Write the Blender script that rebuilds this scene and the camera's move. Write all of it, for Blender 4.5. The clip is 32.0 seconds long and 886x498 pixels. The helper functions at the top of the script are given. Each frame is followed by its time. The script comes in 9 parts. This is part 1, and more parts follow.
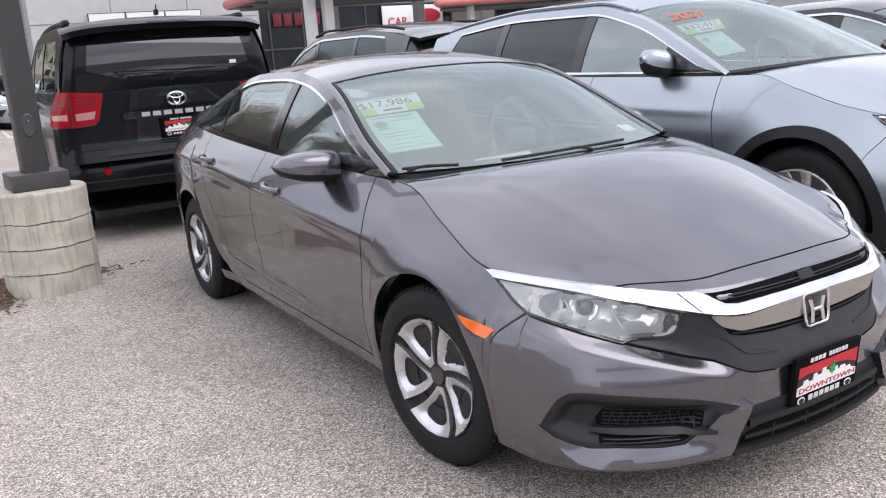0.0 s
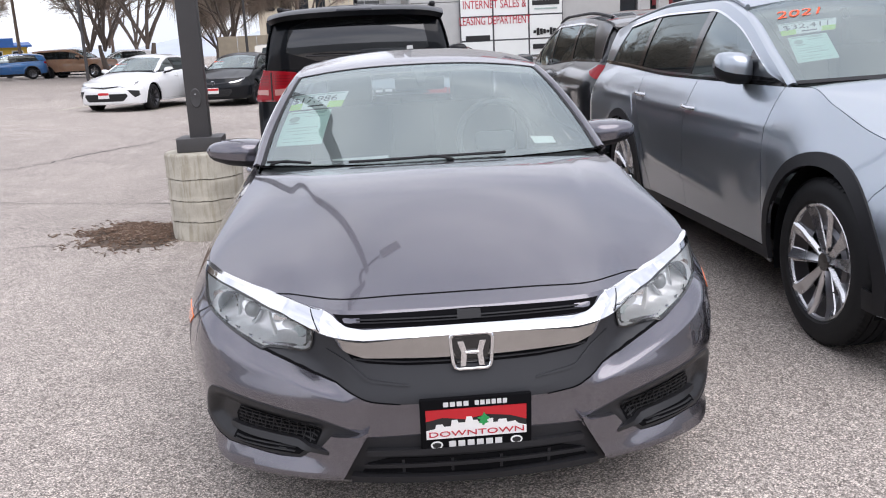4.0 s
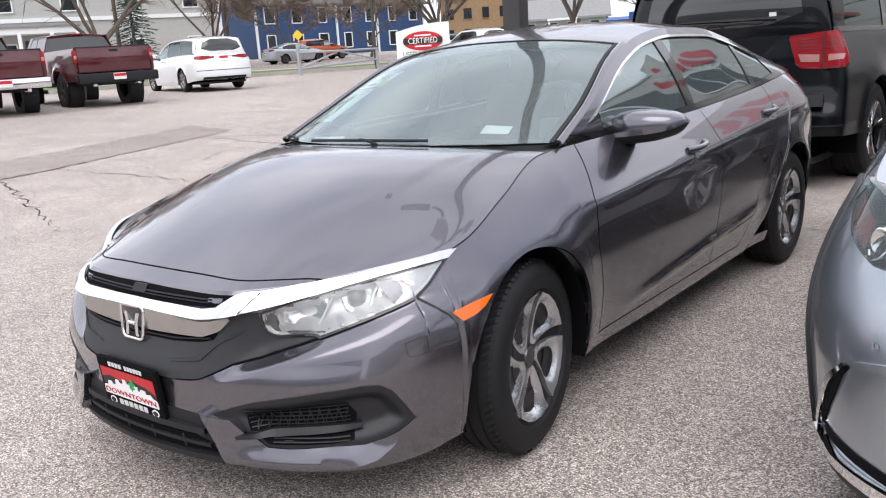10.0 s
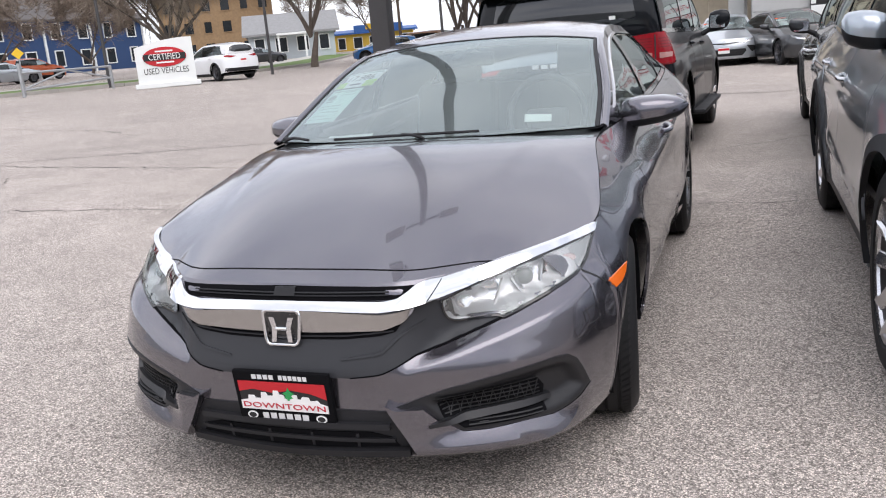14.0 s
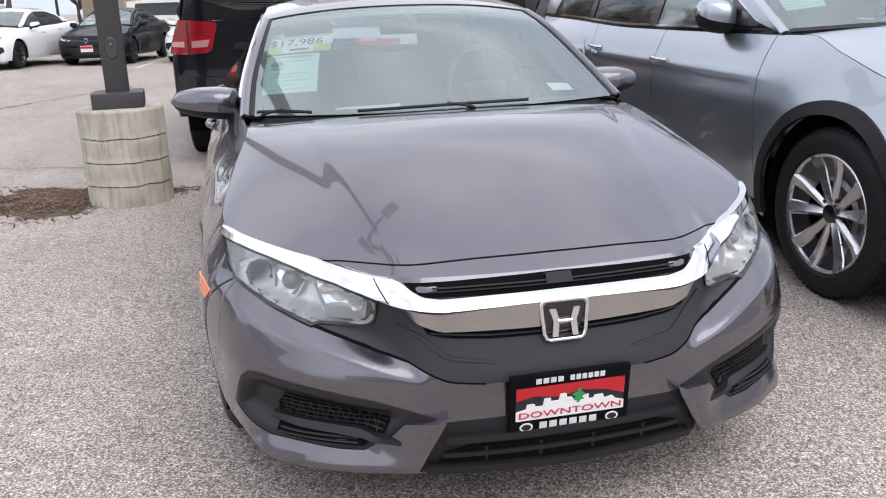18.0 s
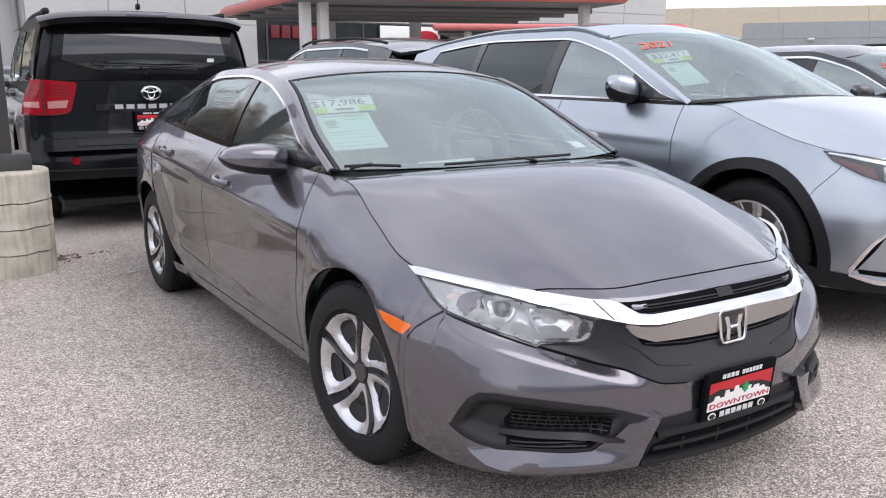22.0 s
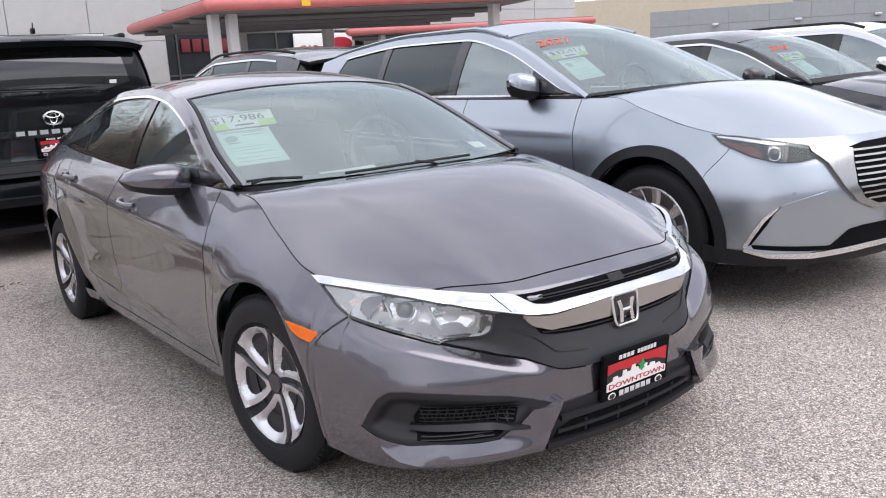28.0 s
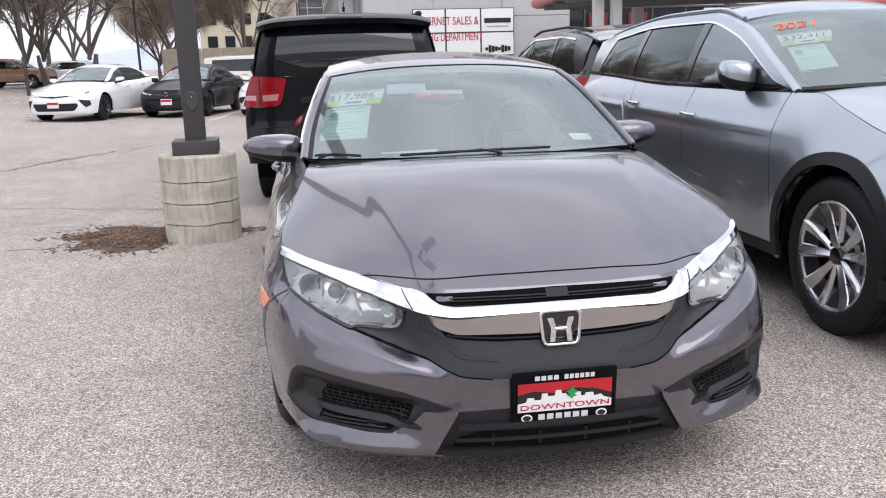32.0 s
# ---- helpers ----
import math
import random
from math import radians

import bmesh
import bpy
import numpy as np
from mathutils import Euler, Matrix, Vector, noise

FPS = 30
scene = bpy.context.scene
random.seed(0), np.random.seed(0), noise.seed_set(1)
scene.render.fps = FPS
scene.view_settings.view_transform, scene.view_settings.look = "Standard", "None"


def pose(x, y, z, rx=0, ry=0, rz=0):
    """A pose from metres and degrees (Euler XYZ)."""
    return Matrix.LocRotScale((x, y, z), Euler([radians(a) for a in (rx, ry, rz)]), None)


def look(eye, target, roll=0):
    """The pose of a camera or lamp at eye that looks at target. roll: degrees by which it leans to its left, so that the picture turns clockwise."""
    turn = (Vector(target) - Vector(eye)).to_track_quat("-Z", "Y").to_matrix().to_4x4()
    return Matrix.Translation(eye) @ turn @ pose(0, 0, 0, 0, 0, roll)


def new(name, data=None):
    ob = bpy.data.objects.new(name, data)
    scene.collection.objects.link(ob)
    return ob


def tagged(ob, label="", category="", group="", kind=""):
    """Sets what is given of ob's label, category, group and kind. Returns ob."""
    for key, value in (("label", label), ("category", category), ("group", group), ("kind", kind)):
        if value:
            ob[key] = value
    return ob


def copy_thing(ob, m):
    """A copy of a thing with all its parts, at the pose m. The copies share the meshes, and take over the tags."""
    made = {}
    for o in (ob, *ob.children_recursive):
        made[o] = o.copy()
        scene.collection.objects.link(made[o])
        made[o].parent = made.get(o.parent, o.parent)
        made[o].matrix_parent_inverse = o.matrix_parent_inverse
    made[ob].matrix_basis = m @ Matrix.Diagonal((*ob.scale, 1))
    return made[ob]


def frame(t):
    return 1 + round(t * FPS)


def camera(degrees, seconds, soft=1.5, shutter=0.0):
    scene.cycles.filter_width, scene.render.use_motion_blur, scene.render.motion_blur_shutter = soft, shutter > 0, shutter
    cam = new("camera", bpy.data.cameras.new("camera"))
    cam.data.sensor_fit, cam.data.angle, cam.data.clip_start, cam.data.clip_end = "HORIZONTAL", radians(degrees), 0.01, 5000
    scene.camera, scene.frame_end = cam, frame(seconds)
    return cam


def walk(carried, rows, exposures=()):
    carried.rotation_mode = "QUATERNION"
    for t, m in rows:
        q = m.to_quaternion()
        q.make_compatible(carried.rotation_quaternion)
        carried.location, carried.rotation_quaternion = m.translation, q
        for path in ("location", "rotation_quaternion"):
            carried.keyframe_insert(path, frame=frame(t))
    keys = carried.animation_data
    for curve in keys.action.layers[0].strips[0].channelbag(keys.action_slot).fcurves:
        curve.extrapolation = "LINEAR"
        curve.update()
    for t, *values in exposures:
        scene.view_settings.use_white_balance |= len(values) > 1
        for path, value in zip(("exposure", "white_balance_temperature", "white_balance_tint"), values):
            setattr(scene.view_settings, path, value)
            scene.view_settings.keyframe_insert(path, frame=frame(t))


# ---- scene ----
from mathutils import geometry

cam = camera(55.5, 32.0, soft=1.1)
PATH = [
    (0, (-2.196, -2.356, 1.417), (-1.194, -0.69, 0.947), -4.1),
    (0.5, (-2.047, -2.48, 1.413), (-1.108, -0.776, 0.95), -3.8),
    (1, (-1.8, -2.624, 1.426), (-0.938, -0.882, 0.955), -3.0),
    (1.5, (-1.544, -2.815, 1.435), (-0.775, -1.031, 0.96), -2.2),
    (2, (-1.265, -2.908, 1.405), (-0.602, -1.082, 0.931), -1.1),
    (2.5, (-0.97, -2.903, 1.424), (-0.438, -1.038, 0.933), -1.3),
    (3, (-0.677, -3.015, 1.418), (-0.282, -1.116, 0.928), -1.4),
    (3.5, (-0.459, -3.077, 1.415), (-0.192, -1.154, 0.935), -1.9),
    (5.5, (0.492, -3.061, 1.36), (0.265, -1.121, 0.93), -4.2),
    (6, (0.724, -2.995, 1.373), (0.354, -1.079, 0.939), -4.0),
    (6.5, (1.048, -2.96, 1.412), (0.507, -1.09, 0.955), -4.4),
    (7, (1.265, -2.861, 1.351), (0.611, -1.018, 0.93), -4.0),
    (7.5, (1.466, -2.676, 1.342), (0.69, -0.881, 0.921), -3.9),
    (8, (1.727, -2.547, 1.338), (0.839, -0.808, 0.907), -3.4),
    (8.5, (1.939, -2.404, 1.331), (0.939, -0.731, 0.882), -3.1),
    (9, (2.027, -2.232, 1.338), (0.932, -0.625, 0.872), -2.8),
    (9.5, (2.21, -2.175, 1.333), (1.026, -0.632, 0.869), -3.3),
    (10, (2.268, -2.162, 1.3), (1.044, -0.647, 0.844), -3.9),
    (10.5, (2.263, -2.178, 1.309), (1.037, -0.663, 0.858), -4.6),
    (11, (2.204, -2.191, 1.318), (1.012, -0.646, 0.88), -5.1),
    (11.5, (2.07, -2.258, 1.317), (0.938, -0.665, 0.889), -5.3),
    (12, (2.014, -2.468, 1.339), (0.957, -0.82, 0.927), -5.7),
    (12.5, (1.895, -2.656, 1.34), (0.926, -0.955, 0.93), -5.8),
    (13, (1.704, -2.869, 1.345), (0.819, -1.126, 0.92), -6.0),
    (13.5, (1.498, -2.9, 1.305), (0.7, -1.118, 0.872), -6.3),
    (14, (1.265, -2.843, 1.317), (0.575, -1.026, 0.846), -5.1),
    (14.5, (1.059, -2.902, 1.314), (0.477, -1.053, 0.822), -3.4),
    (15, (0.797, -3.024, 1.334), (0.343, -1.143, 0.828), -1.3),
    (15.5, (0.581, -3.011, 1.327), (0.218, -1.11, 0.822), -0.3),
    (17.5, (-0.429, -2.79, 1.399), (-0.22, -0.894, 0.798), -2.3),
    (18, (-0.711, -2.691, 1.327), (-0.291, -0.818, 0.767), -1.9),
    (18.5, (-0.922, -2.736, 1.303), (-0.342, -0.899, 0.767), -1.9),
    (19, (-1.171, -2.74, 1.314), (-0.451, -0.946, 0.802), -1.3),
    (19.5, (-1.421, -2.658, 1.298), (-0.605, -0.898, 0.811), -1.2),
    (20, (-1.647, -2.709, 1.309), (-0.762, -0.976, 0.847), -1.0),
    (20.5, (-1.819, -2.735, 1.328), (-0.88, -1.027, 0.881), -1.1),
    (21, (-1.939, -2.591, 1.323), (-0.955, -0.906, 0.886), -0.9),
    (21.5, (-2.029, -2.459, 1.319), (-1.011, -0.791, 0.893), -0.5),
    (22, (-2.054, -2.482, 1.331), (-1.017, -0.823, 0.915), 0.0),
    (22.5, (-2.058, -2.506, 1.339), (-1.01, -0.852, 0.934), 0.3),
    (23, (-2.052, -2.516, 1.353), (-1.004, -0.86, 0.955), 0.2),
    (23.5, (-2.052, -2.512, 1.342), (-0.996, -0.858, 0.953), -0.0),
    (24, (-2.057, -2.515, 1.333), (-0.991, -0.869, 0.938), -0.5),
    (24.5, (-2.063, -2.519, 1.318), (-0.985, -0.885, 0.907), -1.1),
    (25, (-2.067, -2.516, 1.321), (-0.974, -0.896, 0.894), -1.7),
    (25.5, (-2.067, -2.508, 1.322), (-0.954, -0.903, 0.891), -1.9),
    (27.5, (-2.054, -2.454, 1.326), (-0.869, -0.898, 0.906), -3.1),
    (28, (-2.013, -2.602, 1.35), (-0.844, -1.034, 0.934), -3.3),
    (28.5, (-1.918, -2.794, 1.355), (-0.801, -1.184, 0.955), -3.3),
    (29, (-1.764, -2.853, 1.335), (-0.738, -1.182, 0.945), -2.8),
    (29.5, (-1.57, -2.861, 1.338), (-0.667, -1.119, 0.948), -2.6),
    (30, (-1.401, -2.936, 1.324), (-0.632, -1.133, 0.926), -2.5),
    (30.5, (-1.216, -3.045, 1.331), (-0.583, -1.193, 0.917), -2.5),
    (31, (-1.054, -3.043, 1.318), (-0.548, -1.155, 0.895), -2.1),
    (31.5, (-0.878, -3.03, 1.321), (-0.493, -1.115, 0.89), -1.7),
    (32, (-0.68, -3.142, 1.338), (-0.393, -1.211, 0.905), -1.7),
]
walk(cam, [(t, look(eye, target, roll)) for t, eye, target, roll in PATH], exposures=[(0, 0.34, 6350, 16), (6, 0.22, 6280, 14.5), (10, 0.42, 6400, 14), (13, 0.28, 6420, 14.5), (15, 0.24, 6330, 14), (23, 0.31, 6350, 15.5), (32, 0.27, 6350, 15.5)])

# ---------------------------------------------------------------- sky and sun
world = bpy.data.worlds.new("overcast_sky")
scene.world = world
world.use_nodes = True
wn, wl = world.node_tree.nodes, world.node_tree.links
bg = wn["Background"]
sky = wn.new("ShaderNodeTexSky")
sky.sky_type, sky.sun_disc, sky.sun_elevation, sky.sun_rotation = "NISHITA", False, radians(48), radians(150)
tc, mp, cl = wn.new("ShaderNodeTexCoord"), wn.new("ShaderNodeMapping"), wn.new("ShaderNodeTexNoise")
mp.inputs["Scale"].default_value = (1.0, 1.0, 2.6)
cl.inputs["Scale"].default_value, cl.inputs["Detail"].default_value, cl.inputs["Roughness"].default_value = 2.2, 6.0, 0.55
wl.new(tc.outputs["Generated"], mp.inputs["Vector"])
wl.new(mp.outputs["Vector"], cl.inputs["Vector"])
cr = wn.new("ShaderNodeValToRGB")
cr.color_ramp.elements[0].position, cr.color_ramp.elements[0].color = 0.36, (5.2, 5.5, 6.1, 1)
cr.color_ramp.elements[1].position, cr.color_ramp.elements[1].color = 0.66, (9.2, 9.3, 9.4, 1)
wl.new(cl.outputs["Fac"], cr.inputs["Fac"])
mxw = wn.new("ShaderNodeMix")
mxw.data_type = "RGBA"
mxw.inputs["Factor"].default_value = 0.88
wl.new(sky.outputs["Color"], mxw.inputs["A"])
wl.new(cr.outputs["Color"], mxw.inputs["B"])
# an overcast sky is brightest overhead
spl, lift_, scl = wn.new("ShaderNodeSeparateXYZ"), wn.new("ShaderNodeMapRange"), wn.new("ShaderNodeVectorMath")
scl.operation = "SCALE"
lift_.inputs["From Min"].default_value, lift_.inputs["From Max"].default_value = 0.0, 0.9
lift_.inputs["To Min"].default_value, lift_.inputs["To Max"].default_value = 1.02, 1.14
wl.new(tc.outputs["Generated"], spl.inputs["Vector"])
wl.new(spl.outputs["Z"], lift_.inputs["Value"])
wl.new(mxw.outputs["Result"], scl.inputs[0])
wl.new(lift_.outputs["Result"], scl.inputs["Scale"])
wl.new(scl.outputs["Vector"], bg.inputs["Color"])
bg.inputs["Strength"].default_value = 0.15
sun = new("sun", bpy.data.lights.new("sun", "SUN"))
sun.data.energy, sun.data.angle, sun.data.color = 1.4, radians(55), (1.0, 0.96, 0.90)
sun.matrix_world = look((0, 0, 10), (-3.0, 5.0, 2.0))

# ---------------------------------------------------------------- materials
def material(name):
    m = bpy.data.materials.new(name)
    m.use_nodes = True
    n, l = m.node_tree.nodes, m.node_tree.links
    return m, n, l, n["Principled BSDF"]


def node(n, kind, **values):
    k = n.new(kind)
    for key, v in values.items():
        if key in k.inputs:
            k.inputs[key].default_value = v
    return k


def coords(n, l, scale=1.0, space="Object"):
    t = n.new("ShaderNodeTexCoord")
    mp = n.new("ShaderNodeMapping")
    mp.inputs["Scale"].default_value = (scale, scale, scale) if not isinstance(scale, tuple) else scale
    l.new(t.outputs[space], mp.inputs["Vector"])
    return mp.outputs["Vector"]


def noise_tex(n, l, vec, scale, detail=4.0, rough=0.6):
    k = node(n, "ShaderNodeTexNoise", Scale=scale, Detail=detail, Roughness=rough)
    l.new(vec, k.inputs["Vector"])
    return k.outputs["Fac"]


def ramp(n, l, fac, stops):
    r = n.new("ShaderNodeValToRGB")
    e = r.color_ramp.elements
    while len(e) < len(stops):
        e.new(0.5)
    for el, (p, c) in zip(e, stops):
        el.position, el.color = p, (*c, 1)
    l.new(fac, r.inputs["Fac"])
    return r.outputs["Color"]


def mixed(n, l, fac, a, b, blend="MIX"):
    m = n.new("ShaderNodeMix")
    m.data_type, m.blend_type = "RGBA", blend
    for sock, v in ((m.inputs["Factor"], fac), (m.inputs["A"], a), (m.inputs["B"], b)):
        if hasattr(v, "is_linked"):
            l.new(v, sock)
        else:
            sock.default_value = v if isinstance(v, float) else (*v, 1)
    return m.outputs["Result"]


def bumped(n, l, bsdf, height, strength, dist=0.002):
    b = node(n, "ShaderNodeBump", Strength=strength, Distance=dist)
    l.new(height, b.inputs["Height"])
    l.new(b.outputs["Normal"], bsdf.inputs["Normal"])


def plain(name, color, rough=0.5, metal=0.0, grain=0.0, scale=60.0, vary=0.12, spec=0.5, coat=0.0):
    """A surface with two scales of variation in its colour and gloss."""
    m, n, l, b = material(name)
    v = coords(n, l)
    big, fine = noise_tex(n, l, v, 3.0, 3), noise_tex(n, l, v, scale, 5)
    lo, hi = tuple(c * (1 - vary) for c in color), tuple(min(1, c * (1 + vary)) for c in color)
    c1 = ramp(n, l, big, [(0.3, lo), (0.7, hi)])
    c2 = mixed(n, l, 0.35, c1, ramp(n, l, fine, [(0.3, lo), (0.7, hi)]))
    l.new(c2, b.inputs["Base Color"])
    r = n.new("ShaderNodeMapRange")
    r.inputs["To Min"].default_value, r.inputs["To Max"].default_value = max(0, rough * 0.85), min(1, rough * 1.15)
    l.new(big, r.inputs["Value"])
    l.new(r.outputs["Result"], b.inputs["Roughness"])
    b.inputs["Metallic"].default_value, b.inputs["Specular IOR Level"].default_value = metal, spec
    b.inputs["Coat Weight"].default_value, b.inputs["Coat Roughness"].default_value = coat, 0.04
    if grain:
        bumped(n, l, b, fine, grain, 0.001)
    return m


def paint(name, color, metal=0.55, rough=0.32, flake=0.10, dust=0.10, coat=1.0):
    """Car lacquer: metallic flakes under a clear coat, with a film of dust."""
    m, n, l, b = material(name)
    v = coords(n, l)
    fl = node(n, "ShaderNodeTexVoronoi", Scale=1400.0)
    l.new(v, fl.inputs["Vector"])
    c = mixed(n, l, flake, color, fl.outputs["Color"], "OVERLAY")
    film = noise_tex(n, l, v, 2.2, 6, 0.65)
    fac = n.new("ShaderNodeMapRange")
    fac.inputs["From Min"].default_value, fac.inputs["From Max"].default_value = 0.35, 0.8
    fac.inputs["To Max"].default_value = dust
    l.new(film, fac.inputs["Value"])
    c = mixed(n, l, fac.outputs["Result"], c, (0.34, 0.32, 0.29))
    l.new(c, b.inputs["Base Color"])
    r = n.new("ShaderNodeMapRange")
    r.inputs["To Min"].default_value, r.inputs["To Max"].default_value = rough * 0.9, rough * 1.2
    l.new(film, r.inputs["Value"])
    l.new(r.outputs["Result"], b.inputs["Roughness"])
    b.inputs["Metallic"].default_value, b.inputs["Specular IOR Level"].default_value = metal, 0.12
    b.inputs["Coat Weight"].default_value, b.inputs["Coat Roughness"].default_value, b.inputs["Coat IOR"].default_value = coat, 0.03, 1.6
    return m


def glass(name, tint, gloss=1.5, haze=0.0, film=(0.52, 0.60, 0.61)):
    """A thin pane: tinted see-through with a clear reflection; haze: a pale diffuse film, painted in for reflected sky
    and dashboard glare as well as dust.
    """
    m, n, l, b = material(name)
    n.remove(b)
    out = n["Material Output"]
    tr, gl, fr, mx = n.new("ShaderNodeBsdfTransparent"), n.new("ShaderNodeBsdfGlossy"), n.new("ShaderNodeFresnel"), n.new("ShaderNodeMixShader")
    tr.inputs["Color"].default_value = (*tint, 1)
    gl.inputs["Roughness"].default_value = 0.02
    gl.inputs["Color"].default_value = (0.90, 1.0, 0.99, 1)
    fr.inputs["IOR"].default_value = gloss
    l.new(fr.outputs["Fac"], mx.inputs[0])
    first = tr.outputs[0]
    if haze:
        df, m2 = n.new("ShaderNodeBsdfDiffuse"), n.new("ShaderNodeMixShader")
        df.inputs["Color"].default_value = (*film, 1)
        hz = n.new("ShaderNodeMapRange")
        hz.inputs["To Min"].default_value, hz.inputs["To Max"].default_value = haze * 0.6, haze * 1.4
        l.new(noise_tex(n, l, coords(n, l), 3.0, 5), hz.inputs["Value"])
        l.new(hz.outputs["Result"], m2.inputs[0])
        l.new(tr.outputs[0], m2.inputs[1])
        l.new(df.outputs[0], m2.inputs[2])
        first = m2.outputs[0]
    l.new(first, mx.inputs[1])
    l.new(gl.outputs[0], mx.inputs[2])
    l.new(mx.outputs[0], out.inputs["Surface"])
    return m


def asphalt(name="worn_asphalt", shade=1.0):
    """Worn parking-lot asphalt: pale stones in a grey binder, stains and faint tyre dirt."""
    m, n, l, b = material(name)
    v = coords(n, l)
    st = node(n, "ShaderNodeTexVoronoi", Scale=175.0)
    l.new(v, st.inputs["Vector"])
    st2 = node(n, "ShaderNodeTexVoronoi", Scale=340.0)
    l.new(v, st2.inputs["Vector"])
    sep = n.new("ShaderNodeSeparateColor")
    l.new(st.outputs["Color"], sep.inputs["Color"])
    sep2 = n.new("ShaderNodeSeparateColor")
    l.new(st2.outputs["Color"], sep2.inputs["Color"])
    stone = ramp(n, l, sep.outputs["Red"], [(0.0, (0.08, 0.074, 0.069)), (0.35, (0.31, 0.288, 0.27)), (0.65, (0.60, 0.556, 0.52)), (1.0, (1.0, 0.935, 0.87))])
    small = ramp(n, l, sep2.outputs["Green"], [(0.0, (0.12, 0.112, 0.105)), (0.6, (0.40, 0.37, 0.345)), (1.0, (0.78, 0.73, 0.68))])
    c = mixed(n, l, 0.36, stone, small)
    gap = ramp(n, l, st.outputs["Distance"], [(0.32, (1.12, 1.12, 1.12)), (0.68, (0.56, 0.55, 0.54))])
    c = mixed(n, l, 1.0, c, gap, "MULTIPLY")
    big, mid = noise_tex(n, l, v, 0.16, 5, 0.6), noise_tex(n, l, v, 1.7, 6, 0.7)
    c = mixed(n, l, 1.0, c, ramp(n, l, big, [(0.3, (0.82, 0.80, 0.79)), (0.7, (1.10, 1.07, 1.05))]), "MULTIPLY")
    c = mixed(n, l, 1.0, c, ramp(n, l, mid, [(0.25, (0.80, 0.79, 0.785)), (0.6, (1.04, 1.035, 1.03))]), "MULTIPLY")
    clump = noise_tex(n, l, v, 34.0, 3, 0.6)
    c = mixed(n, l, 1.0, c, ramp(n, l, clump, [(0.36, (0.86, 0.85, 0.845)), (0.62, (1.09, 1.08, 1.07))]), "MULTIPLY")
    c = mixed(n, l, 1.0, c, (shade, shade, shade), "MULTIPLY")
    l.new(c, b.inputs["Base Color"])
    b.inputs["Roughness"].default_value, b.inputs["Specular IOR Level"].default_value = 0.85, 0.3
    bumped(n, l, b, st.outputs["Distance"], 0.5, 0.003)
    return m


def concrete():
    m, n, l, b = material("cast_concrete")
    v = coords(n, l)
    big, fine, vert = noise_tex(n, l, v, 5.0, 5), noise_tex(n, l, v, 140.0, 3), noise_tex(n, l, coords(n, l, (14.0, 14.0, 1.2)), 2.0, 4)
    c = ramp(n, l, big, [(0.3, (0.33, 0.305, 0.25)), (0.65, (0.55, 0.52, 0.44))])
    c = mixed(n, l, 1.0, c, ramp(n, l, vert, [(0.36, (0.70, 0.67, 0.60)), (0.52, (1.0, 1.0, 1.0))]), "MULTIPLY")
    c = mixed(n, l, 0.25, c, ramp(n, l, fine, [(0.3, (0.3, 0.28, 0.24)), (0.7, (0.62, 0.58, 0.5))]))
    l.new(c, b.inputs["Base Color"])
    b.inputs["Roughness"].default_value = 0.9
    bumped(n, l, b, fine, 0.4, 0.002)
    return m


def sidewall():
    return plain("tyre_rubber", (0.014, 0.014, 0.015), 0.6, grain=0.3, scale=120, vary=0.25, spec=0.22)


M_GREY = paint("modern_steel_lacquer", (0.136, 0.130, 0.151), metal=0.9, rough=0.24, dust=0.03)
M_SILVER = paint("silver_lacquer", (0.37, 0.41, 0.455), metal=0.9, rough=0.31, dust=0.03)
M_SILVERLT = paint("pale_silver_lacquer", (0.42, 0.45, 0.48), metal=0.5, rough=0.34)
M_OFFWHITE = paint("aged_white_lacquer", (0.66, 0.63, 0.57), metal=0.0, rough=0.4, dust=0.15)
M_BLACK = paint("black_lacquer", (0.004, 0.005, 0.007), metal=0.0, rough=0.3, flake=0.02, dust=0.003, coat=0.30)
M_WHITE = paint("white_lacquer", (0.78, 0.79, 0.80), metal=0.0, rough=0.35, flake=0.02, dust=0.05)
M_MAROON = paint("maroon_lacquer", (0.085, 0.010, 0.016), metal=0.3, rough=0.34, dust=0.08)
M_DARK = paint("dark_grey_lacquer", (0.028, 0.030, 0.034), metal=0.5, rough=0.34, dust=0.05)
M_BLUE = paint("blue_lacquer", (0.02, 0.12, 0.33), metal=0.4, rough=0.34, dust=0.06)
M_ORANGE = paint("orange_lacquer", (0.50, 0.10, 0.03), metal=0.3, rough=0.34)
M_TAN = paint("faded_tan_lacquer", (0.30, 0.17, 0.10), metal=0.0, rough=0.45, dust=0.2)
M_TRIM = plain("black_plastic_trim", (0.014, 0.014, 0.016), 0.55, grain=0.25, scale=300, vary=0.2, spec=0.3)
# near-black for black parts, and for shade painted into openings and arches
M_NEARBLACK = plain("near_black_and_painted_shade", (0.004, 0.004, 0.005), 0.9, vary=0.2, spec=0.1)
M_COVER = plain("silver_wheel_paint", (0.62, 0.62, 0.64), 0.27, metal=0.85, vary=0.08, coat=0.3)
M_ALLOYDK = plain("machined_dark_alloy", (0.66, 0.66, 0.675), 0.27, metal=1.0, vary=0.10)
M_GLOSSB = plain("gloss_black_trim", (0.008, 0.008, 0.009), 0.12, vary=0.2, coat=0.6)
M_BEZEL = plain("dark_grained_plastic", (0.017, 0.017, 0.019), 0.42, grain=0.25, scale=500, vary=0.15, spec=0.35)
M_FASCIA = plain("charcoal_plastic", (0.028, 0.029, 0.033), 0.48, grain=0.25, scale=500, vary=0.15, spec=0.35)
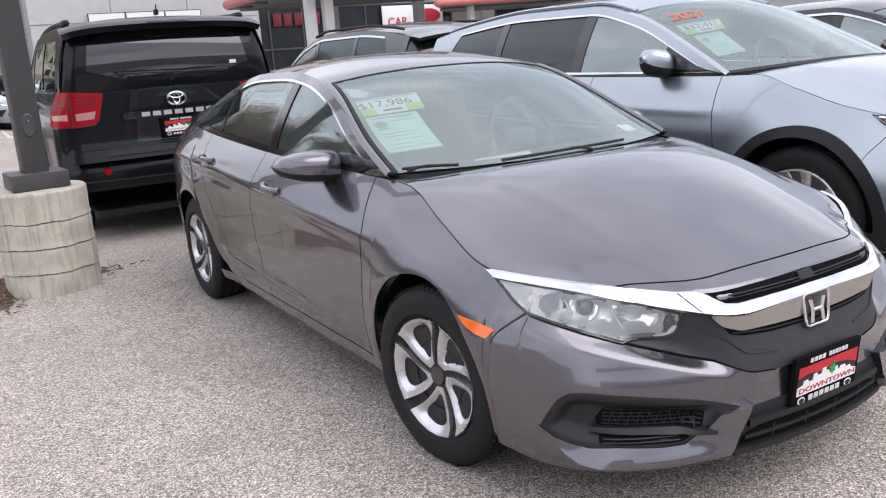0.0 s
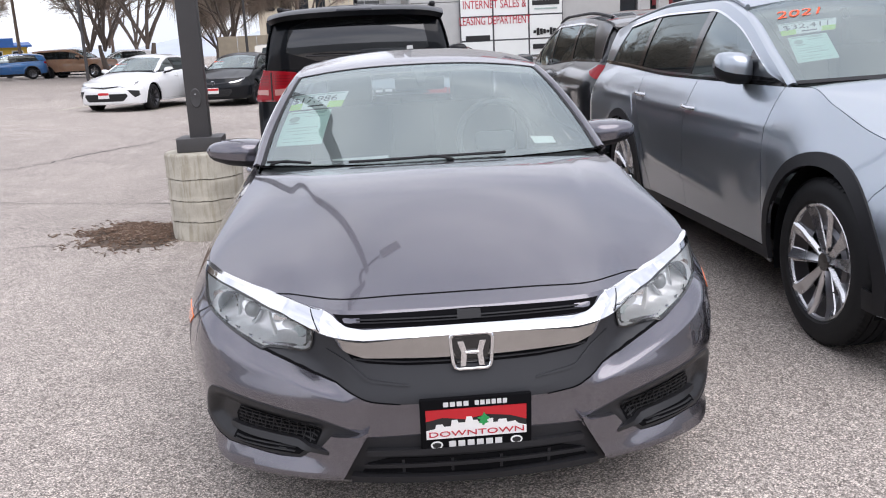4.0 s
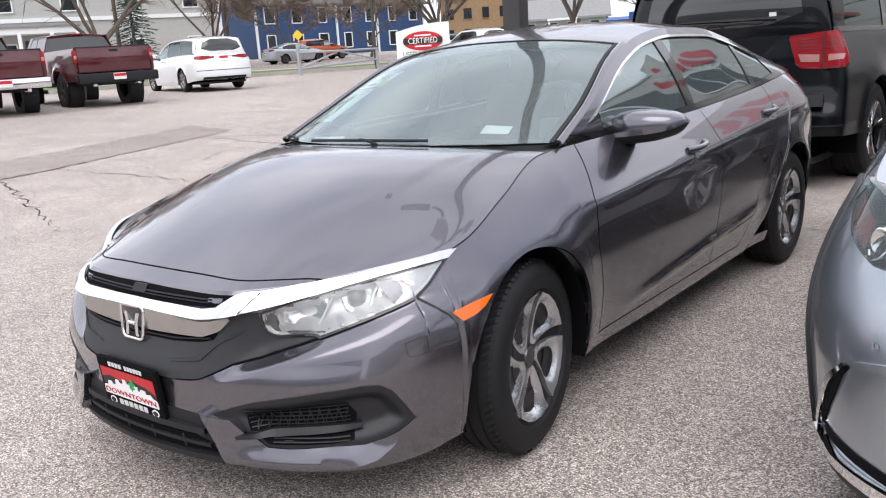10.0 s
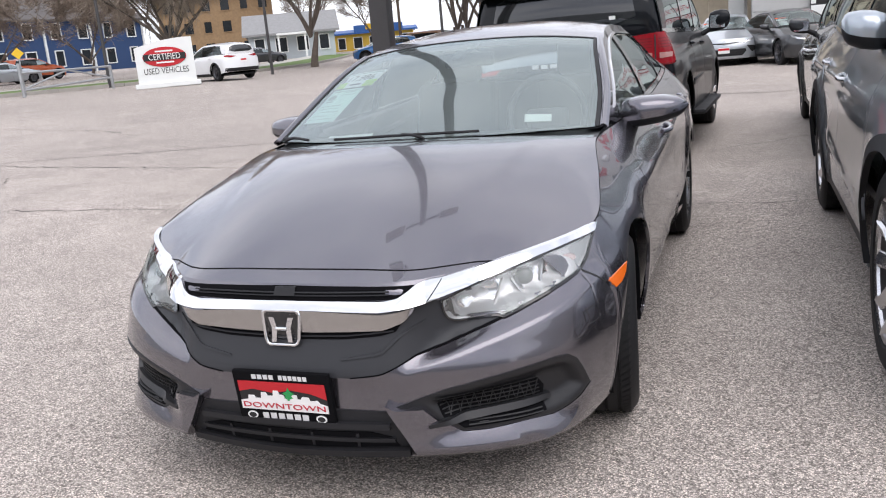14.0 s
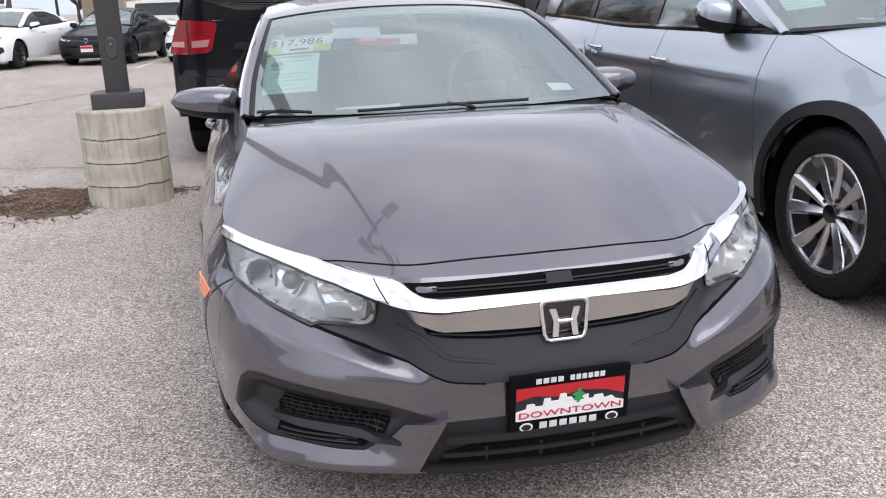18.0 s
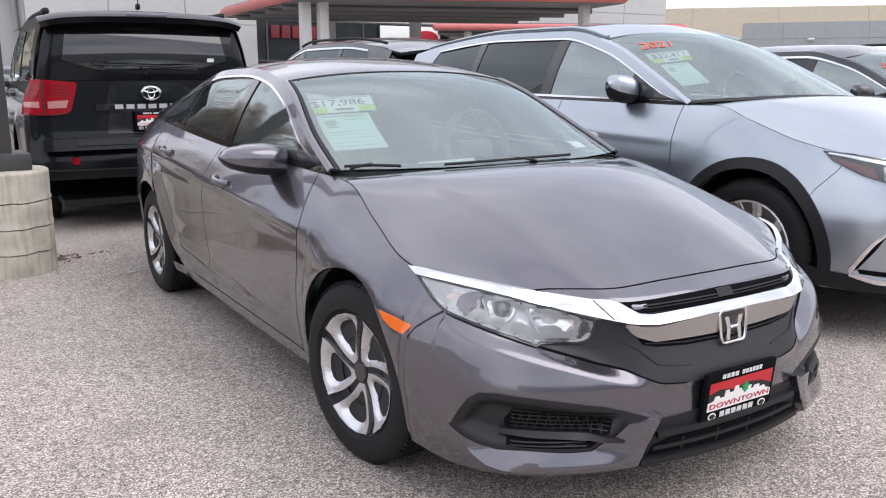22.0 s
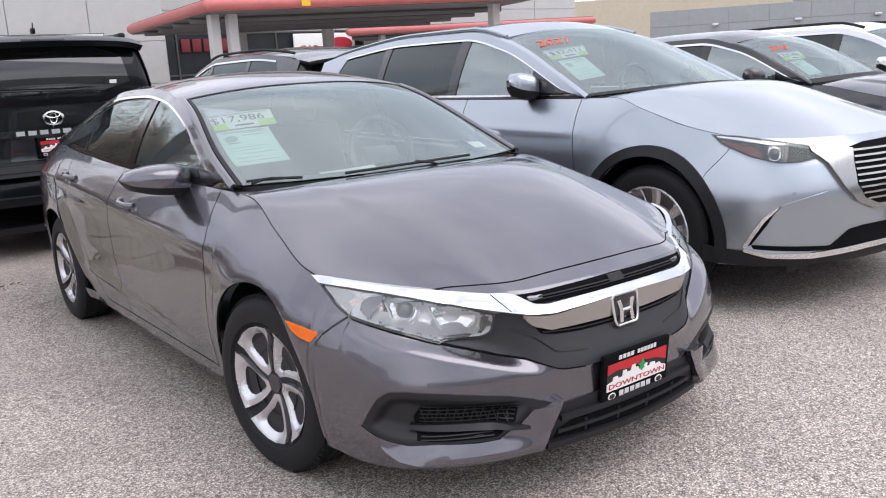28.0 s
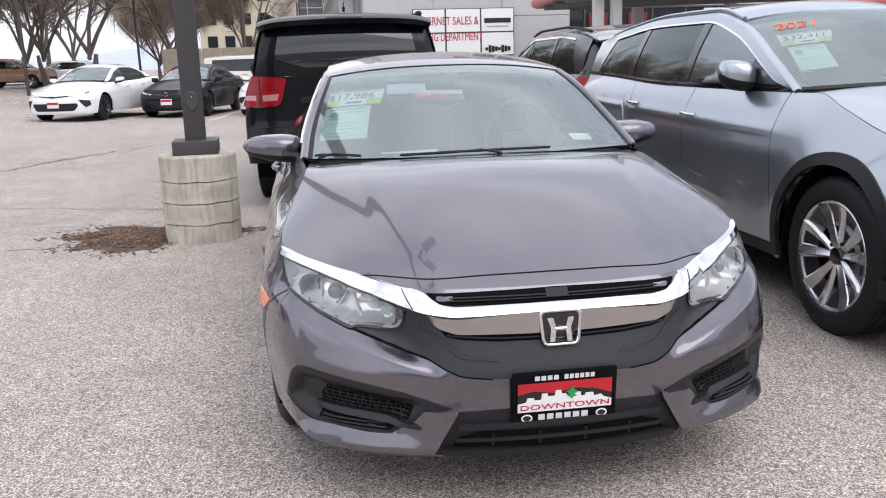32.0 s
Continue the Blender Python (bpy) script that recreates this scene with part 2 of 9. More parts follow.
M_CHROME = plain("chrome", (0.78, 0.78, 0.79), 0.07, metal=1.0, vary=0.03)
M_CHROMEDK = plain("brushed_chrome", (0.46, 0.45, 0.44), 0.2, metal=1.0, vary=0.05)
M_SATIN = plain("satin_alloy", (0.62, 0.62, 0.63), 0.24, metal=1.0, vary=0.06, grain=0.05)
M_GUNMETAL = plain("dark_alloy", (0.13, 0.13, 0.14), 0.32, metal=1.0, vary=0.1)
M_TYRE = sidewall()
# the windscreen's haze paints in pale glare of sky and dashboard
M_GLASS = glass("windscreen_glass", (0.86, 0.95, 0.94), 2.15, haze=0.135)
M_SIDEGLASS = glass("side_glass", (0.42, 0.48, 0.48), 3.1, haze=0.07)
M_PRIVACY = glass("privacy_glass", (0.05, 0.055, 0.06), 1.6, haze=0.02)
M_PRIVACY2 = glass("tinted_rear_glass", (0.14, 0.16, 0.16), 3.6, haze=0.04)
M_REARGLASS = plain("dark_rear_glass", (0.012, 0.013, 0.014), 0.06, vary=0.2, coat=1.0)
M_LENS = glass("lamp_lens", (0.96, 0.96, 0.96), 1.5, haze=0.055, film=(0.70, 0.69, 0.69))
M_LENSCLEAR = glass("clear_lamp_lens", (0.93, 0.94, 0.95), 1.5, haze=0.03, film=(0.5, 0.5, 0.5))
M_CHROMESATIN = plain("satin_chrome", (0.36, 0.36, 0.36), 0.24, metal=1.0, vary=0.05)
M_REFL = plain("lamp_reflector", (0.80, 0.80, 0.805), 0.13, metal=0.95, vary=0.1)
M_LAMPPALE = plain("lamp_housing_pale", (0.50, 0.51, 0.52), 0.3, metal=0.4, vary=0.15)
M_LAMPMID = plain("lamp_housing_mid", (0.68, 0.68, 0.685), 0.28, metal=0.35, vary=0.15)
M_LAMPDARK = plain("lamp_housing_grey", (0.20, 0.205, 0.215), 0.35, metal=0.3, vary=0.15)
M_RED = plain("red_lamp_plastic", (0.26, 0.004, 0.010), 0.15, coat=0.2, vary=0.15, spec=0.3)
M_REDCLEAR = plain("pale_red_lamp_plastic", (0.42, 0.20, 0.18), 0.15, coat=1.0, vary=0.2)
M_REDDEEP = plain("deep_red_plastic", (0.16, 0.004, 0.007), 0.15, coat=1.0, vary=0.2)
M_BROWNRED = plain("dim_red_lamp_plastic", (0.20, 0.06, 0.055), 0.2, coat=0.6, vary=0.2)
M_WARMREFL = plain("amber_tinged_reflector", (0.58, 0.48, 0.45), 0.15, metal=0.8, vary=0.12)
M_PROJECTOR = plain("grey_projector_glass", (0.16, 0.165, 0.17), 0.08, vary=0.1, coat=1.0)
M_AMBER = plain("amber_reflector", (0.85, 0.16, 0.012), 0.15, coat=1.0, vary=0.15)
M_CLOTH = plain("grey_seat_cloth", (0.30, 0.31, 0.31), 0.9, grain=0.5, scale=200)
M_CABIN = plain("dark_cabin_plastic", (0.085, 0.09, 0.094), 0.7, grain=0.3, scale=300)
M_CABINLT = plain("pale_cabin_lining", (0.42, 0.42, 0.41), 0.85, grain=0.2, scale=300)
M_PAPER = plain("white_paper", (0.78, 0.80, 0.78), 0.8, vary=0.03)
M_PAPERGRN = plain("pale_green_paper", (0.62, 0.78, 0.72), 0.8, vary=0.04)
M_LIME = plain("lime_print", (0.45, 0.70, 0.06), 0.7, vary=0.05)
M_INK = plain("black_ink", (0.012, 0.012, 0.013), 0.6, vary=0.1)
M_GREYINK = plain("grey_ink", (0.36, 0.45, 0.42), 0.7, vary=0.1)
M_ORANGEINK = plain("orange_print", (0.85, 0.10, 0.02), 0.6, vary=0.05)
M_REDINK = plain("red_print", (0.50, 0.012, 0.02), 0.45, vary=0.06)
M_DIMRED = plain("red_letter_with_shade", (0.14, 0.008, 0.014), 0.6, vary=0.1)
M_CRIMSON = plain("crimson_letter", (0.45, 0.02, 0.04), 0.5, vary=0.08)
M_NAMEBAR = plain("dull_white_print", (0.64, 0.64, 0.64), 0.6, vary=0.05)
M_WHITEINK = plain("white_print", (0.80, 0.80, 0.79), 0.5, vary=0.03)
M_GREENINK = plain("green_print", (0.02, 0.30, 0.08), 0.5, vary=0.05)
M_ASPHALT = asphalt(shade=1.05)
M_CONCRETE = concrete()
M_POLE = plain("bronze_pole_paint", (0.050, 0.048, 0.049), 0.5, grain=0.15, scale=80, vary=0.1)
M_CRACK = plain("crack_dirt", (0.055, 0.05, 0.045), 0.95, vary=0.3)
def bark_chips():
    m, n, l, b = material("bark_mulch")
    isl = n.new("ShaderNodeNewGeometry").outputs["Random Per Island"]
    c = ramp(n, l, isl, [(0.0, (0.055, 0.035, 0.025)), (0.45, (0.13, 0.075, 0.048)), (0.8, (0.20, 0.125, 0.085)), (1.0, (0.36, 0.29, 0.23))])
    l.new(mixed(n, l, 0.4, c, ramp(n, l, noise_tex(n, l, coords(n, l), 90.0, 5), [(0.3, (0.06, 0.04, 0.03)), (0.7, (0.20, 0.14, 0.10))])), b.inputs["Base Color"])
    b.inputs["Roughness"].default_value = 0.95
    return m


M_BARK = bark_chips()
M_SOIL = plain("dark_soil", (0.105, 0.078, 0.060), 0.98, grain=1.0, scale=28, vary=0.55)
M_PATCH = asphalt("patched_asphalt", 0.80)
M_LINE = plain("worn_line_paint", (0.55, 0.53, 0.42), 0.8, vary=0.2)
M_PANEL = plain("grey_metal_panel", (0.46, 0.46, 0.45), 0.45, metal=0.1, vary=0.06)
M_PANEL2 = plain("blue_grey_panel", (0.33, 0.35, 0.36), 0.45, metal=0.1, vary=0.07)
M_BEIGE = plain("beige_render", (0.55, 0.49, 0.38), 0.85, vary=0.08)
M_DARKGLASS = plain("dark_window_glass", (0.022, 0.026, 0.03), 0.1, vary=0.25, spec=0.3, coat=0.1)
M_SKYGLASS = plain("sky_mirroring_glass", (0.05, 0.06, 0.065), 0.04, vary=0.25, metal=0.35, coat=1.0)
M_FRAME = plain("dark_window_frame", (0.06, 0.06, 0.065), 0.4, vary=0.1)
M_SOFFIT = plain("grey_soffit", (0.16, 0.16, 0.165), 0.7, vary=0.1)
M_REDTUBE = plain("faded_red_coating", (0.55, 0.16, 0.15), 0.45, vary=0.12)
M_POSTGREY = plain("pale_grey_post", (0.55, 0.55, 0.54), 0.5, vary=0.06)
M_YELLOW = plain("yellow_sign_paint", (0.75, 0.48, 0.02), 0.5, vary=0.06)
M_GRASS = plain("spring_grass", (0.10, 0.16, 0.035), 0.95, grain=0.8, scale=25, vary=0.4)
M_WALK = plain("pale_concrete", (0.42, 0.40, 0.37), 0.9, grain=0.3, vary=0.1)
M_KERB = plain("kerb_concrete", (0.33, 0.31, 0.28), 0.9, grain=0.3, vary=0.18)
M_GALV = plain("galvanised_steel", (0.42, 0.43, 0.44), 0.45, metal=0.7, vary=0.12)
M_BLUEWALL = plain("blue_clapboard", (0.022, 0.058, 0.155), 0.6, vary=0.12)
M_STUCCO = plain("pale_grey_stucco", (0.44, 0.44, 0.42), 0.9, vary=0.06)
M_COTTAGE = plain("pale_blue_boards", (0.48, 0.53, 0.56), 0.75, vary=0.06)
M_YELLOWWALL = plain("yellow_render", (0.62, 0.42, 0.06), 0.8, vary=0.08)
M_BLUEROOF = plain("blue_painted_metal", (0.03, 0.12, 0.38), 0.5, vary=0.1)
M_TANBRICK = plain("tan_brick", (0.30, 0.20, 0.11), 0.9, vary=0.2, grain=0.3)
M_SHINGLE = plain("dark_shingles", (0.10, 0.09, 0.085), 0.95, vary=0.2, grain=0.5, scale=12)
M_SHINGLELT = plain("grey_shingles", (0.26, 0.26, 0.26), 0.95, vary=0.15, grain=0.5, scale=12)
M_DARKBLOCK = plain("scaffold_netting", (0.10, 0.105, 0.11), 0.9, vary=0.3)
M_FENCE = plain("tan_boards", (0.40, 0.35, 0.27), 0.9, vary=0.12)
M_BARKTREE = plain("tree_bark", (0.13, 0.105, 0.088), 0.95, grain=0.6, scale=20, vary=0.3)
M_TWIG = plain("budding_twigs", (0.29, 0.235, 0.19), 0.95, vary=0.35)
M_CONIFER = plain("conifer_needles", (0.055, 0.095, 0.085), 0.9, vary=0.4, scale=9)
M_WOODPOLE = plain("weathered_pole_wood", (0.12, 0.09, 0.07), 0.95, grain=0.4, scale=20, vary=0.2)
# the haze of the air is put into this pale blue colour
M_HILL = plain("hazy_hillside", (0.44, 0.48, 0.55), 1.0, scale=0.02, vary=0.15)
# ---------------------------------------------------------------- curves and meshes
def curve(pts, t):
    """Smooth monotone curve through (t, value) pairs, held flat beyond the ends."""
    p = np.array(pts, float)
    x, y = p[:, 0], p[:, 1]
    t = np.clip(np.asarray(t, float), x[0], x[-1])
    h, d = np.diff(x), np.diff(y) / np.diff(x)
    m = np.zeros(len(x))
    m[0], m[-1] = d[0], d[-1]
    for i in range(1, len(x) - 1):
        if d[i - 1] * d[i] > 0:
            w1, w2 = 2 * h[i] + h[i - 1], h[i] + 2 * h[i - 1]
            m[i] = (w1 + w2) / (w1 / d[i - 1] + w2 / d[i])
    i = np.clip(np.searchsorted(x, t, side="right") - 1, 0, len(x) - 2)
    u = (t - x[i]) / h[i]
    return (y[i] * (1 + 2 * u) * (1 - u) ** 2 + h[i] * m[i] * u * (1 - u) ** 2
            + y[i + 1] * u * u * (3 - 2 * u) + h[i] * m[i + 1] * u * u * (u - 1))


def ease(t):
    t = np.clip(t, 0.0, 1.0)
    return t * t * (3 - 2 * t)


class Shell:
    """The outer skin of a car: a belt round it (s: metres from the nose's middle round its side, z: height) and the rails above.
    The car looks to -y, its front axle lies at y = 0 and the ground at z = 0."""

    def __init__(self, c):
        self.c = c
        y0, y1, W = c["nose"], c["tail"], c["half"]
        a, b = c.get("nose_len", 0.85), c.get("tail_len", 0.7)
        q, qr = c.get("nose_pow", 4.0), c.get("tail_pow", 5.0)
        w = np.linspace(0, 1, 400) ** 1.0
        ang = w * math.pi / 2
        # superellipse nose, straight side, superellipse tail
        xf = W * np.sin(ang) ** 1.0
        tf = (1 - (xf / W) ** 2).clip(0, 1) ** (1 / q)
        yf = y0 + a * (1 - tf)
        xr = W * np.cos(ang)
        tr = (1 - (xr / W) ** 2).clip(0, 1) ** (1 / qr)
        yr = y1 - b * (1 - tr)
        ym = np.linspace(yf[-1], yr[0], 300)[1:-1]
        x = np.r_[xf, np.full(len(ym), W), xr]
        y = np.r_[yf, ym, yr]
        y = np.maximum.accumulate(y)
        s = np.r_[0, np.cumsum(np.hypot(np.diff(x), np.diff(y)))]
        nx, ny = np.gradient(y, s + np.arange(len(s)) * 1e-9), -np.gradient(x, s + np.arange(len(s)) * 1e-9)
        k = np.ones(41) / 41
        nx, ny = np.convolve(np.pad(nx, 20, "edge"), k, "valid"), np.convolve(np.pad(ny, 20, "edge"), k, "valid")
        n = np.hypot(nx, ny) + 1e-9
        self.s, self.x, self.y, self.nx, self.ny, self.length = s, x, y, nx / n, ny / n, s[-1]
        self.side0, self.side1 = s[399], s[-400]

    def s_at(self, y):
        """The way round at which the plan line passes y, along nose, side and tail."""
        return np.interp(y, self.y, self.s)

    def shoulder(self, y):
        return curve(self.c["shoulder"], y)

    def bottom(self, y):
        """The lower edge of the side, with the wheel arches."""
        z = curve(self.c["sill"], y)
        R = self.c["arch"]
        for yc in (0.0, self.c["base"]):
            d = R * R - (y - yc) ** 2
            z = np.where(d > 0, np.maximum(z, self.c["radius"] + np.sqrt(np.maximum(d, 0)) - self.c.get("arch_drop", 0.0)), z)
        return z

    def inset(self, s, z):
        c = self.c
        y, nyy = np.interp(s, self.s, self.y), np.interp(s, self.s, self.ny)
        front = np.clip(-nyy, 0, 1) ** 1.5
        rear = np.clip(nyy, 0, 1) ** 1.5
        top = self.shoulder(y)
        d = curve(c["top_in"], y) * np.clip((z - (top - c["round"])) / c["round"], 0, 1.4) ** 2.0
        d = d * (1 - front) * (1 - rear) + front * curve(c["nose_in"], z) + rear * curve(c["tail_in"], z)
        d = d + (1 - front) * (1 - rear) * curve(c["low_in"], z)
        # flares round the wheels
        for yc in (0.0, c["base"]):
            r = np.hypot(y - yc, z - c["radius"])
            d = d - c.get("flare", 0.018) * np.exp(-((r - c["arch"]) / 0.09) ** 2) * (1 - front) * (1 - rear)
        for y0, z0, y1, z1, wide, deep in c.get("creases", ()):
            zc = z0 + (z1 - z0) * (y - y0) / (y1 - y0)
            live = ease((y - y0) / 0.35) * ease((y1 - y) / 0.35) if y1 > y0 else 0
            u = (z - zc) / wide
            d = d - deep * live * np.where(u > 0, np.exp(-u * 3.0), np.exp(-u * u * 14)) * (1 - front) * (1 - rear)
        return d

    def dent(self, s, z):
        """How far the hollow with the lamps and the middle fascia lies behind the plain nose."""
        c = self.c
        s, z = np.broadcast_arrays(np.asarray(s, float), np.asarray(z, float))
        if "dent_edge" not in c:
            return 0 * z
        edge, low, high = curve(c["dent_edge"], s), curve(c["dent_low"], s), curve(c["dent_top"], s)
        top = self.shoulder(np.interp(s, self.s, self.y))
        k = np.clip((z - edge) / np.maximum(top - edge, 0.02), 0, 1)
        return ease((z - edge + 0.044) / 0.050) * (low + (high - low) * k)

    def belt(self, s, z, off=0.0):
        s, z = np.broadcast_arrays(np.asarray(s, float), np.asarray(z, float))
        d = self.inset(s, z) + self.dent(s, z) - off
        x, y = np.interp(s, self.s, self.x), np.interp(s, self.s, self.y)
        nx, ny = np.interp(s, self.s, self.nx), np.interp(s, self.s, self.ny)
        out = np.stack([np.maximum(x - nx * d, 0), y - ny * d, z], -1)
        out[..., 0] = np.where(s < 1e-6, 0, out[..., 0])
        return out

    def rim(self, s):
        """The belt's upper edge."""
        return self.belt(s, self.shoulder(np.interp(s, self.s, self.y)))

    def rail(self, y):
        """The roof's edge over y, from the foot of the windscreen to the foot of the rear window."""
        y = np.asarray(y, float)
        return np.stack([curve(self.c["rail_x"], y), y, curve(self.c["rail_z"], y)], -1)

    def flank(self, y, k):
        """The side over the belt: k = 0 at the shoulder, 1 at the rail."""
        y, k = np.broadcast_arrays(np.asarray(y, float), np.asarray(k, float))
        low = self.rim(self.s_at(y))
        low[..., 1] = y
        high = self.rail(y)
        p = low + (high - low) * k[..., None]
        p[..., 0] += 0.05 * np.clip(high[..., 2] - low[..., 2], 0, 0.4) * np.sin(np.pi * k)
        return p


def coons(front, back, left, right, crown=None):
    """A patch between four edge lines; front and back run left to right, left and right front to back."""
    n, m = len(front), len(left)
    u, v = np.linspace(0, 1, n)[None, :, None], np.linspace(0, 1, m)[:, None, None]
    p = (1 - v) * front[None] + v * back[None] + (1 - u) * left[:, None] + u * right[:, None]
    p = p - ((1 - u) * (1 - v) * front[0] + u * (1 - v) * front[-1] + (1 - u) * v * back[0] + u * v * back[-1])
    if crown is not None:
        p[..., 2] += crown(u[..., 0], v[..., 0])
    return p


def mirrored(p):
    q = np.array(p, float)
    q[..., 0] *= -1
    return q[..., ::-1, :] if q.ndim == 3 else q


def screen_grid(c, sh, n=40, nx=44):
    """The windscreen's points: rows from its foot to its head, columns from the car's right to its left."""
    ya = c["screen_top"]
    e = sh.rail(np.linspace(c["screen_foot"], ya, n))
    e_in = e - np.array([c.get("pillar", 0.055), 0, 0]) + np.array([0, 0, 0.004])
    xs = np.linspace(-1, 1, nx)
    foot = np.stack([xs * e_in[0][0], e_in[0][1] - c["screen_bow"] * (1 - xs ** 2), e_in[0][2] + c.get("foot_rise", 0.02) * (1 - xs ** 2)], -1)
    head = np.stack([xs * e_in[-1][0], ya - c.get("head_bow", 0.10) * (1 - xs ** 2), e_in[-1][2] + c["head_rise"] * (1 - np.abs(xs) ** 2.4)], -1)
    return coons(foot, head, e_in * np.array([-1, 1, 1]), e_in, lambda u, v: 0.02 * np.sin(np.pi * v) * np.sin(np.pi * u)), e, e_in


def on_grid(grid, lift=(0, -0.35, 0.94)):
    """A place function on a grid of points: a across, b up, both 0 to 1."""
    n, m = grid.shape[:2]
    def place(a, b, off=0.0):
        a, b = np.broadcast_arrays(np.asarray(a, float), np.asarray(b, float))
        u, v = np.clip(a, 0, 1) * (m - 1), np.clip(b, 0, 1) * (n - 1)
        i, j = np.clip(v.astype(int), 0, n - 2), np.clip(u.astype(int), 0, m - 2)
        fu, fv = (u - j)[..., None], (v - i)[..., None]
        p = grid[i, j] * (1 - fu) * (1 - fv) + grid[i, j + 1] * fu * (1 - fv) + grid[i + 1, j] * (1 - fu) * fv + grid[i + 1, j + 1] * fu * fv
        return p + off * np.array(lift)
    return place
def ob_mesh(name, verts, faces, mat, parent=None, label="", smooth=True, mats=None):
    me = bpy.data.meshes.new(name)
    me.from_pydata([tuple(map(float, v)) for v in verts], [], faces)
    me.validate()
    me.update()
    if smooth:
        me.polygons.foreach_set("use_smooth", np.ones(len(me.polygons), bool))
    if mat:
        me.materials.append(mat)
    ob = new(name, me)
    if parent:
        ob.parent = parent
    if label:
        ob["label"] = label
    return ob


def sharp(ob, degrees=35):
    ob.data.set_sharp_from_angle(angle=radians(degrees))
    return ob


def sheet(name, grid, mat, parent=None, label="", lip=0.012, flip=False, drop=None):
    """A panel from a grid of points, with its edges folded inwards by lip; drop: the cells that are cut out."""
    g = np.asarray(grid, float)
    n, m = g.shape[:2]
    verts = list(g.reshape(-1, 3))
    du, dv = np.gradient(g, axis=0), np.gradient(g, axis=1)
    nor = np.cross(du, dv)
    nor /= np.linalg.norm(nor, axis=-1, keepdims=True) + 1e-12
    if parent is not None:
        mid = np.stack([0 * g[..., 0], np.clip(g[..., 1], 0.3, 2.4), 0 * g[..., 2] + 0.55], -1)
        flip = (nor * (g - mid)).sum() < 0
    if flip:
        nor = -nor
    faces = []
    for i in range(n - 1):
        for j in range(m - 1):
            if drop is not None and drop[i, j]:
                continue
            f = (i * m + j, (i + 1) * m + j, (i + 1) * m + j + 1, i * m + j + 1)
            faces.append(f[::-1] if flip else f)
    if lip:
        ring = [(i, 0) for i in range(n)] + [(n - 1, j) for j in range(1, m)] + [(i, m - 1) for i in range(n - 2, -1, -1)] + [(0, j) for j in range(m - 2, 0, -1)]
        k = len(verts)
        verts += [g[i, j] for i, j in ring] + [g[i, j] - nor[i, j] * lip for i, j in ring]
        r = len(ring)
        for a in range(r):
            b = (a + 1) % r
            f = (k + a, k + r + a, k + r + b, k + b)
            faces.append(f if flip else f[::-1])
    return ob_mesh(name, verts, faces, mat, parent, label)


def inside(poly, x, y):
    hit = np.zeros(np.shape(x), bool)
    for (x0, y0), (x1, y1) in zip(poly, np.roll(poly, -1, axis=0)):
        cross = (y0 > y) != (y1 > y)
        hit ^= cross & (x < (x1 - x0) * (y - y0) / (y1 - y0 + 1e-15) + x0)
    return hit


def reach(outline, x, y):
    """The way from points to the nearest edge of an outline."""
    p = np.array(outline, float)
    x, y = np.asarray(x, float), np.asarray(y, float)
    best = np.full(x.shape, 9.0)
    for a, b in zip(p, np.roll(p, -1, axis=0)):
        d = b - a
        t = np.clip(((x - a[0]) * d[0] + (y - a[1]) * d[1]) / (d @ d + 1e-12), 0, 1)
        best = np.minimum(best, np.hypot(x - a[0] - t * d[0], y - a[1] - t * d[1]))
    return best


def sunk(outline, place, depth, wide, live=None):
    """A place function that sinks towards the middle of an outline like a tray."""
    def low(a, b, off=0.0):
        d = depth * ease((reach(outline, a, b) - 0.011) / wide)
        return place(a, b, off - (d if live is None else d * live(np.asarray(a, float))))
    return low


def filled(outline, step, soft=0, holes=()):
    """Triangles that fill an outline in a plane, with points inside it every step."""
    p = np.array(outline, float)
    for _ in range(soft):
        q = np.empty((2 * len(p), 2))
        nxt = np.roll(p, -1, axis=0)
        q[0::2], q[1::2] = 0.78 * p + 0.22 * nxt, 0.22 * p + 0.78 * nxt
        p = q
    edge = []
    for a, b in zip(p, np.roll(p, -1, axis=0)):
        n = max(1, int(np.ceil(np.linalg.norm(b - a) / step)))
        edge += [a + (b - a) * k / n for k in range(n)]
    edge = np.array(edge)
    lo, hi = edge.min(0), edge.max(0)
    gx, gy = np.meshgrid(np.arange(lo[0] + step / 2, hi[0], step), np.arange(lo[1] + step / 2, hi[1], step))
    pts = np.c_[gx.ravel(), gy.ravel()]
    pts = pts[inside(edge, pts[:, 0], pts[:, 1])]
    if len(pts):
        gap = np.sqrt(((pts[:, None] - edge[None]) ** 2).sum(-1)).min(1)
        pts = pts[gap > step * 0.45]
    k = len(edge)
    links = [(i, (i + 1) % k) for i in range(k)]
    for h in holes:
        h = np.array(h, float)
        if len(pts):
            pts = pts[~inside(h, pts[:, 0], pts[:, 1])]
        b = len(edge)
        links += [(b + i, b + (i + 1) % len(h)) for i in range(len(h))]
        edge = np.r_[edge, h]
    every = [Vector(v) for v in np.r_[edge, pts]] if len(pts) else [Vector(v) for v in edge]
    out = geometry.delaunay_2d_cdt(every, links, [], 1, 1e-6)
    got, tris = np.array([tuple(v) for v in out[0]]), [tuple(f) for f in out[2]]
    for h in holes:
        mid = np.array([got[list(t)].mean(0) for t in tris])
        gone = inside(np.array(h, float), mid[:, 0], mid[:, 1])
        tris = [t for t, g in zip(tris, gone) if not g]
    return got, tris, k


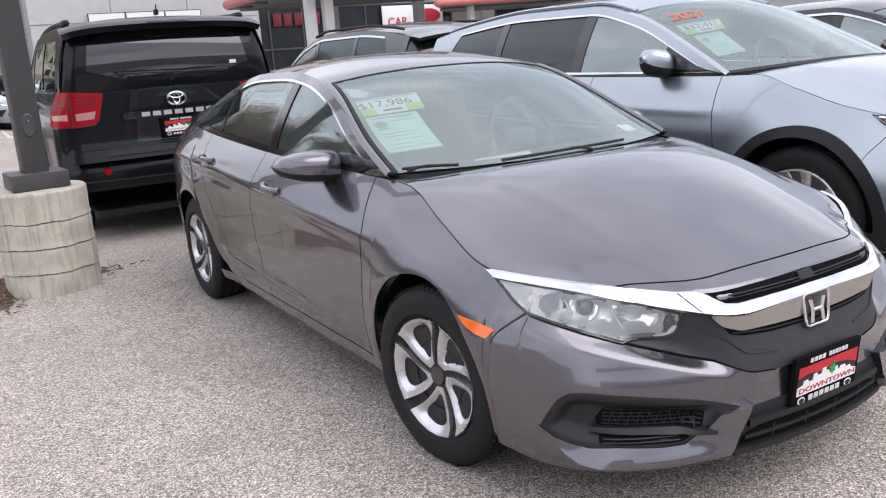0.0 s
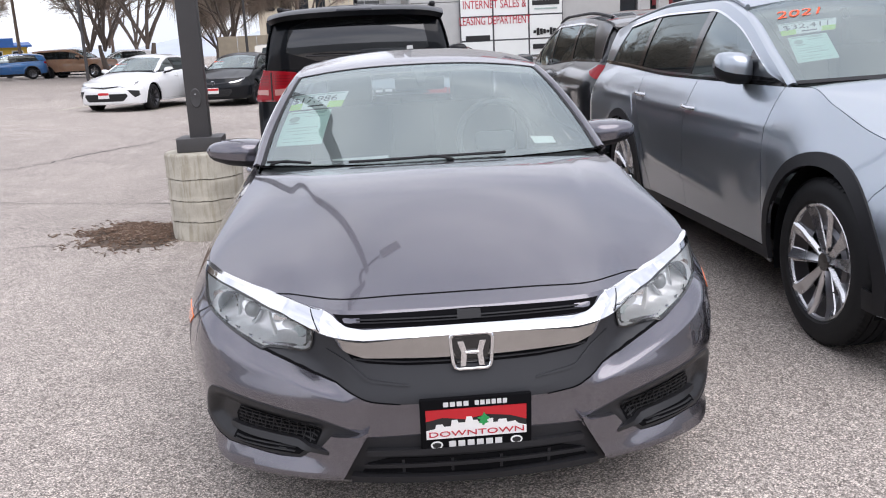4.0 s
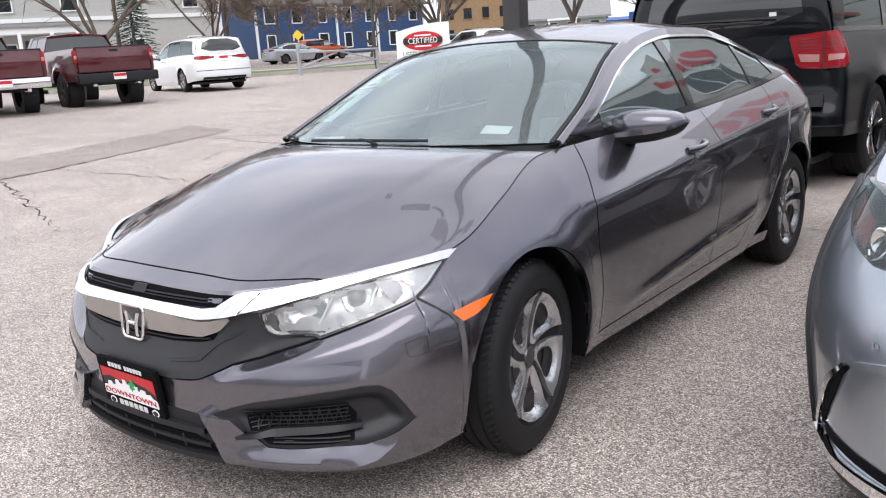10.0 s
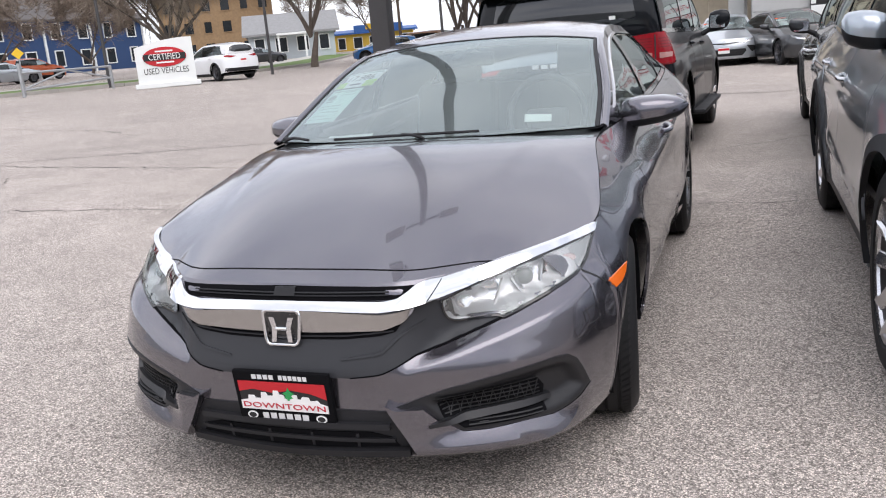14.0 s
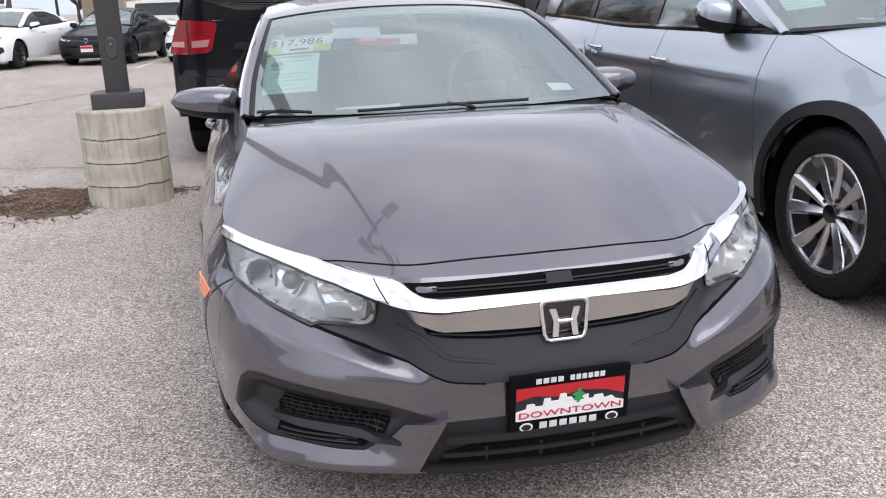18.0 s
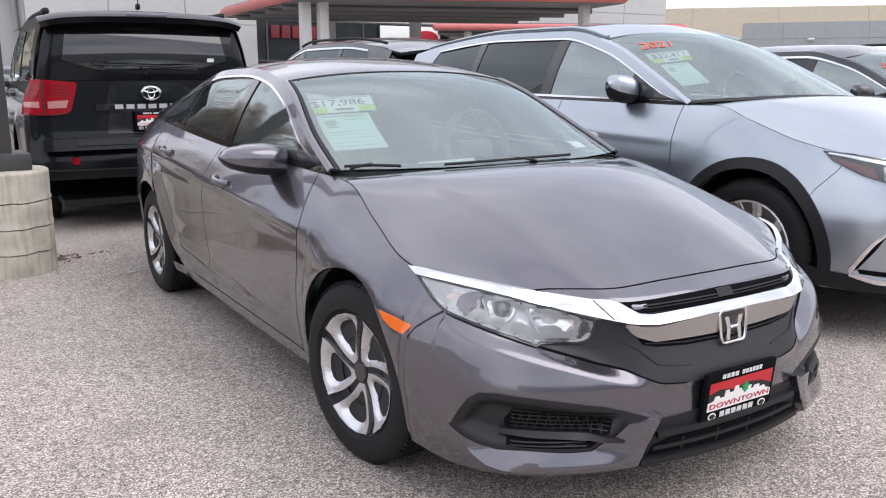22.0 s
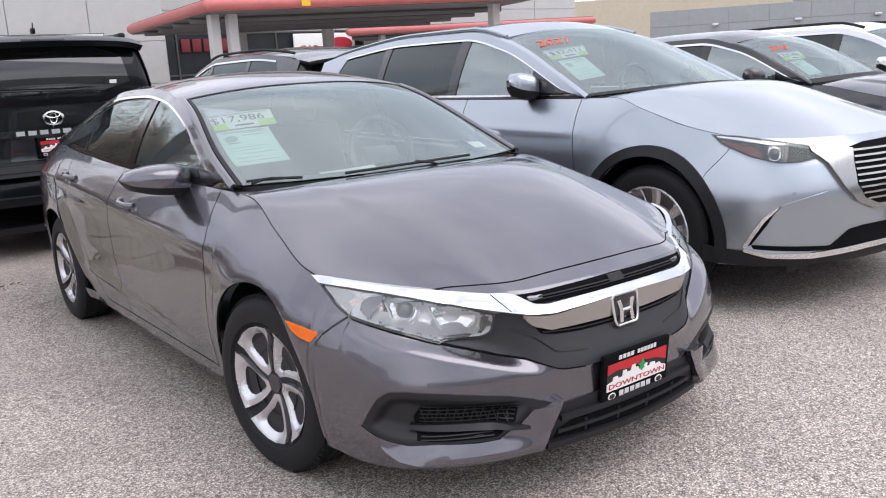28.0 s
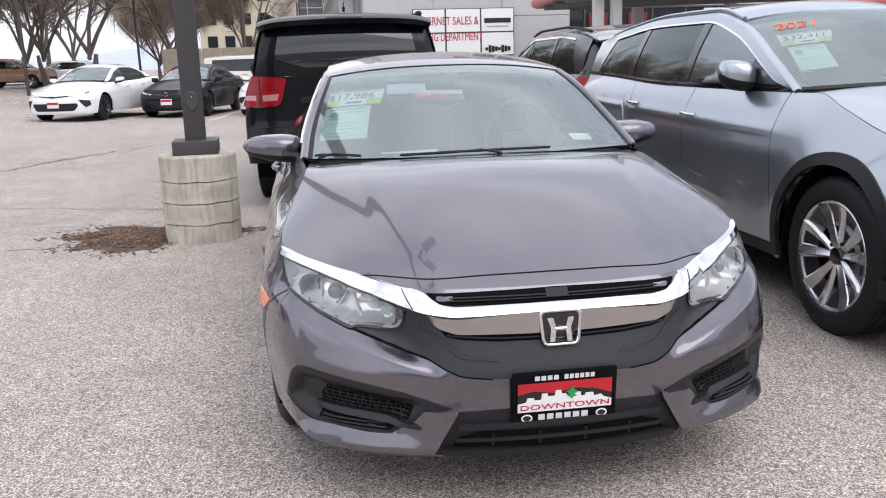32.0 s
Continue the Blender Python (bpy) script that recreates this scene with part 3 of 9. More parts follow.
def inlay(name, outline, place, mat, parent=None, label="", off=0.004, lip=0.012, step=0.03, soft=0, flip=False):
    """A piece that follows a curved skin: outline in the skin's own two coordinates, place(a, b, off) its points."""
    pts, tris, k = filled(outline, step, soft)
    top = place(pts[:, 0], pts[:, 1], off)
    e = 1e-3
    nor = np.cross(place(pts[:, 0] + e, pts[:, 1], off) - top, place(pts[:, 0], pts[:, 1] + e, off) - top)
    t = np.array(tris)
    fn = np.cross(top[t[:, 1]] - top[t[:, 0]], top[t[:, 2]] - top[t[:, 0]])
    away = place(pts[:, 0], pts[:, 1], off + 0.01) - top
    good = (fn * away[t[:, 0]]).sum(-1) >= 0
    tris = [tr if g else tr[::-1] for tr, g in zip(tris, good)]
    verts = list(top)
    count, rims = len(verts), {}
    uses = {}
    for tr in tris:
        for a, b in zip(tr, tr[1:] + tr[:1]):
            uses[(a, b)] = 1
    border = [(a, b) for a, b in uses if (b, a) not in uses]
    low = place(pts[:, 0], pts[:, 1], off - lip)
    if lip:
        for a, b in border:
            for v in (a, b):
                if v not in rims:
                    rims[v] = (len(verts), len(verts) + 1)
                    verts += [top[v], low[v]]
            tris.append((rims[a][0], rims[a][1], rims[b][1], rims[b][0]))
    return ob_mesh(name, verts, tris, mat, parent, label)


def strip(name, line, place, wide, mat, parent=None, label="", off=0.003, lip=0.006, step=0.02):
    """A narrow band along a line in the skin's coordinates."""
    p = np.array(line, float)
    d = np.r_[0, np.cumsum(np.linalg.norm(np.diff(p, axis=0), axis=1))]
    n = max(2, int(d[-1] / step) + 1)
    t = np.linspace(0, d[-1], n)
    p = np.c_[np.interp(t, d, p[:, 0]), np.interp(t, d, p[:, 1])]
    w = np.interp(t, np.linspace(0, d[-1], len(wide)), wide) if np.ndim(wide) else np.full(n, wide)
    tan = np.gradient(p, axis=0)
    tan /= np.linalg.norm(tan, axis=1, keepdims=True)
    nor = np.c_[-tan[:, 1], tan[:, 0]]
    a, b = p + nor * w[:, None] / 2, p - nor * w[:, None] / 2
    rows = [place(a[:, 0], a[:, 1], off - lip), place(a[:, 0], a[:, 1], off), place(b[:, 0], b[:, 1], off), place(b[:, 0], b[:, 1], off - lip)]
    verts = np.concatenate(rows)
    faces = []
    for r in range(3):
        for i in range(n - 1):
            faces.append((r * n + i, r * n + i + 1, (r + 1) * n + i + 1, (r + 1) * n + i))
    ob = ob_mesh(name, verts, faces, mat, parent, label)
    return sharp(ob, 40)


def both(fn):
    """A skin's place function for the right and the left flank of a car."""
    def other(a, b, off=0.0):
        p = np.array(fn(a, b, off))
        p[..., 0] *= -1
        return p
    return (fn, other)


def box_bm(size, at=(0, 0, 0), bevel=0.0, seg=2):
    bm = bmesh.new()
    bmesh.ops.create_cube(bm, size=1.0)
    bmesh.ops.scale(bm, vec=size, verts=bm.verts)
    bmesh.ops.translate(bm, vec=at, verts=bm.verts)
    if bevel:
        bmesh.ops.bevel(bm, geom=bm.edges[:], offset=bevel, segments=seg, affect="EDGES", profile=0.6)
    return bm


def part(name, bm, mat, parent=None, label="", smooth=True, pose_=None, angle=35):
    if pose_ is not None:
        bmesh.ops.transform(bm, matrix=pose_, verts=bm.verts)
    me = bpy.data.meshes.new(name)
    bm.to_mesh(me)
    bm.free()
    me.materials.append(mat)
    ob = new(name, me)
    if smooth:
        me.polygons.foreach_set("use_smooth", np.ones(len(me.polygons), bool))
        me.set_sharp_from_angle(angle=radians(angle))
    if parent:
        ob.parent = parent
    if label:
        ob["label"] = label
    return ob


def box(name, size, at, mat, parent=None, label="", bevel=0.006, rot=(0, 0, 0)):
    return part(name, box_bm(size, (0, 0, 0), bevel), mat, parent, label, pose_=pose(*at, *rot))


def lathe(name, prof, mat, parent=None, label="", seg=48, axis="x", at=(0, 0, 0), angle=35, arc=360, start=0):
    """A turned piece: prof as (along the axis, radius)."""
    verts, faces = [], []
    n = len(prof)
    steps = seg if arc == 360 else seg + 1
    for i in range(steps):
        a = radians(start + arc * i / seg)
        for h, r in prof:
            p = (h, r * math.cos(a), r * math.sin(a)) if axis == "x" else ((r * math.cos(a), h, r * math.sin(a)) if axis == "y" else (r * math.cos(a), r * math.sin(a), h))
            verts.append((p[0] + at[0], p[1] + at[1], p[2] + at[2]))
    for i in range(seg):
        j = (i + 1) % steps
        for k in range(n - 1):
            faces.append((i * n + k, j * n + k, j * n + k + 1, i * n + k + 1))
    ob = ob_mesh(name, verts, faces, mat, parent, label)
    return sharp(ob, angle)


def tube(name, pts, r, mat, parent=None, label="", seg=8, taper=None):
    """A round bar along points."""
    p = np.array(pts, float)
    tan = np.gradient(p, axis=0)
    tan /= np.linalg.norm(tan, axis=1, keepdims=True) + 1e-9
    verts, faces = [], []
    up = np.array([0.0, 0, 1]) if abs(tan[0][2]) < 0.9 else np.array([1.0, 0, 0])
    a = np.cross(tan[0], up)
    for i, (q, t) in enumerate(zip(p, tan)):
        a = a - t * (a @ t)
        a /= np.linalg.norm(a)
        b = np.cross(t, a)
        rr = r if taper is None else r * taper[i]
        for k in range(seg):
            w = 2 * math.pi * k / seg
            verts.append(q + rr * (math.cos(w) * a + math.sin(w) * b))
    n = len(p)
    for i in range(n - 1):
        for k in range(seg):
            l = (k + 1) % seg
            faces.append((i * seg + k, i * seg + l, (i + 1) * seg + l, (i + 1) * seg + k))
    faces.append(tuple(range(seg))[::-1])
    faces.append(tuple((n - 1) * seg + k for k in range(seg)))
    return sharp(ob_mesh(name, verts, faces, mat, parent, label), 50)


def words(name, text, size, at, rot, mat, parent=None, depth=0.002, align="CENTER", label=""):
    """Letters as a mesh, in the built-in font."""
    cu = bpy.data.curves.new(name, "FONT")
    cu.body, cu.size, cu.extrude, cu.align_x, cu.align_y, cu.resolution_u = text, size, depth, align, "CENTER", 3
    tmp = new(name + "_tmp", cu)
    bpy.context.view_layer.update()
    me = bpy.data.meshes.new_from_object(tmp.evaluated_get(bpy.context.evaluated_depsgraph_get()))
    bpy.data.objects.remove(tmp)
    me.name = name
    me.materials.clear()
    me.materials.append(mat)
    ob = new(name, me)
    ob.matrix_local = pose(*at, *rot)
    if parent:
        ob.parent = parent
    if label:
        ob["label"] = label
    return ob
# ---------------------------------------------------------------- cars
def thing(name, label, category, group="", kind=""):
    e = new(name)
    e.empty_display_size = 0.3
    return tagged(e, label, category, group, kind)


def wheel(car, side, y, spec, res):
    """A wheel with tyre, rim and spokes; side -1 or 1, its outer face outwards."""
    R, rim, wide = spec["radius"], spec["rim"], spec.get("tyre_wide", 0.215)
    out = spec["half"] - spec.get("wheel_in", 0.018)
    seg = 72 if res > 1 else 28
    c = side * out
    n = -side
    pr = [(n * 0.035, rim * 0.55), (n * 0.05, rim * 0.62), (n * 0.018, rim * 0.955), (n * 0.006, rim * 0.985), (n * 0.004, rim * 1.0), (n * 0.03, rim * 1.0), (n * 0.17, rim * 0.97)]
    barrel = lathe("wheel", [(c + h, r) for h, r in pr], spec.get("rim_back", M_GUNMETAL), car, "", seg, at=(0, y, R))
    w = wide
    prof = [(n * 0.012, rim * 0.99), (n * -0.004, rim * 1.04), (n * -0.008, rim + (R - rim) * 0.42), (n * -0.003, rim + (R - rim) * 0.66), (n * 0.010, R - 0.016), (n * 0.024, R - 0.005)]
    for g in (0.06, 0.105, 0.15):
        prof += [(n * (g - 0.007), R), (n * (g - 0.006), R - 0.007), (n * (g + 0.004), R - 0.007), (n * (g + 0.005), R)]
    prof += [(n * (w - 0.03), R - 0.005), (n * (w - 0.012), R - 0.02), (n * w, rim * 1.05), (n * (w - 0.02), rim * 0.98)]
    ty = lathe("tyre", [(c + h, r) for h, r in prof], M_TYRE, barrel, "", seg, at=(0, y, R))
    if res > 1:
        # tread blocks over the shoulder
        vs, fs = [], []
        count = 76
        for i in range(count):
            a0, a1 = 2 * math.pi * i / count, 2 * math.pi * (i + 0.62) / count
            for lo, hi in ((0.014, 0.05),):
                k = len(vs)
                for a in (a0, a1):
                    for h, r in ((lo, R - 0.008), (lo + 0.008, R + 0.001), (hi, R + 0.001)):
                        vs.append((c + n * h, y + r * math.cos(a + h * 2), R + r * math.sin(a + h * 2)))
                fs += [(k, k + 1, k + 4, k + 3), (k + 1, k + 2, k + 5, k + 4)]
        ob_mesh("tread", vs, fs, M_TYRE, barrel, smooth=False)
    lathe("brake_disc", [(c + n * 0.075, 0.02), (c + n * 0.07, rim * 0.68), (c + n * 0.085, rim * 0.70)], M_GUNMETAL, barrel, "", 32, at=(0, y, R))
    # spokes as bent plates
    kind, spokes = spec.get("spoke", "star"), spec.get("spokes", 5)
    mat = spec.get("rim_mat", M_SATIN)
    plates = []
    turn0 = spec.get("spoke_turn", 0.2)
    if kind == "swirl":
        # dark dish close behind the cover paints in the shade of its deep holes
        lathe("cover_back", [(c + n * 0.034, 0.001), (c + n * 0.040, rim * 0.5), (c + n * 0.032, rim * 0.93)], M_BEZEL, barrel, "", 48, at=(0, y, R))
        bend = lambda r: -0.42 * (1 - r) ** 1.25
        for i in range(spokes):
            a = 2 * math.pi * i / spokes + turn0
            w = 2 * math.pi / spokes
            rs = np.linspace(0.20, 0.965, 12)
            gapw = lambda r: 0.065 + 0.036 / np.maximum(r, 0.2)
            out = [(r, a + bend(r) + gapw(r)) for r in rs] + [(0.965, a + w * t) for t in (0.3, 0.5, 0.7)] + [(r, a + w + bend(r) - gapw(r)) for r in rs[::-1]]
            hol = [(0.84, a + w * 0.26), (0.86, a + w * 0.45), (0.84, a + w * 0.68), (0.74, a + w * 0.78 + bend(0.74) * 0.7), (0.56, a + w * 0.74 + bend(0.56) * 0.85), (0.40, a + w * 0.62 + bend(0.4) * 0.95), (0.34, a + w * 0.52 + bend(0.34) * 0.95), (0.42, a + w * 0.40 + bend(0.42) * 0.95), (0.56, a + w * 0.30 + bend(0.52) * 0.85), (0.72, a + w * 0.23 + bend(0.7) * 0.7)]
            to2 = lambda q: [(r * math.sin(t), r * math.cos(t)) for r, t in q]
            hp = np.array(to2(hol))
            for _ in range(2):
                nx_ = np.roll(hp, -1, axis=0)
                hp = np.stack([0.75 * hp + 0.25 * nx_, 0.25 * hp + 0.75 * nx_], 1).reshape(-1, 2)
            pts, tris, _ = filled(to2(out), 0.035, holes=[hp])
            def lay(u, q, off=0.0):
                r = np.hypot(u, q)
                d = 0.026 * (1 - r) - 0.010 * np.exp(-((r - 0.97) / 0.09) ** 2)
                hx, hq = np.concatenate([hp, (hp + np.roll(hp, -1, axis=0)) / 2]).T
                near = np.sqrt((np.asarray(u)[:, None] - hx) ** 2 + (np.asarray(q)[:, None] - hq) ** 2).min(1)
                d = d + 0.014 * np.exp(-(near / 0.05) ** 2)
                return np.stack([c + n * (0.012 + d - off) + 0 * u, y + side * u * rim, R + q * rim], -1)
            top = lay(pts[:, 0], pts[:, 1])
            edges = {}
            for tr in tris:
                for p, q in zip(tr, tr[1:] + tr[:1]):
                    edges[(p, q)] = 1
            vs = list(top) + list(top) + list(top + np.array([n * 0.02, 0, 0]))
            k = len(top)
            fs = [t if side < 0 else t[::-1] for t in tris] + [(k + p, k + q, 2 * k + q, 2 * k + p) for p, q in edges if (q, p) not in edges]
            ob_mesh("spoke", vs, fs, mat, barrel)
    elif kind == "ridged":
        rs = np.linspace(0.15, 0.975, 12)
        for i in range(spokes):
            a = 2 * math.pi * (i + (0.06 if i % 2 else -0.06)) / spokes + turn0
            flip_ = 1 if i % 2 else -1
            rows = []
            for r in rs:
                hw = 0.045 + 0.092 * r
                dome = 0.030 * (1 - r) - 0.012 * math.exp(-((r - 0.95) / 0.1) ** 2)
                row = []
                for t, d in ((-1, 0.040), (-1, 0.012), (-0.8, 0.009), (-0.30 - 0.25 * r, -0.004), (0.2, 0.004), (0.85, 0.010), (1, 0.015), (1, 0.040)):
                    u = flip_ * t * hw
                    row.append((c + n * (0.012 + dome + d), y + side * rim * (r * math.sin(a) + u * math.cos(a)), R + rim * (r * math.cos(a) - u * math.sin(a))))
                rows.append(row)
            m = len(rows[0])
            vs = [q for row in rows for q in row]
            fs = [(k * m + j, k * m + j + 1, (k + 1) * m + j + 1, (k + 1) * m + j) for k in range(len(rs) - 1) for j in range(m - 1)]
            fs.append(tuple((len(rs) - 1) * m + j for j in range(m)))
            ob = ob_mesh("spoke", vs, [f if flip_ * side * n > 0 else f[::-1] for f in fs], mat, barrel)
            sharp(ob, 24)
        lathe("rim_lip", [(c + n * 0.030, rim * 0.925), (c + n * 0.008, rim * 0.945), (c + n * 0.002, rim * 0.985), (c + n * 0.006, rim * 1.003)], mat, barrel, "", seg, at=(0, y, R))
        for i in range(5):
            a = 2 * math.pi * (i + 0.5) / 5 + turn0
            lathe("wheel_nut", [(c + n * 0.036, 0.001), (c + n * 0.036, 0.008), (c + n * 0.06, 0.009)], M_INK, barrel, "", 8, at=(0, y + 0.25 * rim * math.sin(a), R + 0.25 * rim * math.cos(a)))
    elif kind == "twin":
        for i in range(spokes):
            a = 2 * math.pi * i / spokes + turn0
            k_ = 5 / spokes
            for o in (-0.23 * k_, 0.23 * k_):
                plates.append([(0.14, a + o - 0.20 * k_), (0.55, a + o * 1.15 - 0.075 * k_), (0.97, a + o * 1.35 - 0.085 * k_), (0.97, a + o * 1.35 + 0.085 * k_), (0.55, a + o * 1.15 + 0.075 * k_), (0.14, a + o + 0.20 * k_)])
    else:
        for i in range(spokes):
            a = 2 * math.pi * i / spokes + turn0
            plates.append([(0.12, a - 0.3), (0.5, a - 0.16), (0.97, a - 0.19), (0.97, a + 0.19), (0.5, a + 0.16), (0.12, a + 0.3)])
    for pl in plates:
        vs, fs = [], []
        p = []
        for (r0, a0), (r1, a1) in zip(pl, pl[1:] + pl[:1]):
            for t in (0.0, 0.34, 0.67):
                p.append((r0 + (r1 - r0) * t, a0 + (a1 - a0) * t))
        m = len(p)
        cr, ca = np.mean([q[0] for q in p]), np.mean([q[1] for q in p])
        for lift, shrink in ((0.03, 1.0), (0.0, 1.0), (-0.005, 0.90)):
            for r, a in p:
                rr, aa = cr + (r - cr) * (shrink if shrink == 1 else 0.95), ca + (a - ca) * shrink
                dome = 0.028 * (1 - rr) ** 1.0 - 0.012 * math.exp(-((rr - 0.95) / 0.1) ** 2)
                vs.append((c + n * (0.012 + lift + dome * 0.9), y + side * rr * rim * math.sin(aa), R + rr * rim * math.cos(aa)))
        for lay in range(2):
            for j in range(m):
                k = (j + 1) % m
                fs.append((lay * m + j, lay * m + k, (lay + 1) * m + k, (lay + 1) * m + j))
        fs.append(tuple(2 * m + j for j in range(m)))
        ob = ob_mesh("spoke", vs, fs, mat, barrel)
        sharp(ob, 30)
    lathe("centre_cap", [(c + n * 0.028, 0.001), (c + n * 0.029, rim * 0.15), (c + n * 0.04, rim * 0.17), (c + n * 0.07, rim * 0.19)], spec.get("cap_mat", M_GUNMETAL), barrel, "", 24, at=(0, y, R))
    if y == 0 and "steer" in spec:
        hub = Matrix.Translation((c + n * 0.12, 0, 0))
        for o in (barrel, *barrel.children):
            o.data.transform(hub @ Matrix.Rotation(radians(spec["steer"]), 4, "Z") @ hub.inverted())
    return barrel


def lerp_panel(sh, sL, sR, low, high, n, m, gap=0.003):
    """Grid of a belt panel between two upright lines sL(z), sR(z) and two lying lines low(s), high(s)."""
    u = np.linspace(0, 1, n)
    def both_ends(line):
        z = np.full(n, 0.6)
        for _ in range(12):
            s = sL(z) + (sR(z) - sL(z)) * u
            z = line(s)
        return z
    lo, hi = both_ends(low) + gap, both_ends(high) - gap
    hi = np.maximum(hi, lo + 0.002)
    v = np.linspace(0, 1, m)
    z = lo[:, None] + (hi - lo)[:, None] * v[None]
    l, r = sL(z) + gap, sR(z) - gap
    s = l + (r - l) * u[:, None]
    return sh.belt(s, z)


def const(v):
    return lambda z: np.full(np.shape(z), float(v))


def line(pts):
    p = np.array(pts, float)
    return lambda z: np.interp(z, p[:, 0], p[:, 1])


def vehicle(name, label, category, c, res=1, group=""):
    """A whole car from its sizes. Returns its empty and its skin."""
    car = thing(name, label, category, group)
    sh = Shell(c)
    body, trim = c["paint"], c.get("trim", M_TRIM)
    R2 = [-1, 1]
    N = (lambda k: max(4, int(k * (1.0 if res > 1 else 0.4))))
    y_of = lambda s: np.interp(s, sh.s, sh.y)
    top = lambda s: sh.shoulder(y_of(s))
    bot = lambda s: sh.bottom(y_of(s))
    sF = c["fender_line"]          # z -> s
    sD = [line(d) for d in c["doors"]]  # upright lines from the fender's back to the quarter's front
    skirt = c.get("skirt", 0.27)
    sEnd = const(sh.length)
    # bumper and nose, one panel across
    ns = N(190)
    zB = np.linspace(0.1, 1.3, 60)
    sBend = max(np.interp(zB, *np.array(sF).T))
    s = np.linspace(0, sBend, ns)
    inv = np.array(sorted([(b, a) for a, b in sF]))
    hi = np.minimum(top(s), np.where(s <= inv[0][0], 9, np.interp(s, inv[:, 0], inv[:, 1])))
    lo = bot(s)
    hi = np.maximum(hi, lo + 0.003)
    v = np.linspace(0, 1, N(76))
    g = sh.belt(s[:, None] + 0 * v, lo[:, None] + (hi - lo)[:, None] * v)
    full = np.concatenate([(g * np.array([-1, 1, 1]))[::-1][:-1], g])
    cut = None
    if "nose_holes" in c:
        sm = np.abs(np.r_[-s[::-1][:-1], s])
        zm = np.concatenate([(lo[:, None] + (hi - lo)[:, None] * v)[::-1][:-1], lo[:, None] + (hi - lo)[:, None] * v])
        sc, zc = (sm[:-1] + sm[1:])[:, None] / 2 + 0 * zm[:-1, :-1], (zm[:-1, :-1] + zm[1:, 1:]) / 2
        cut = np.zeros(sc.shape, bool)
        for hole in c["nose_holes"]:
            cut |= inside(np.array(hole), sc, zc) & (reach(hole, sc, zc) > 0.009)
    sheet("front_bumper", full, body, car, "", lip=0.015, flip=True, drop=cut)
    for side in R2:
        k = np.array([side, 1, 1])
        f = side < 0
        fl = line(sorted(sF))
        inv_low = lambda s: np.maximum(bot(s), np.where(s < sBend, np.interp(s, inv[:, 0], inv[:, 1]), 0))
        # fender
        sh0 = const(inv[0][0])
        sheet("fender", lerp_panel(sh, sh0, sD[0], inv_low, top, N(90), N(36)) * k, body, car, flip=not f)
        for i in range(len(sD) - 1):
            sk = lambda s: np.maximum(bot(s), skirt)
            d = sheet("door", lerp_panel(sh, sD[i], sD[i + 1], sk, top, N(70), N(40)) * k, body, car, flip=not f)
        # skirt under the doors
        a, b = c["base"] * 0 + c["arch"], c["base"] - c["arch"]
        sheet("side_skirt", lerp_panel(sh, const(sh.s_at(a) + 0.0), const(sh.s_at(b)), bot, const(skirt), N(50), N(8)) * k, c.get("skirt_mat", body), car, flip=not f)
        # quarter and tail, to the middle
        sheet("quarter_panel", lerp_panel(sh, sD[-1], sEnd, bot, top, N(130), N(36)) * k, body, car, flip=not f)
        # inner shells of the arches, their shade put into a near-black colour
        for yc in (0.0, c["base"]):
            ob = lathe("wheel_well", [(side * (c["half"] - 0.30), c["arch"] * 0.6), (side * (c["half"] - 0.30), c["arch"] + 0.012), (side * (c["half"] - 0.035), c["arch"] + 0.012)], M_NEARBLACK, car, "", 24, at=(0, yc, c["radius"]), arc=216, start=-18)
            if c.get("clad"):
                ring = [(yc + (c["arch"] + 0.0) * math.cos(t), c["radius"] + c["arch"] * math.sin(t)) for t in np.linspace(-0.15, math.pi + 0.15, 40)]
                ringb = [(sh.s_at(y), z) for y, z in ring]
                mid = [(sh.s_at(yc + (c["arch"] + c["clad"] / 2) * math.cos(t)), c["radius"] + (c["arch"] + c["clad"] / 2) * math.sin(t)) for t in np.linspace(-0.2, math.pi + 0.2, 44)]
                strip("arch_cladding", mid, both(sh.belt)[0 if side > 0 else 1], c["clad"], M_TRIM, car, off=0.010, lip=0.025, step=0.03)
        for yc in (0.0, c["base"]):
            wheel(car, side, yc, c, res)
    # bonnet
    yc, tip = c["cowl"], c["bonnet_tip"]
    s0, s1 = tip, float(sh.s_at(yc))
    nf = N(170)
    fr = np.linspace(-s0, s0, nf)
    fr3 = sh.rim(np.abs(fr)) * np.stack([np.sign(fr) + (fr == 0), np.ones(nf), np.ones(nf)], -1)
    sd = sh.rim(np.linspace(s0, s1, N(50)))
    xs = np.linspace(-1, 1, nf)
    cowl = np.stack([xs * sd[-1][0], yc - c["cowl_bow"] * (1 - xs ** 2), sd[-1][2] + c["cowl_rise"] * (1 - np.abs(xs) ** 2.2)], -1)
    cr = c["bonnet_crown"]
    def crown(u, v):
        q = cr * np.sin(np.pi * np.clip(v, 0, 1)) * (1 - np.abs(2 * u - 1) ** c.get("bonnet_box", 2.2))
        return q
    hood = coons(fr3, cowl, sd * np.array([-1, 1, 1]), sd, crown)
    # an even press-formed skin between the edges, then the creases
    hu, hv = np.meshgrid(np.linspace(0, 1, hood.shape[1]), np.linspace(0, 1, hood.shape[0]))
    px, py = hood[..., 0] / sd[-1][0], (hood[..., 1] - yc) / 1.3
    terms = np.stack([px ** (2 * i) * py ** j for i in range(4) for j in range(5 - i)], -1)
    flat = terms.reshape(-1, terms.shape[-1])
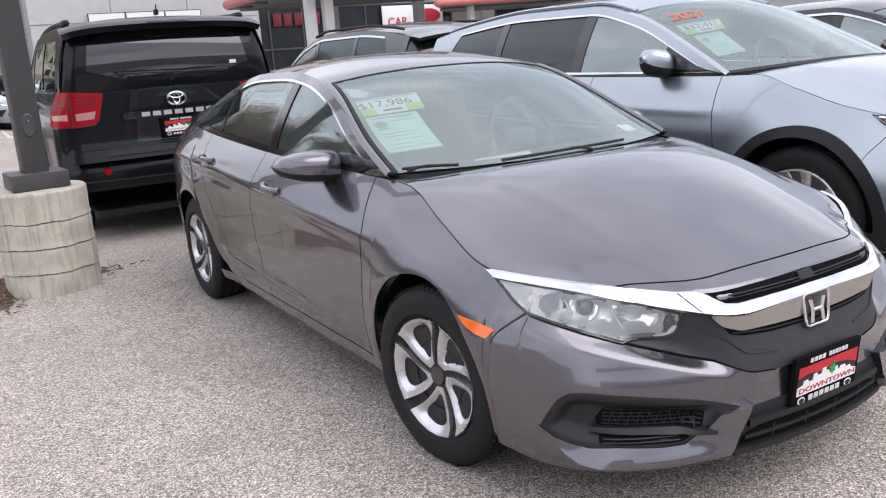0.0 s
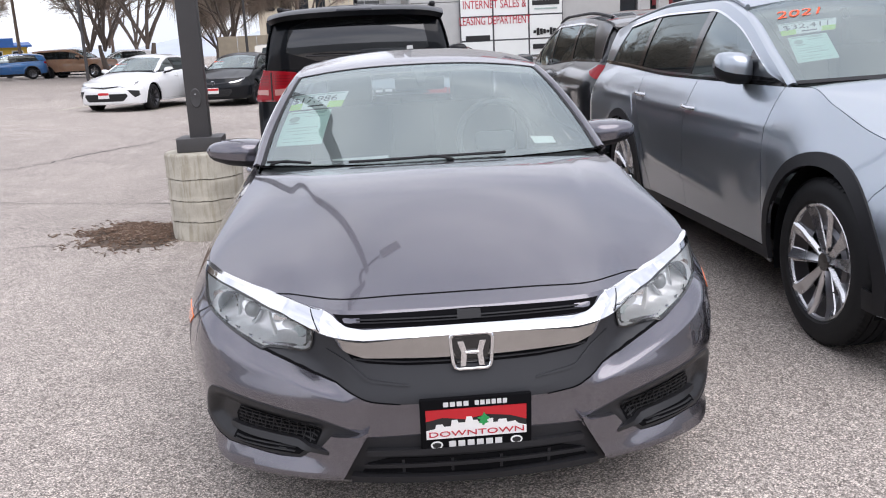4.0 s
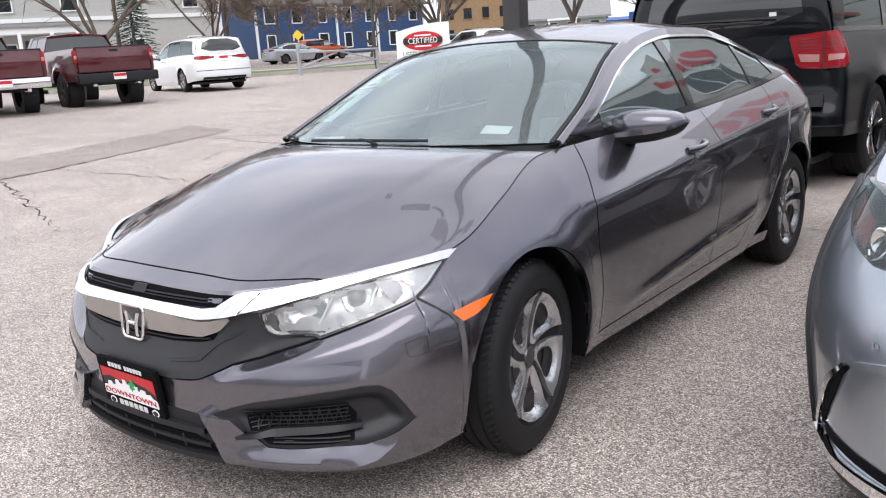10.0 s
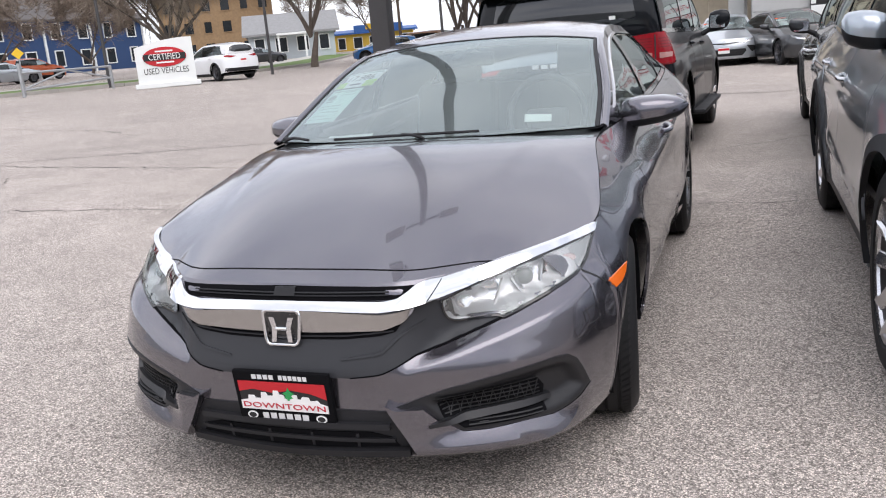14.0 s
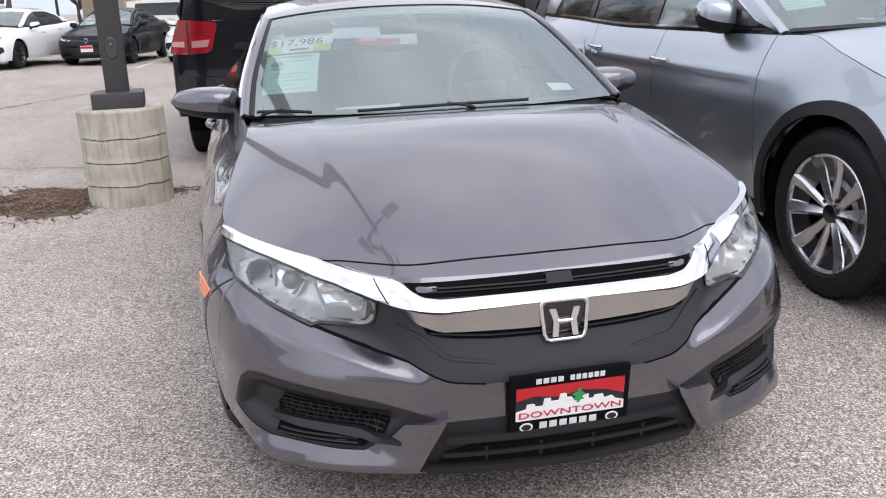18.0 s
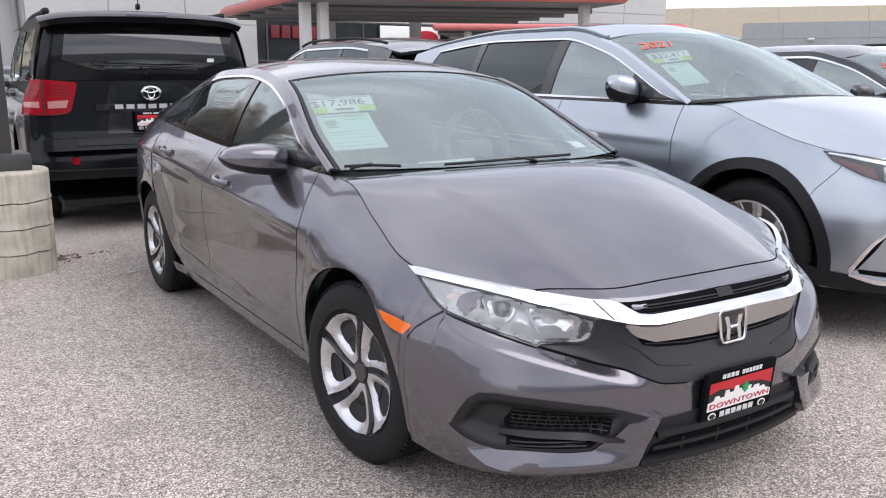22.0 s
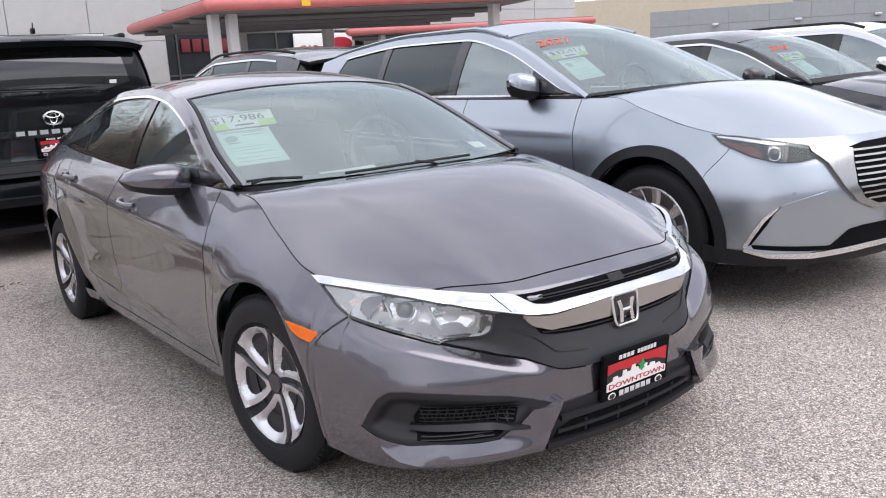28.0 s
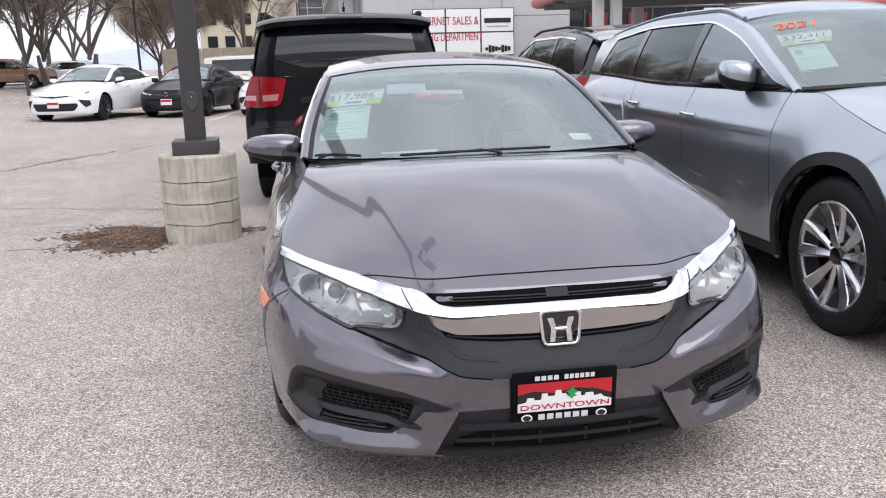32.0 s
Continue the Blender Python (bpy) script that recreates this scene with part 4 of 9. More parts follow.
    even = (flat @ np.linalg.lstsq(flat, hood[..., 2].ravel(), rcond=None)[0]).reshape(px.shape)
    edge = np.minimum(np.minimum(hu, 1 - hu) / 0.10, np.minimum(hv, 1 - hv) / 0.16)
    hood[..., 2] += (even - hood[..., 2]) * ease(edge)
    for u0, u1, deep in c.get("bonnet_creases", ()):
        w = u0 + (u1 - u0) * hv
        hood[..., 2] += deep * ease((w + 0.025 - np.abs(hu - 0.5)) / 0.05) * np.clip((hv - 0.12) / 0.5, 0, 1) * ease((1.0 - hv) / 0.25)
    sheet("bonnet", hood, body, car, "", lip=0.02)
    sh.hood = on_grid(hood)
    # windscreen, roof, rear window
    ya, yb = c["screen_top"], c["roof_end"]
    rail = lambda y: sh.rail(y)
    pill = c.get("pillar", 0.055)
    screen, e, e_in = screen_grid(c, sh, N(40), N(44))
    sh.screen = on_grid(screen)
    ws = sheet("windscreen", screen, c.get("screen_glass", M_GLASS), car, "", lip=0.0)
    # black printed border and cowl
    for nm, ln, wd in (("screen_border", [(0.0, 0.985), (1.0, 0.985)], 0.04), ("screen_border", [(0.014, 0.0), (0.012, 1.0)], 0.03), ("screen_border", [(0.986, 0.0), (0.988, 1.0)], 0.03)) + (c["cowl_strip"] if "cowl_strip" in c else (("cowl_cover", [(0.0, 0.03), (1.0, 0.03)], 0.075),)):
        strip(nm, ln, sh.screen, wd, M_GLOSSB if nm == "screen_border" else M_TRIM, ws, off=-0.004 if nm == "screen_border" else 0.003, lip=0.004)
    if c.get("seal"):
        for ln in ([(0.004, 0.0), (0.004, 1.0)], [(0.996, 0.0), (0.996, 1.0)], [(0.0, 0.992), (1.0, 0.992)]):
            strip("screen_seal", ln, sh.screen, 0.013, M_TRIM, ws, off=0.0035, lip=0.006)
    for side in R2:
        k = np.array([side, 1, 1])
        f = side < 0
        # windscreen pillar
        st = np.stack([e_in + (e - e_in) * t + np.array([0, 0, 0.012 * math.sin(math.pi * t)]) for t in np.linspace(0, 1, 5)], 1)
        sheet("windscreen_pillar", st * k, body, car, flip=not f, lip=0.01)
    yr = np.linspace(ya, yb, N(40))
    er = rail(yr)
    xs = np.linspace(-1, 1, N(40))
    hr = np.stack([xs * er[0][0], ya - c.get("head_bow", 0.10) * (1 - xs ** 2), er[0][2] + c["head_rise"] * (1 - np.abs(xs) ** 2.4)], -1)
    tr = np.stack([xs * er[-1][0], yb + c.get("tail_bow", 0.06) * (1 - xs ** 2), er[-1][2] + c["tail_rise"] * (1 - np.abs(xs) ** 2.4)], -1)
    roof = coons(hr, tr, er * np.array([-1, 1, 1]), er, lambda u, v: c.get("roof_crown", 0.02) * np.sin(np.pi * v) * (1 - np.abs(2 * u - 1) ** 2.5))
    sheet("roof", roof, c.get("roof_paint", body), car, "", lip=0.015)
    sheet("headlining", roof - np.array([0, 0, 0.035]), M_CABINLT if c.get("pale", True) else M_CABIN, car, "", lip=0.0)
    yE = c["deck_start"]
    if c["shape"] == "sedan":
        yl = np.linspace(yb, yE, N(30))
        e2 = rail(yl)
        e2i = e2 - np.array([0.07, 0, 0])
        tl = np.stack([xs * e2i[-1][0], yE + 0.05 * (1 - xs ** 2), e2i[-1][2] + 0.03 * (1 - xs ** 2)], -1)
        tr2 = np.stack([xs * e2i[0][0], yb + c.get("tail_bow", 0.06) * (1 - xs ** 2), e2i[0][2] + c["tail_rise"] * (1 - np.abs(xs) ** 2.4)], -1)
        sheet("rear_window", coons(tr2, tl, e2i * np.array([-1, 1, 1]), e2i), M_SIDEGLASS, car, lip=0.0)
        for side in R2:
            st = np.stack([e2i + (e2 - e2i) * t + np.array([0, 0, 0.012 * math.sin(math.pi * t)]) for t in np.linspace(0, 1, 5)], 1)
            sheet("rear_pillar", st * np.array([side, 1, 1]), body, car, flip=side > 0, lip=0.01)
        # deck
        sb = np.linspace(float(sh.s_at(yE)), sh.length, N(60))
        eb = sh.rim(sb)
        mid = np.stack([np.zeros(len(eb)), eb[:, 1], eb[:, 2] + 0.02], -1)
        lead = tl
        e_side = eb[:, 0] > 0.02
        half = [np.stack([eb[i] * np.array([t, 1, 1]) + np.array([0, 0, 0.03 * (1 - t * t)]) for t in np.linspace(-1, 1, N(30))]) for i in range(len(eb))]
        sheet("boot_lid", np.array(half), body, car, lip=0.02)
    else:
        # upright tailgate from the roof's end down to the belt
        hang = c.get("hang", 0.0)
        s_a = float(sh.s_at(c["deck_start"]))
        sb = np.linspace(s_a, sh.length, N(40))
        eb = sh.rim(sb)
        low = np.concatenate([(eb * np.array([-1, 1, 1])), eb[::-1][1:]])
        d = np.r_[0, np.cumsum(np.linalg.norm(np.diff(low, axis=0), axis=1))]
        t = np.linspace(0, d[-1], len(xs))
        low = np.stack([np.interp(t, d, low[:, a]) for a in range(3)], -1)
        hi = tr
        vv = np.linspace(0, 1, N(24))[:, None, None]
        gate = hi[None] * (1 - vv) + low[None] * vv
        gate[..., 1] += c.get("gate_bulge", 0.06) * np.sin(np.pi * vv[..., 0])
        sheet("tailgate", gate, body, car, lip=0.02)
        place_gate = lambda a, b, off=0.0: _gate_point(hi, low, xs, a, b, off, c.get("gate_bulge", 0.06))
        car_gate = place_gate
        w = c.get("gate_glass", (0.1, 0.9, 0.1, 0.8))
        inlay("rear_window", [(w[0], w[2]), (w[1], w[2]), (w[1] - 0.02, w[3]), (w[0] + 0.02, w[3])], place_gate, c.get("rear_glass", M_GLOSSB), car, "", off=0.006, lip=0.015, step=0.05, soft=1)
    # flanks: mouldings, pillars and panes
    yf, ye = c["screen_foot"], c["flank_end"]
    h = lambda y: np.maximum(sh.rail(y)[..., 2] - sh.shoulder(y), 0.02)
    kb = lambda y: np.clip(c.get("sillband", 0.025) / h(y), 0, 0.45)
    kt = lambda y: np.clip(1 - c.get("railband", 0.055) / h(y), 0.5, 1)
    for side in R2:
        k = np.array([side, 1, 1])
        f = side < 0
        pl = both(lambda a, b, off=0.0: sh.flank(a, b) + off * np.array([0.93, 0, 0.36]))[0 if side > 0 else 1]
        yy = np.linspace(yf, ye, N(120))
        for nm, a, b, mat in (("window_sill_moulding", lambda y: 0 * y, kb, c.get("sill_mat", M_GLOSSB)), ("roof_side_frame", kt, lambda y: 0 * y + 1, body)):
            g = np.stack([sh.flank(yy, a(yy) + (b(yy) - a(yy)) * t) for t in np.linspace(0, 1, 5)], 1)
            sheet(nm, g * k, mat, car, flip=f, lip=0.006)
        posts = c["panes"]  # (y0, y1, lean0, lean1, glass)
        for y0, y1, l0, l1, gm in posts:
            vv = np.linspace(0, 1, N(16))
            uu = np.linspace(0, 1, N(40))
            a0, a1 = y0 + l0 * vv, y1 + l1 * vv
            Y = a0[None] + (a1 - a0)[None] * uu[:, None]
            K = kb(Y) + (kt(Y) - kb(Y)) * vv[None]
            sheet("side_window", sh.flank(Y, K) * k - np.array([side * 0.006, 0, 0]), gm, car, flip=f, lip=0.0)
        edges = [(yf + 0.02, posts[0][0], 0.0, posts[0][2], c.get("sail_mat", M_GLOSSB))]
        for p, q in zip(posts, posts[1:]):
            edges.append((p[1], q[0], p[3], q[2], M_GLOSSB))
        edges.append((posts[-1][1], ye, posts[-1][3], 0.0, body))
        for y0, y1, l0, l1, mt in edges:
            if y1 + l1 - y0 - l0 < 0.004 and y1 - y0 < 0.004:
                continue
            vv = np.linspace(0, 1, N(16))
            a0, a1 = y0 + l0 * vv, y1 + l1 * vv
            Y = a0[None] + (a1 - a0)[None] * np.linspace(0, 1, 6)[:, None]
            K = kb(Y) + (kt(Y) - kb(Y)) * vv[None]
            sheet("pillar", sh.flank(Y, K) * k, mt, car, flip=f, lip=0.008)
        if c.get("bright", True):
            yy = np.linspace(c.get("bright_from", yf + 0.1), posts[-1][1] + posts[-1][3], N(100))
            strip("window_bright_trim", np.c_[yy, kt(yy)], pl, c.get("bright_wide", 0.045), M_CHROME, car, off=0.006, lip=0.008)
            if c.get("bright_sill"):
                strip("sill_bright_trim", np.c_[yy, kb(yy) * 0.8], pl, 0.03, M_CHROME, car, off=0.006, lip=0.008)
        # door mirror: a wedge that thins outwards, painted above, black below
        mx, my, mz, ml, mh = c["mirror"]
        rings, around = 14, 24
        deep = c.get("mirror_deep", 0.075)
        t_ = [0, 0.06, 0.3, 0.6, 0.85, 0.97, 1.0]
        tops, lows = [0.26, 0.42, 0.50, 0.50, 0.44, 0.34, 0.20], [-0.30, -0.47, -0.50, -0.48, -0.38, -0.22, -0.04]
        fronts = [0.45, 0.75, 1.0, 0.96, 0.74, 0.46, 0.10]
        square = 0.75
        if c.get("mirror_slim"):
            tops, lows, square = [0.34, 0.46, 0.50, 0.45, 0.32, 0.17, 0.04], [-0.40, -0.50, -0.50, -0.46, -0.34, -0.18, -0.05], 0.62
        vs = []
        for i in range(rings + 1):
            t = i / rings
            zt, zl, yf_ = (float(np.interp(t, t_, q)) for q in (tops, lows, fronts))
            for j in range(around):
                a = 2 * math.pi * j / around
                ca, sa = math.cos(a), math.sin(a)
                ey = (abs(ca) ** 0.8) * (-1.25 * deep * yf_ if ca > 0 else 0.55 * deep * (0.4 + 0.6 * yf_))
                ez = (zt + zl) / 2 + (zt - zl) / 2 * (abs(sa) ** square) * (1 if sa > 0 else -1)
                vs.append((side * (mx + ml * (t - 0.5)), my + ey + 0.10 * ml * t, mz + ez * mh + c.get("mirror_lift", 0.02) * t))
        up_f, low_f = [], []
        for i in range(rings):
            for j in range(around):
                q = (j + 1) % around
                fc = (i * around + j, (i + 1) * around + j, (i + 1) * around + q, i * around + q)
                fc = fc if side < 0 else fc[::-1]
                a = 2 * math.pi * (j + 0.5) / around
                (low_f if math.sin(a) < c.get("mirror_cut", -0.35) else up_f).append(fc)
        up_f += [tuple(range(around))] + [tuple(rings * around + j for j in range(around))]
        mo = ob_mesh("door_mirror", vs, up_f, c.get("mirror_paint", body), car)
        ob_mesh("mirror_underside", vs, low_f, M_TRIM, mo)
        xi = mx - ml * 0.5
        tube("mirror_arm", [(side * (xi - 0.13), my + 0.03, mz - mh * 0.62), (side * (xi - 0.05), my + 0.02, mz - mh * 0.50), (side * (xi + 0.02), my + 0.01, mz - mh * 0.30), (side * (xi + 0.09), my + 0.01, mz - mh * 0.22)], 0.030, M_TRIM, mo, seg=10, taper=[1.0, 1.0, 0.95, 0.7])
        box("mirror_glass", (ml * 0.7, 0.004, mh * 0.6), (side * (mx - 0.02), my + deep * 0.6, mz), M_CHROME, mo, bevel=0.0)
        # handles
        for hy, hz in c.get("handles", ()):
            sp = both(sh.belt)[0 if side > 0 else 1]
            s0 = float(sh.s_at(hy))
            inlay("handle_bowl", [(s0 + 0.05 + 0.07 * math.cos(t), hz - 0.008 + 0.035 * math.sin(t)) for t in np.linspace(0, 6.0, 14)], sp, trim if c.get("dark_bowl") else body, car, off=0.002, lip=0.006)
            pts = sp(np.linspace(s0 - 0.03, s0 + 0.16, 9), hz + np.linspace(0.0, 0.012, 9), 0.0) + np.array([side, 0, 0])[None] * (np.sin(np.linspace(0, math.pi, 9)) ** 0.5 * 0.034)[:, None]
            hd = tube("door_handle", pts, 0.014, c.get("handle_mat", body), car, seg=8)
    # floor pan, seats and dashboard
    box("underbody", (2 * c["half"] - 0.5, c["tail"] - c["nose"] - 0.5, 0.06), (0, (c["tail"] + c["nose"]) / 2, 0.24), M_TRIM, car, bevel=0.01)
    xw = c["half"] - 0.2
    zb = c.get("seat_z", 0.5)
    box("cabin_floor", (2 * xw + 0.1, c["flank_end"] - 0.6, 0.04), (0, (c["flank_end"] + 0.6) / 2, zb - 0.12), M_CABIN, car, bevel=0.005)
    if c.get("seats", True):
        sy = c.get("seat_y", 1.55)
        for sx in (-0.36, 0.36):
            seat = part("seat", box_bm((0.5, 0.5, 0.16), (0, 0, 0), 0.05, 3), M_CLOTH, car, pose_=pose(sx, sy, zb + 0.02))
            part("seat_back", box_bm((0.48, 0.13, 0.60), (0, 0, 0), 0.055, 3), M_CLOTH, seat, pose_=pose(sx, sy + 0.31, zb + 0.34, -16))
            part("headrest", box_bm((0.26, 0.09, 0.18), (0, 0, 0), 0.04, 3), M_CLOTH, seat, pose_=pose(sx, sy + 0.43, zb + 0.72, -10))
        bench = part("rear_bench", box_bm((1.2, 0.5, 0.16), (0, 0, 0), 0.05, 3), M_CLOTH, car, pose_=pose(0, sy + 0.95, zb + 0.02))
        part("bench_back", box_bm((1.22, 0.13, 0.56), (0, 0, 0), 0.05, 3), M_CLOTH, bench, pose_=pose(0, sy + 1.25, zb + 0.3, -20))
    dz = c.get("dash_z", sh.shoulder(0.66) - 0.02)
    g = []
    for t in np.linspace(0, 1, 10):
        yv = c["screen_foot"] - c["screen_bow"] * 0.8 + t * 0.52
        zv = dz + 0.015 * math.sin(math.pi * t) - (0.16 * max(0, (t - 0.8) / 0.2) ** 1.5)
        g.append([(x * (xw + 0.02), yv + 0.02 * x * x + (c["screen_bow"] * 0.6 * x * x) * (1 - t), zv) for x in np.linspace(-1, 1, 16)])
    sheet("dashboard", np.array(g), M_CABIN, car, lip=0.1, flip=True)
    if c.get("wheel_x") is not None:
        tor = [(c["wheel_x"] + 0.18 * math.cos(t), c["screen_foot"] + 0.62 + 0.045 * math.sin(t), dz + 0.02 + 0.18 * math.sin(t)) for t in np.linspace(0, 2 * math.pi, 40)]
        st = tube("steering_wheel", tor, 0.016, M_CABIN, car, seg=8)
        part("steering_hub", box_bm((0.2, 0.05, 0.10), (0, 0, 0), 0.03), M_CABIN, st, pose_=pose(c["wheel_x"], c["screen_foot"] + 0.63, dz + 0.01, -15))
    return car, sh


def _gate_point(hi, low, xs, a, b, off, bulge):
    a, b = np.broadcast_arrays(np.asarray(a, float), np.asarray(b, float))
    t = a * (len(xs) - 1)
    def row(r):
        return np.stack([np.interp(t, np.arange(len(xs)), r[:, k]) for k in range(3)], -1)
    p = row(hi) * (1 - b[..., None]) + row(low) * b[..., None]
    p[..., 1] += bulge * np.sin(np.pi * b) + off
    return p


def set_car(car, x, y, yaw, z=0.0):
    car.matrix_world = pose(x, y, z, 0, 0, yaw)
CIVIC = dict(nose=-0.885, tail=3.745, half=0.888, nose_len=0.85, nose_pow=4.0, tail_len=1.05, tail_pow=3.2, base=2.70, radius=0.318, arch=0.362,
             shoulder=[(-0.885, 0.685), (-0.8, 0.69), (-0.64, 0.705), (-0.45, 0.725), (-0.3, 0.752), (0, 0.842), (0.33, 0.932), (0.66, 0.948), (1.5, 0.965), (2.4, 1.0), (3.2, 1.045), (3.745, 1.03)],
             sill=[(-0.885, 0.17), (-0.5, 0.175), (-0.36, 0.2), (0.36, 0.2), (1.0, 0.19), (2.3, 0.2), (3.07, 0.22), (3.745, 0.27)],
             top_in=[(-0.885, 0.12), (-0.64, 0.12), (-0.3, 0.075), (0, 0.115), (0.33, 0.17), (0.66, 0.145), (1.5, 0.125), (2.4, 0.14), (3.2, 0.17), (3.745, 0.2)],
             round=0.27, nose_in=[(0.15, 0.06), (0.2, 0.012), (0.28, 0.0), (0.43, 0.0), (0.50, 0.022), (0.56, 0.042), (0.62, 0.054), (0.66, 0.064), (0.70, 0.1)],
             tail_in=[(0.2, 0.1), (0.35, 0.02), (0.6, 0.0), (0.8, 0.02), (1.04, 0.06)], low_in=[(0.15, 0.075), (0.25, 0.04), (0.4, 0.015), (0.55, 0.0)],
             rail_x=[(0.42, 0.745), (0.66, 0.722), (1.1, 0.635), (1.5, 0.58), (2.0, 0.562), (2.5, 0.57), (2.9, 0.605), (3.3, 0.66)],
             rail_z=[(0.42, 0.945), (0.66, 1.05), (1.1, 1.25), (1.35, 1.31), (1.7, 1.34), (2.1, 1.332), (2.5, 1.272), (2.9, 1.165), (3.3, 1.06)],
             dent_edge=[(0.0, 0.435), (0.30, 0.441), (0.40, 0.488), (0.67, 0.562), (0.85, 0.60), (1.0, 0.637), (1.2, 0.66)],
             dent_low=[(0.0, 0.0), (0.25, -0.006), (0.34, 0.000), (0.42, 0.032), (0.48, 0.060), (0.53, 0.067), (0.6, 0.065), (0.7, 0.057), (0.85, 0.042), (1.0, 0.026), (1.12, 0.010), (1.25, 0.0)],
             dent_top=[(0.0, 0.0), (0.2, -0.005), (0.36, -0.014), (0.42, -0.004), (0.48, 0.018), (0.55, 0.043), (0.62, 0.062), (0.72, 0.062), (0.85, 0.046), (1.0, 0.021), (1.12, 0.007), (1.25, 0.0)],
             creases=[(0.2, 0.74, 3.3, 0.90, 0.10, 0.016), (0.6, 0.315, 2.35, 0.43, 0.06, 0.022)])
def lamp_bowl(parent, p, axis, r, mat, name="reflector_bowl"):
    """A small round reflector with a bulb, looking along axis."""
    q = Vector(axis).to_track_quat("Z", "Y").to_matrix().to_4x4()
    prof = [(-0.006, 0.0005), (-0.006, r * 0.35), (0.003, r * 0.8), (0.009, r), (0.007, r * 1.10)]
    ob = lathe(name, prof, mat, parent, "", 24, axis="z")
    ob.data.transform(Matrix.Translation(p) @ q)
    return ob


def dealer_plate(car, at, yaw, w=0.315, h=0.165, lean=6):
    """A dealer's advertising plate: black frame, red and black ground, white skyline, green leaf, bars for the dealer's name."""
    pl = box("licence_plate", (w, 0.016, h), (0, 0, 0), M_NEARBLACK, car, "black-framed red and white dealer plate", bevel=0.005)
    pl.data.transform(pose(*at, lean, 0, yaw))
    m = pose(*at, lean, 0, yaw)
    def flat(nm, pts, mat, y):
        vs = [m @ Vector((x * w, y, z * h)) for x, z in pts] + [m @ Vector((x * w, y + 0.004, z * h)) for x, z in pts]
        n = len(pts)
        fs = [tuple(range(n))] + [(i, (i + 1) % n, n + (i + 1) % n, n + i) for i in range(n)]
        return ob_mesh(nm, vs, fs, mat, pl, smooth=False)
    flat("plate_ground", [(-0.45, -0.24), (0.45, -0.24), (0.45, 0.31), (-0.45, 0.31)], M_INK, -0.0092)
    flat("red_field", [(-0.45, 0.10), (-0.30, 0.16), (-0.1, 0.10), (0.1, 0.17), (0.3, 0.12), (0.45, 0.02), (0.45, 0.31), (-0.45, 0.31)], M_REDINK, -0.0105)
    sky = [(-0.45, -0.24), (0.45, -0.24), (0.45, -0.10)]
    tops = [(0.38, -0.06), (0.35, 0.0), (0.28, -0.02), (0.27, 0.05), (0.20, 0.05), (0.19, 0.0), (0.15, 0.0), (0.15, 0.08), (0.10, 0.08), (0.09, 0.03), (0.02, 0.03), (0.01, 0.07), (-0.03, 0.07), (-0.04, 0.15), (-0.09, 0.15), (-0.1, 0.04), (-0.16, 0.04), (-0.17, 0.10), (-0.22, 0.10), (-0.23, -0.02), (-0.29, -0.02), (-0.30, 0.03), (-0.36, 0.03), (-0.37, -0.05), (-0.45, -0.08)]
    flat("white_skyline", sky + tops, M_WHITEINK, -0.0118)
    flat("green_leaf", [(0.05, -0.03), (0.07, -0.03), (0.075, 0.0), (0.11, 0.02), (0.09, 0.06), (0.12, 0.10), (0.09, 0.14), (0.07, 0.22), (0.05, 0.14), (0.01, 0.11), (0.04, 0.07), (0.02, 0.02), (0.05, 0.0)], M_GREENINK, -0.013)
    t = words("plate_word", "DOWNTOWN", 0.024 * h / 0.165, (0, 0, 0), (0, 0, 0), M_CRIMSON, pl, 0.0008)
    t.data.transform(m @ pose(0, -0.0128, -0.155 * h, 90, 0, 0) @ Matrix.Diagonal((1.72 * w / 0.315, 1, 1, 1)))
    for x0, x1, z, hh, count in ((-0.29, -0.05, 0.398, 0.085, 4), (-0.01, 0.29, 0.398, 0.085, 6), (-0.25, 0.25, -0.365, 0.11, 6)):
        for k in range(count):
            a, b = x0 + (x1 - x0) * k / count, x0 + (x1 - x0) * (k + 0.74) / count
            flat("name_bar", [(a, z - hh / 2), (b, z - hh / 2), (b, z + hh / 2), (a, z + hh / 2)], M_NAMEBAR, -0.0095)
    for sx in (-0.36, 0.36):
        flat("round_mark", [(sx + 0.055 * math.cos(a), -0.37 + 0.075 * math.sin(a)) for a in np.linspace(0, 2 * math.pi, 16, endpoint=False)], M_WHITEINK, -0.0095)
        flat("mark_centre", [(sx + 0.04 * math.cos(a), -0.37 + 0.05 * math.sin(a)) for a in np.linspace(0, 2 * math.pi, 16, endpoint=False)], M_INK, -0.0105)
    return pl


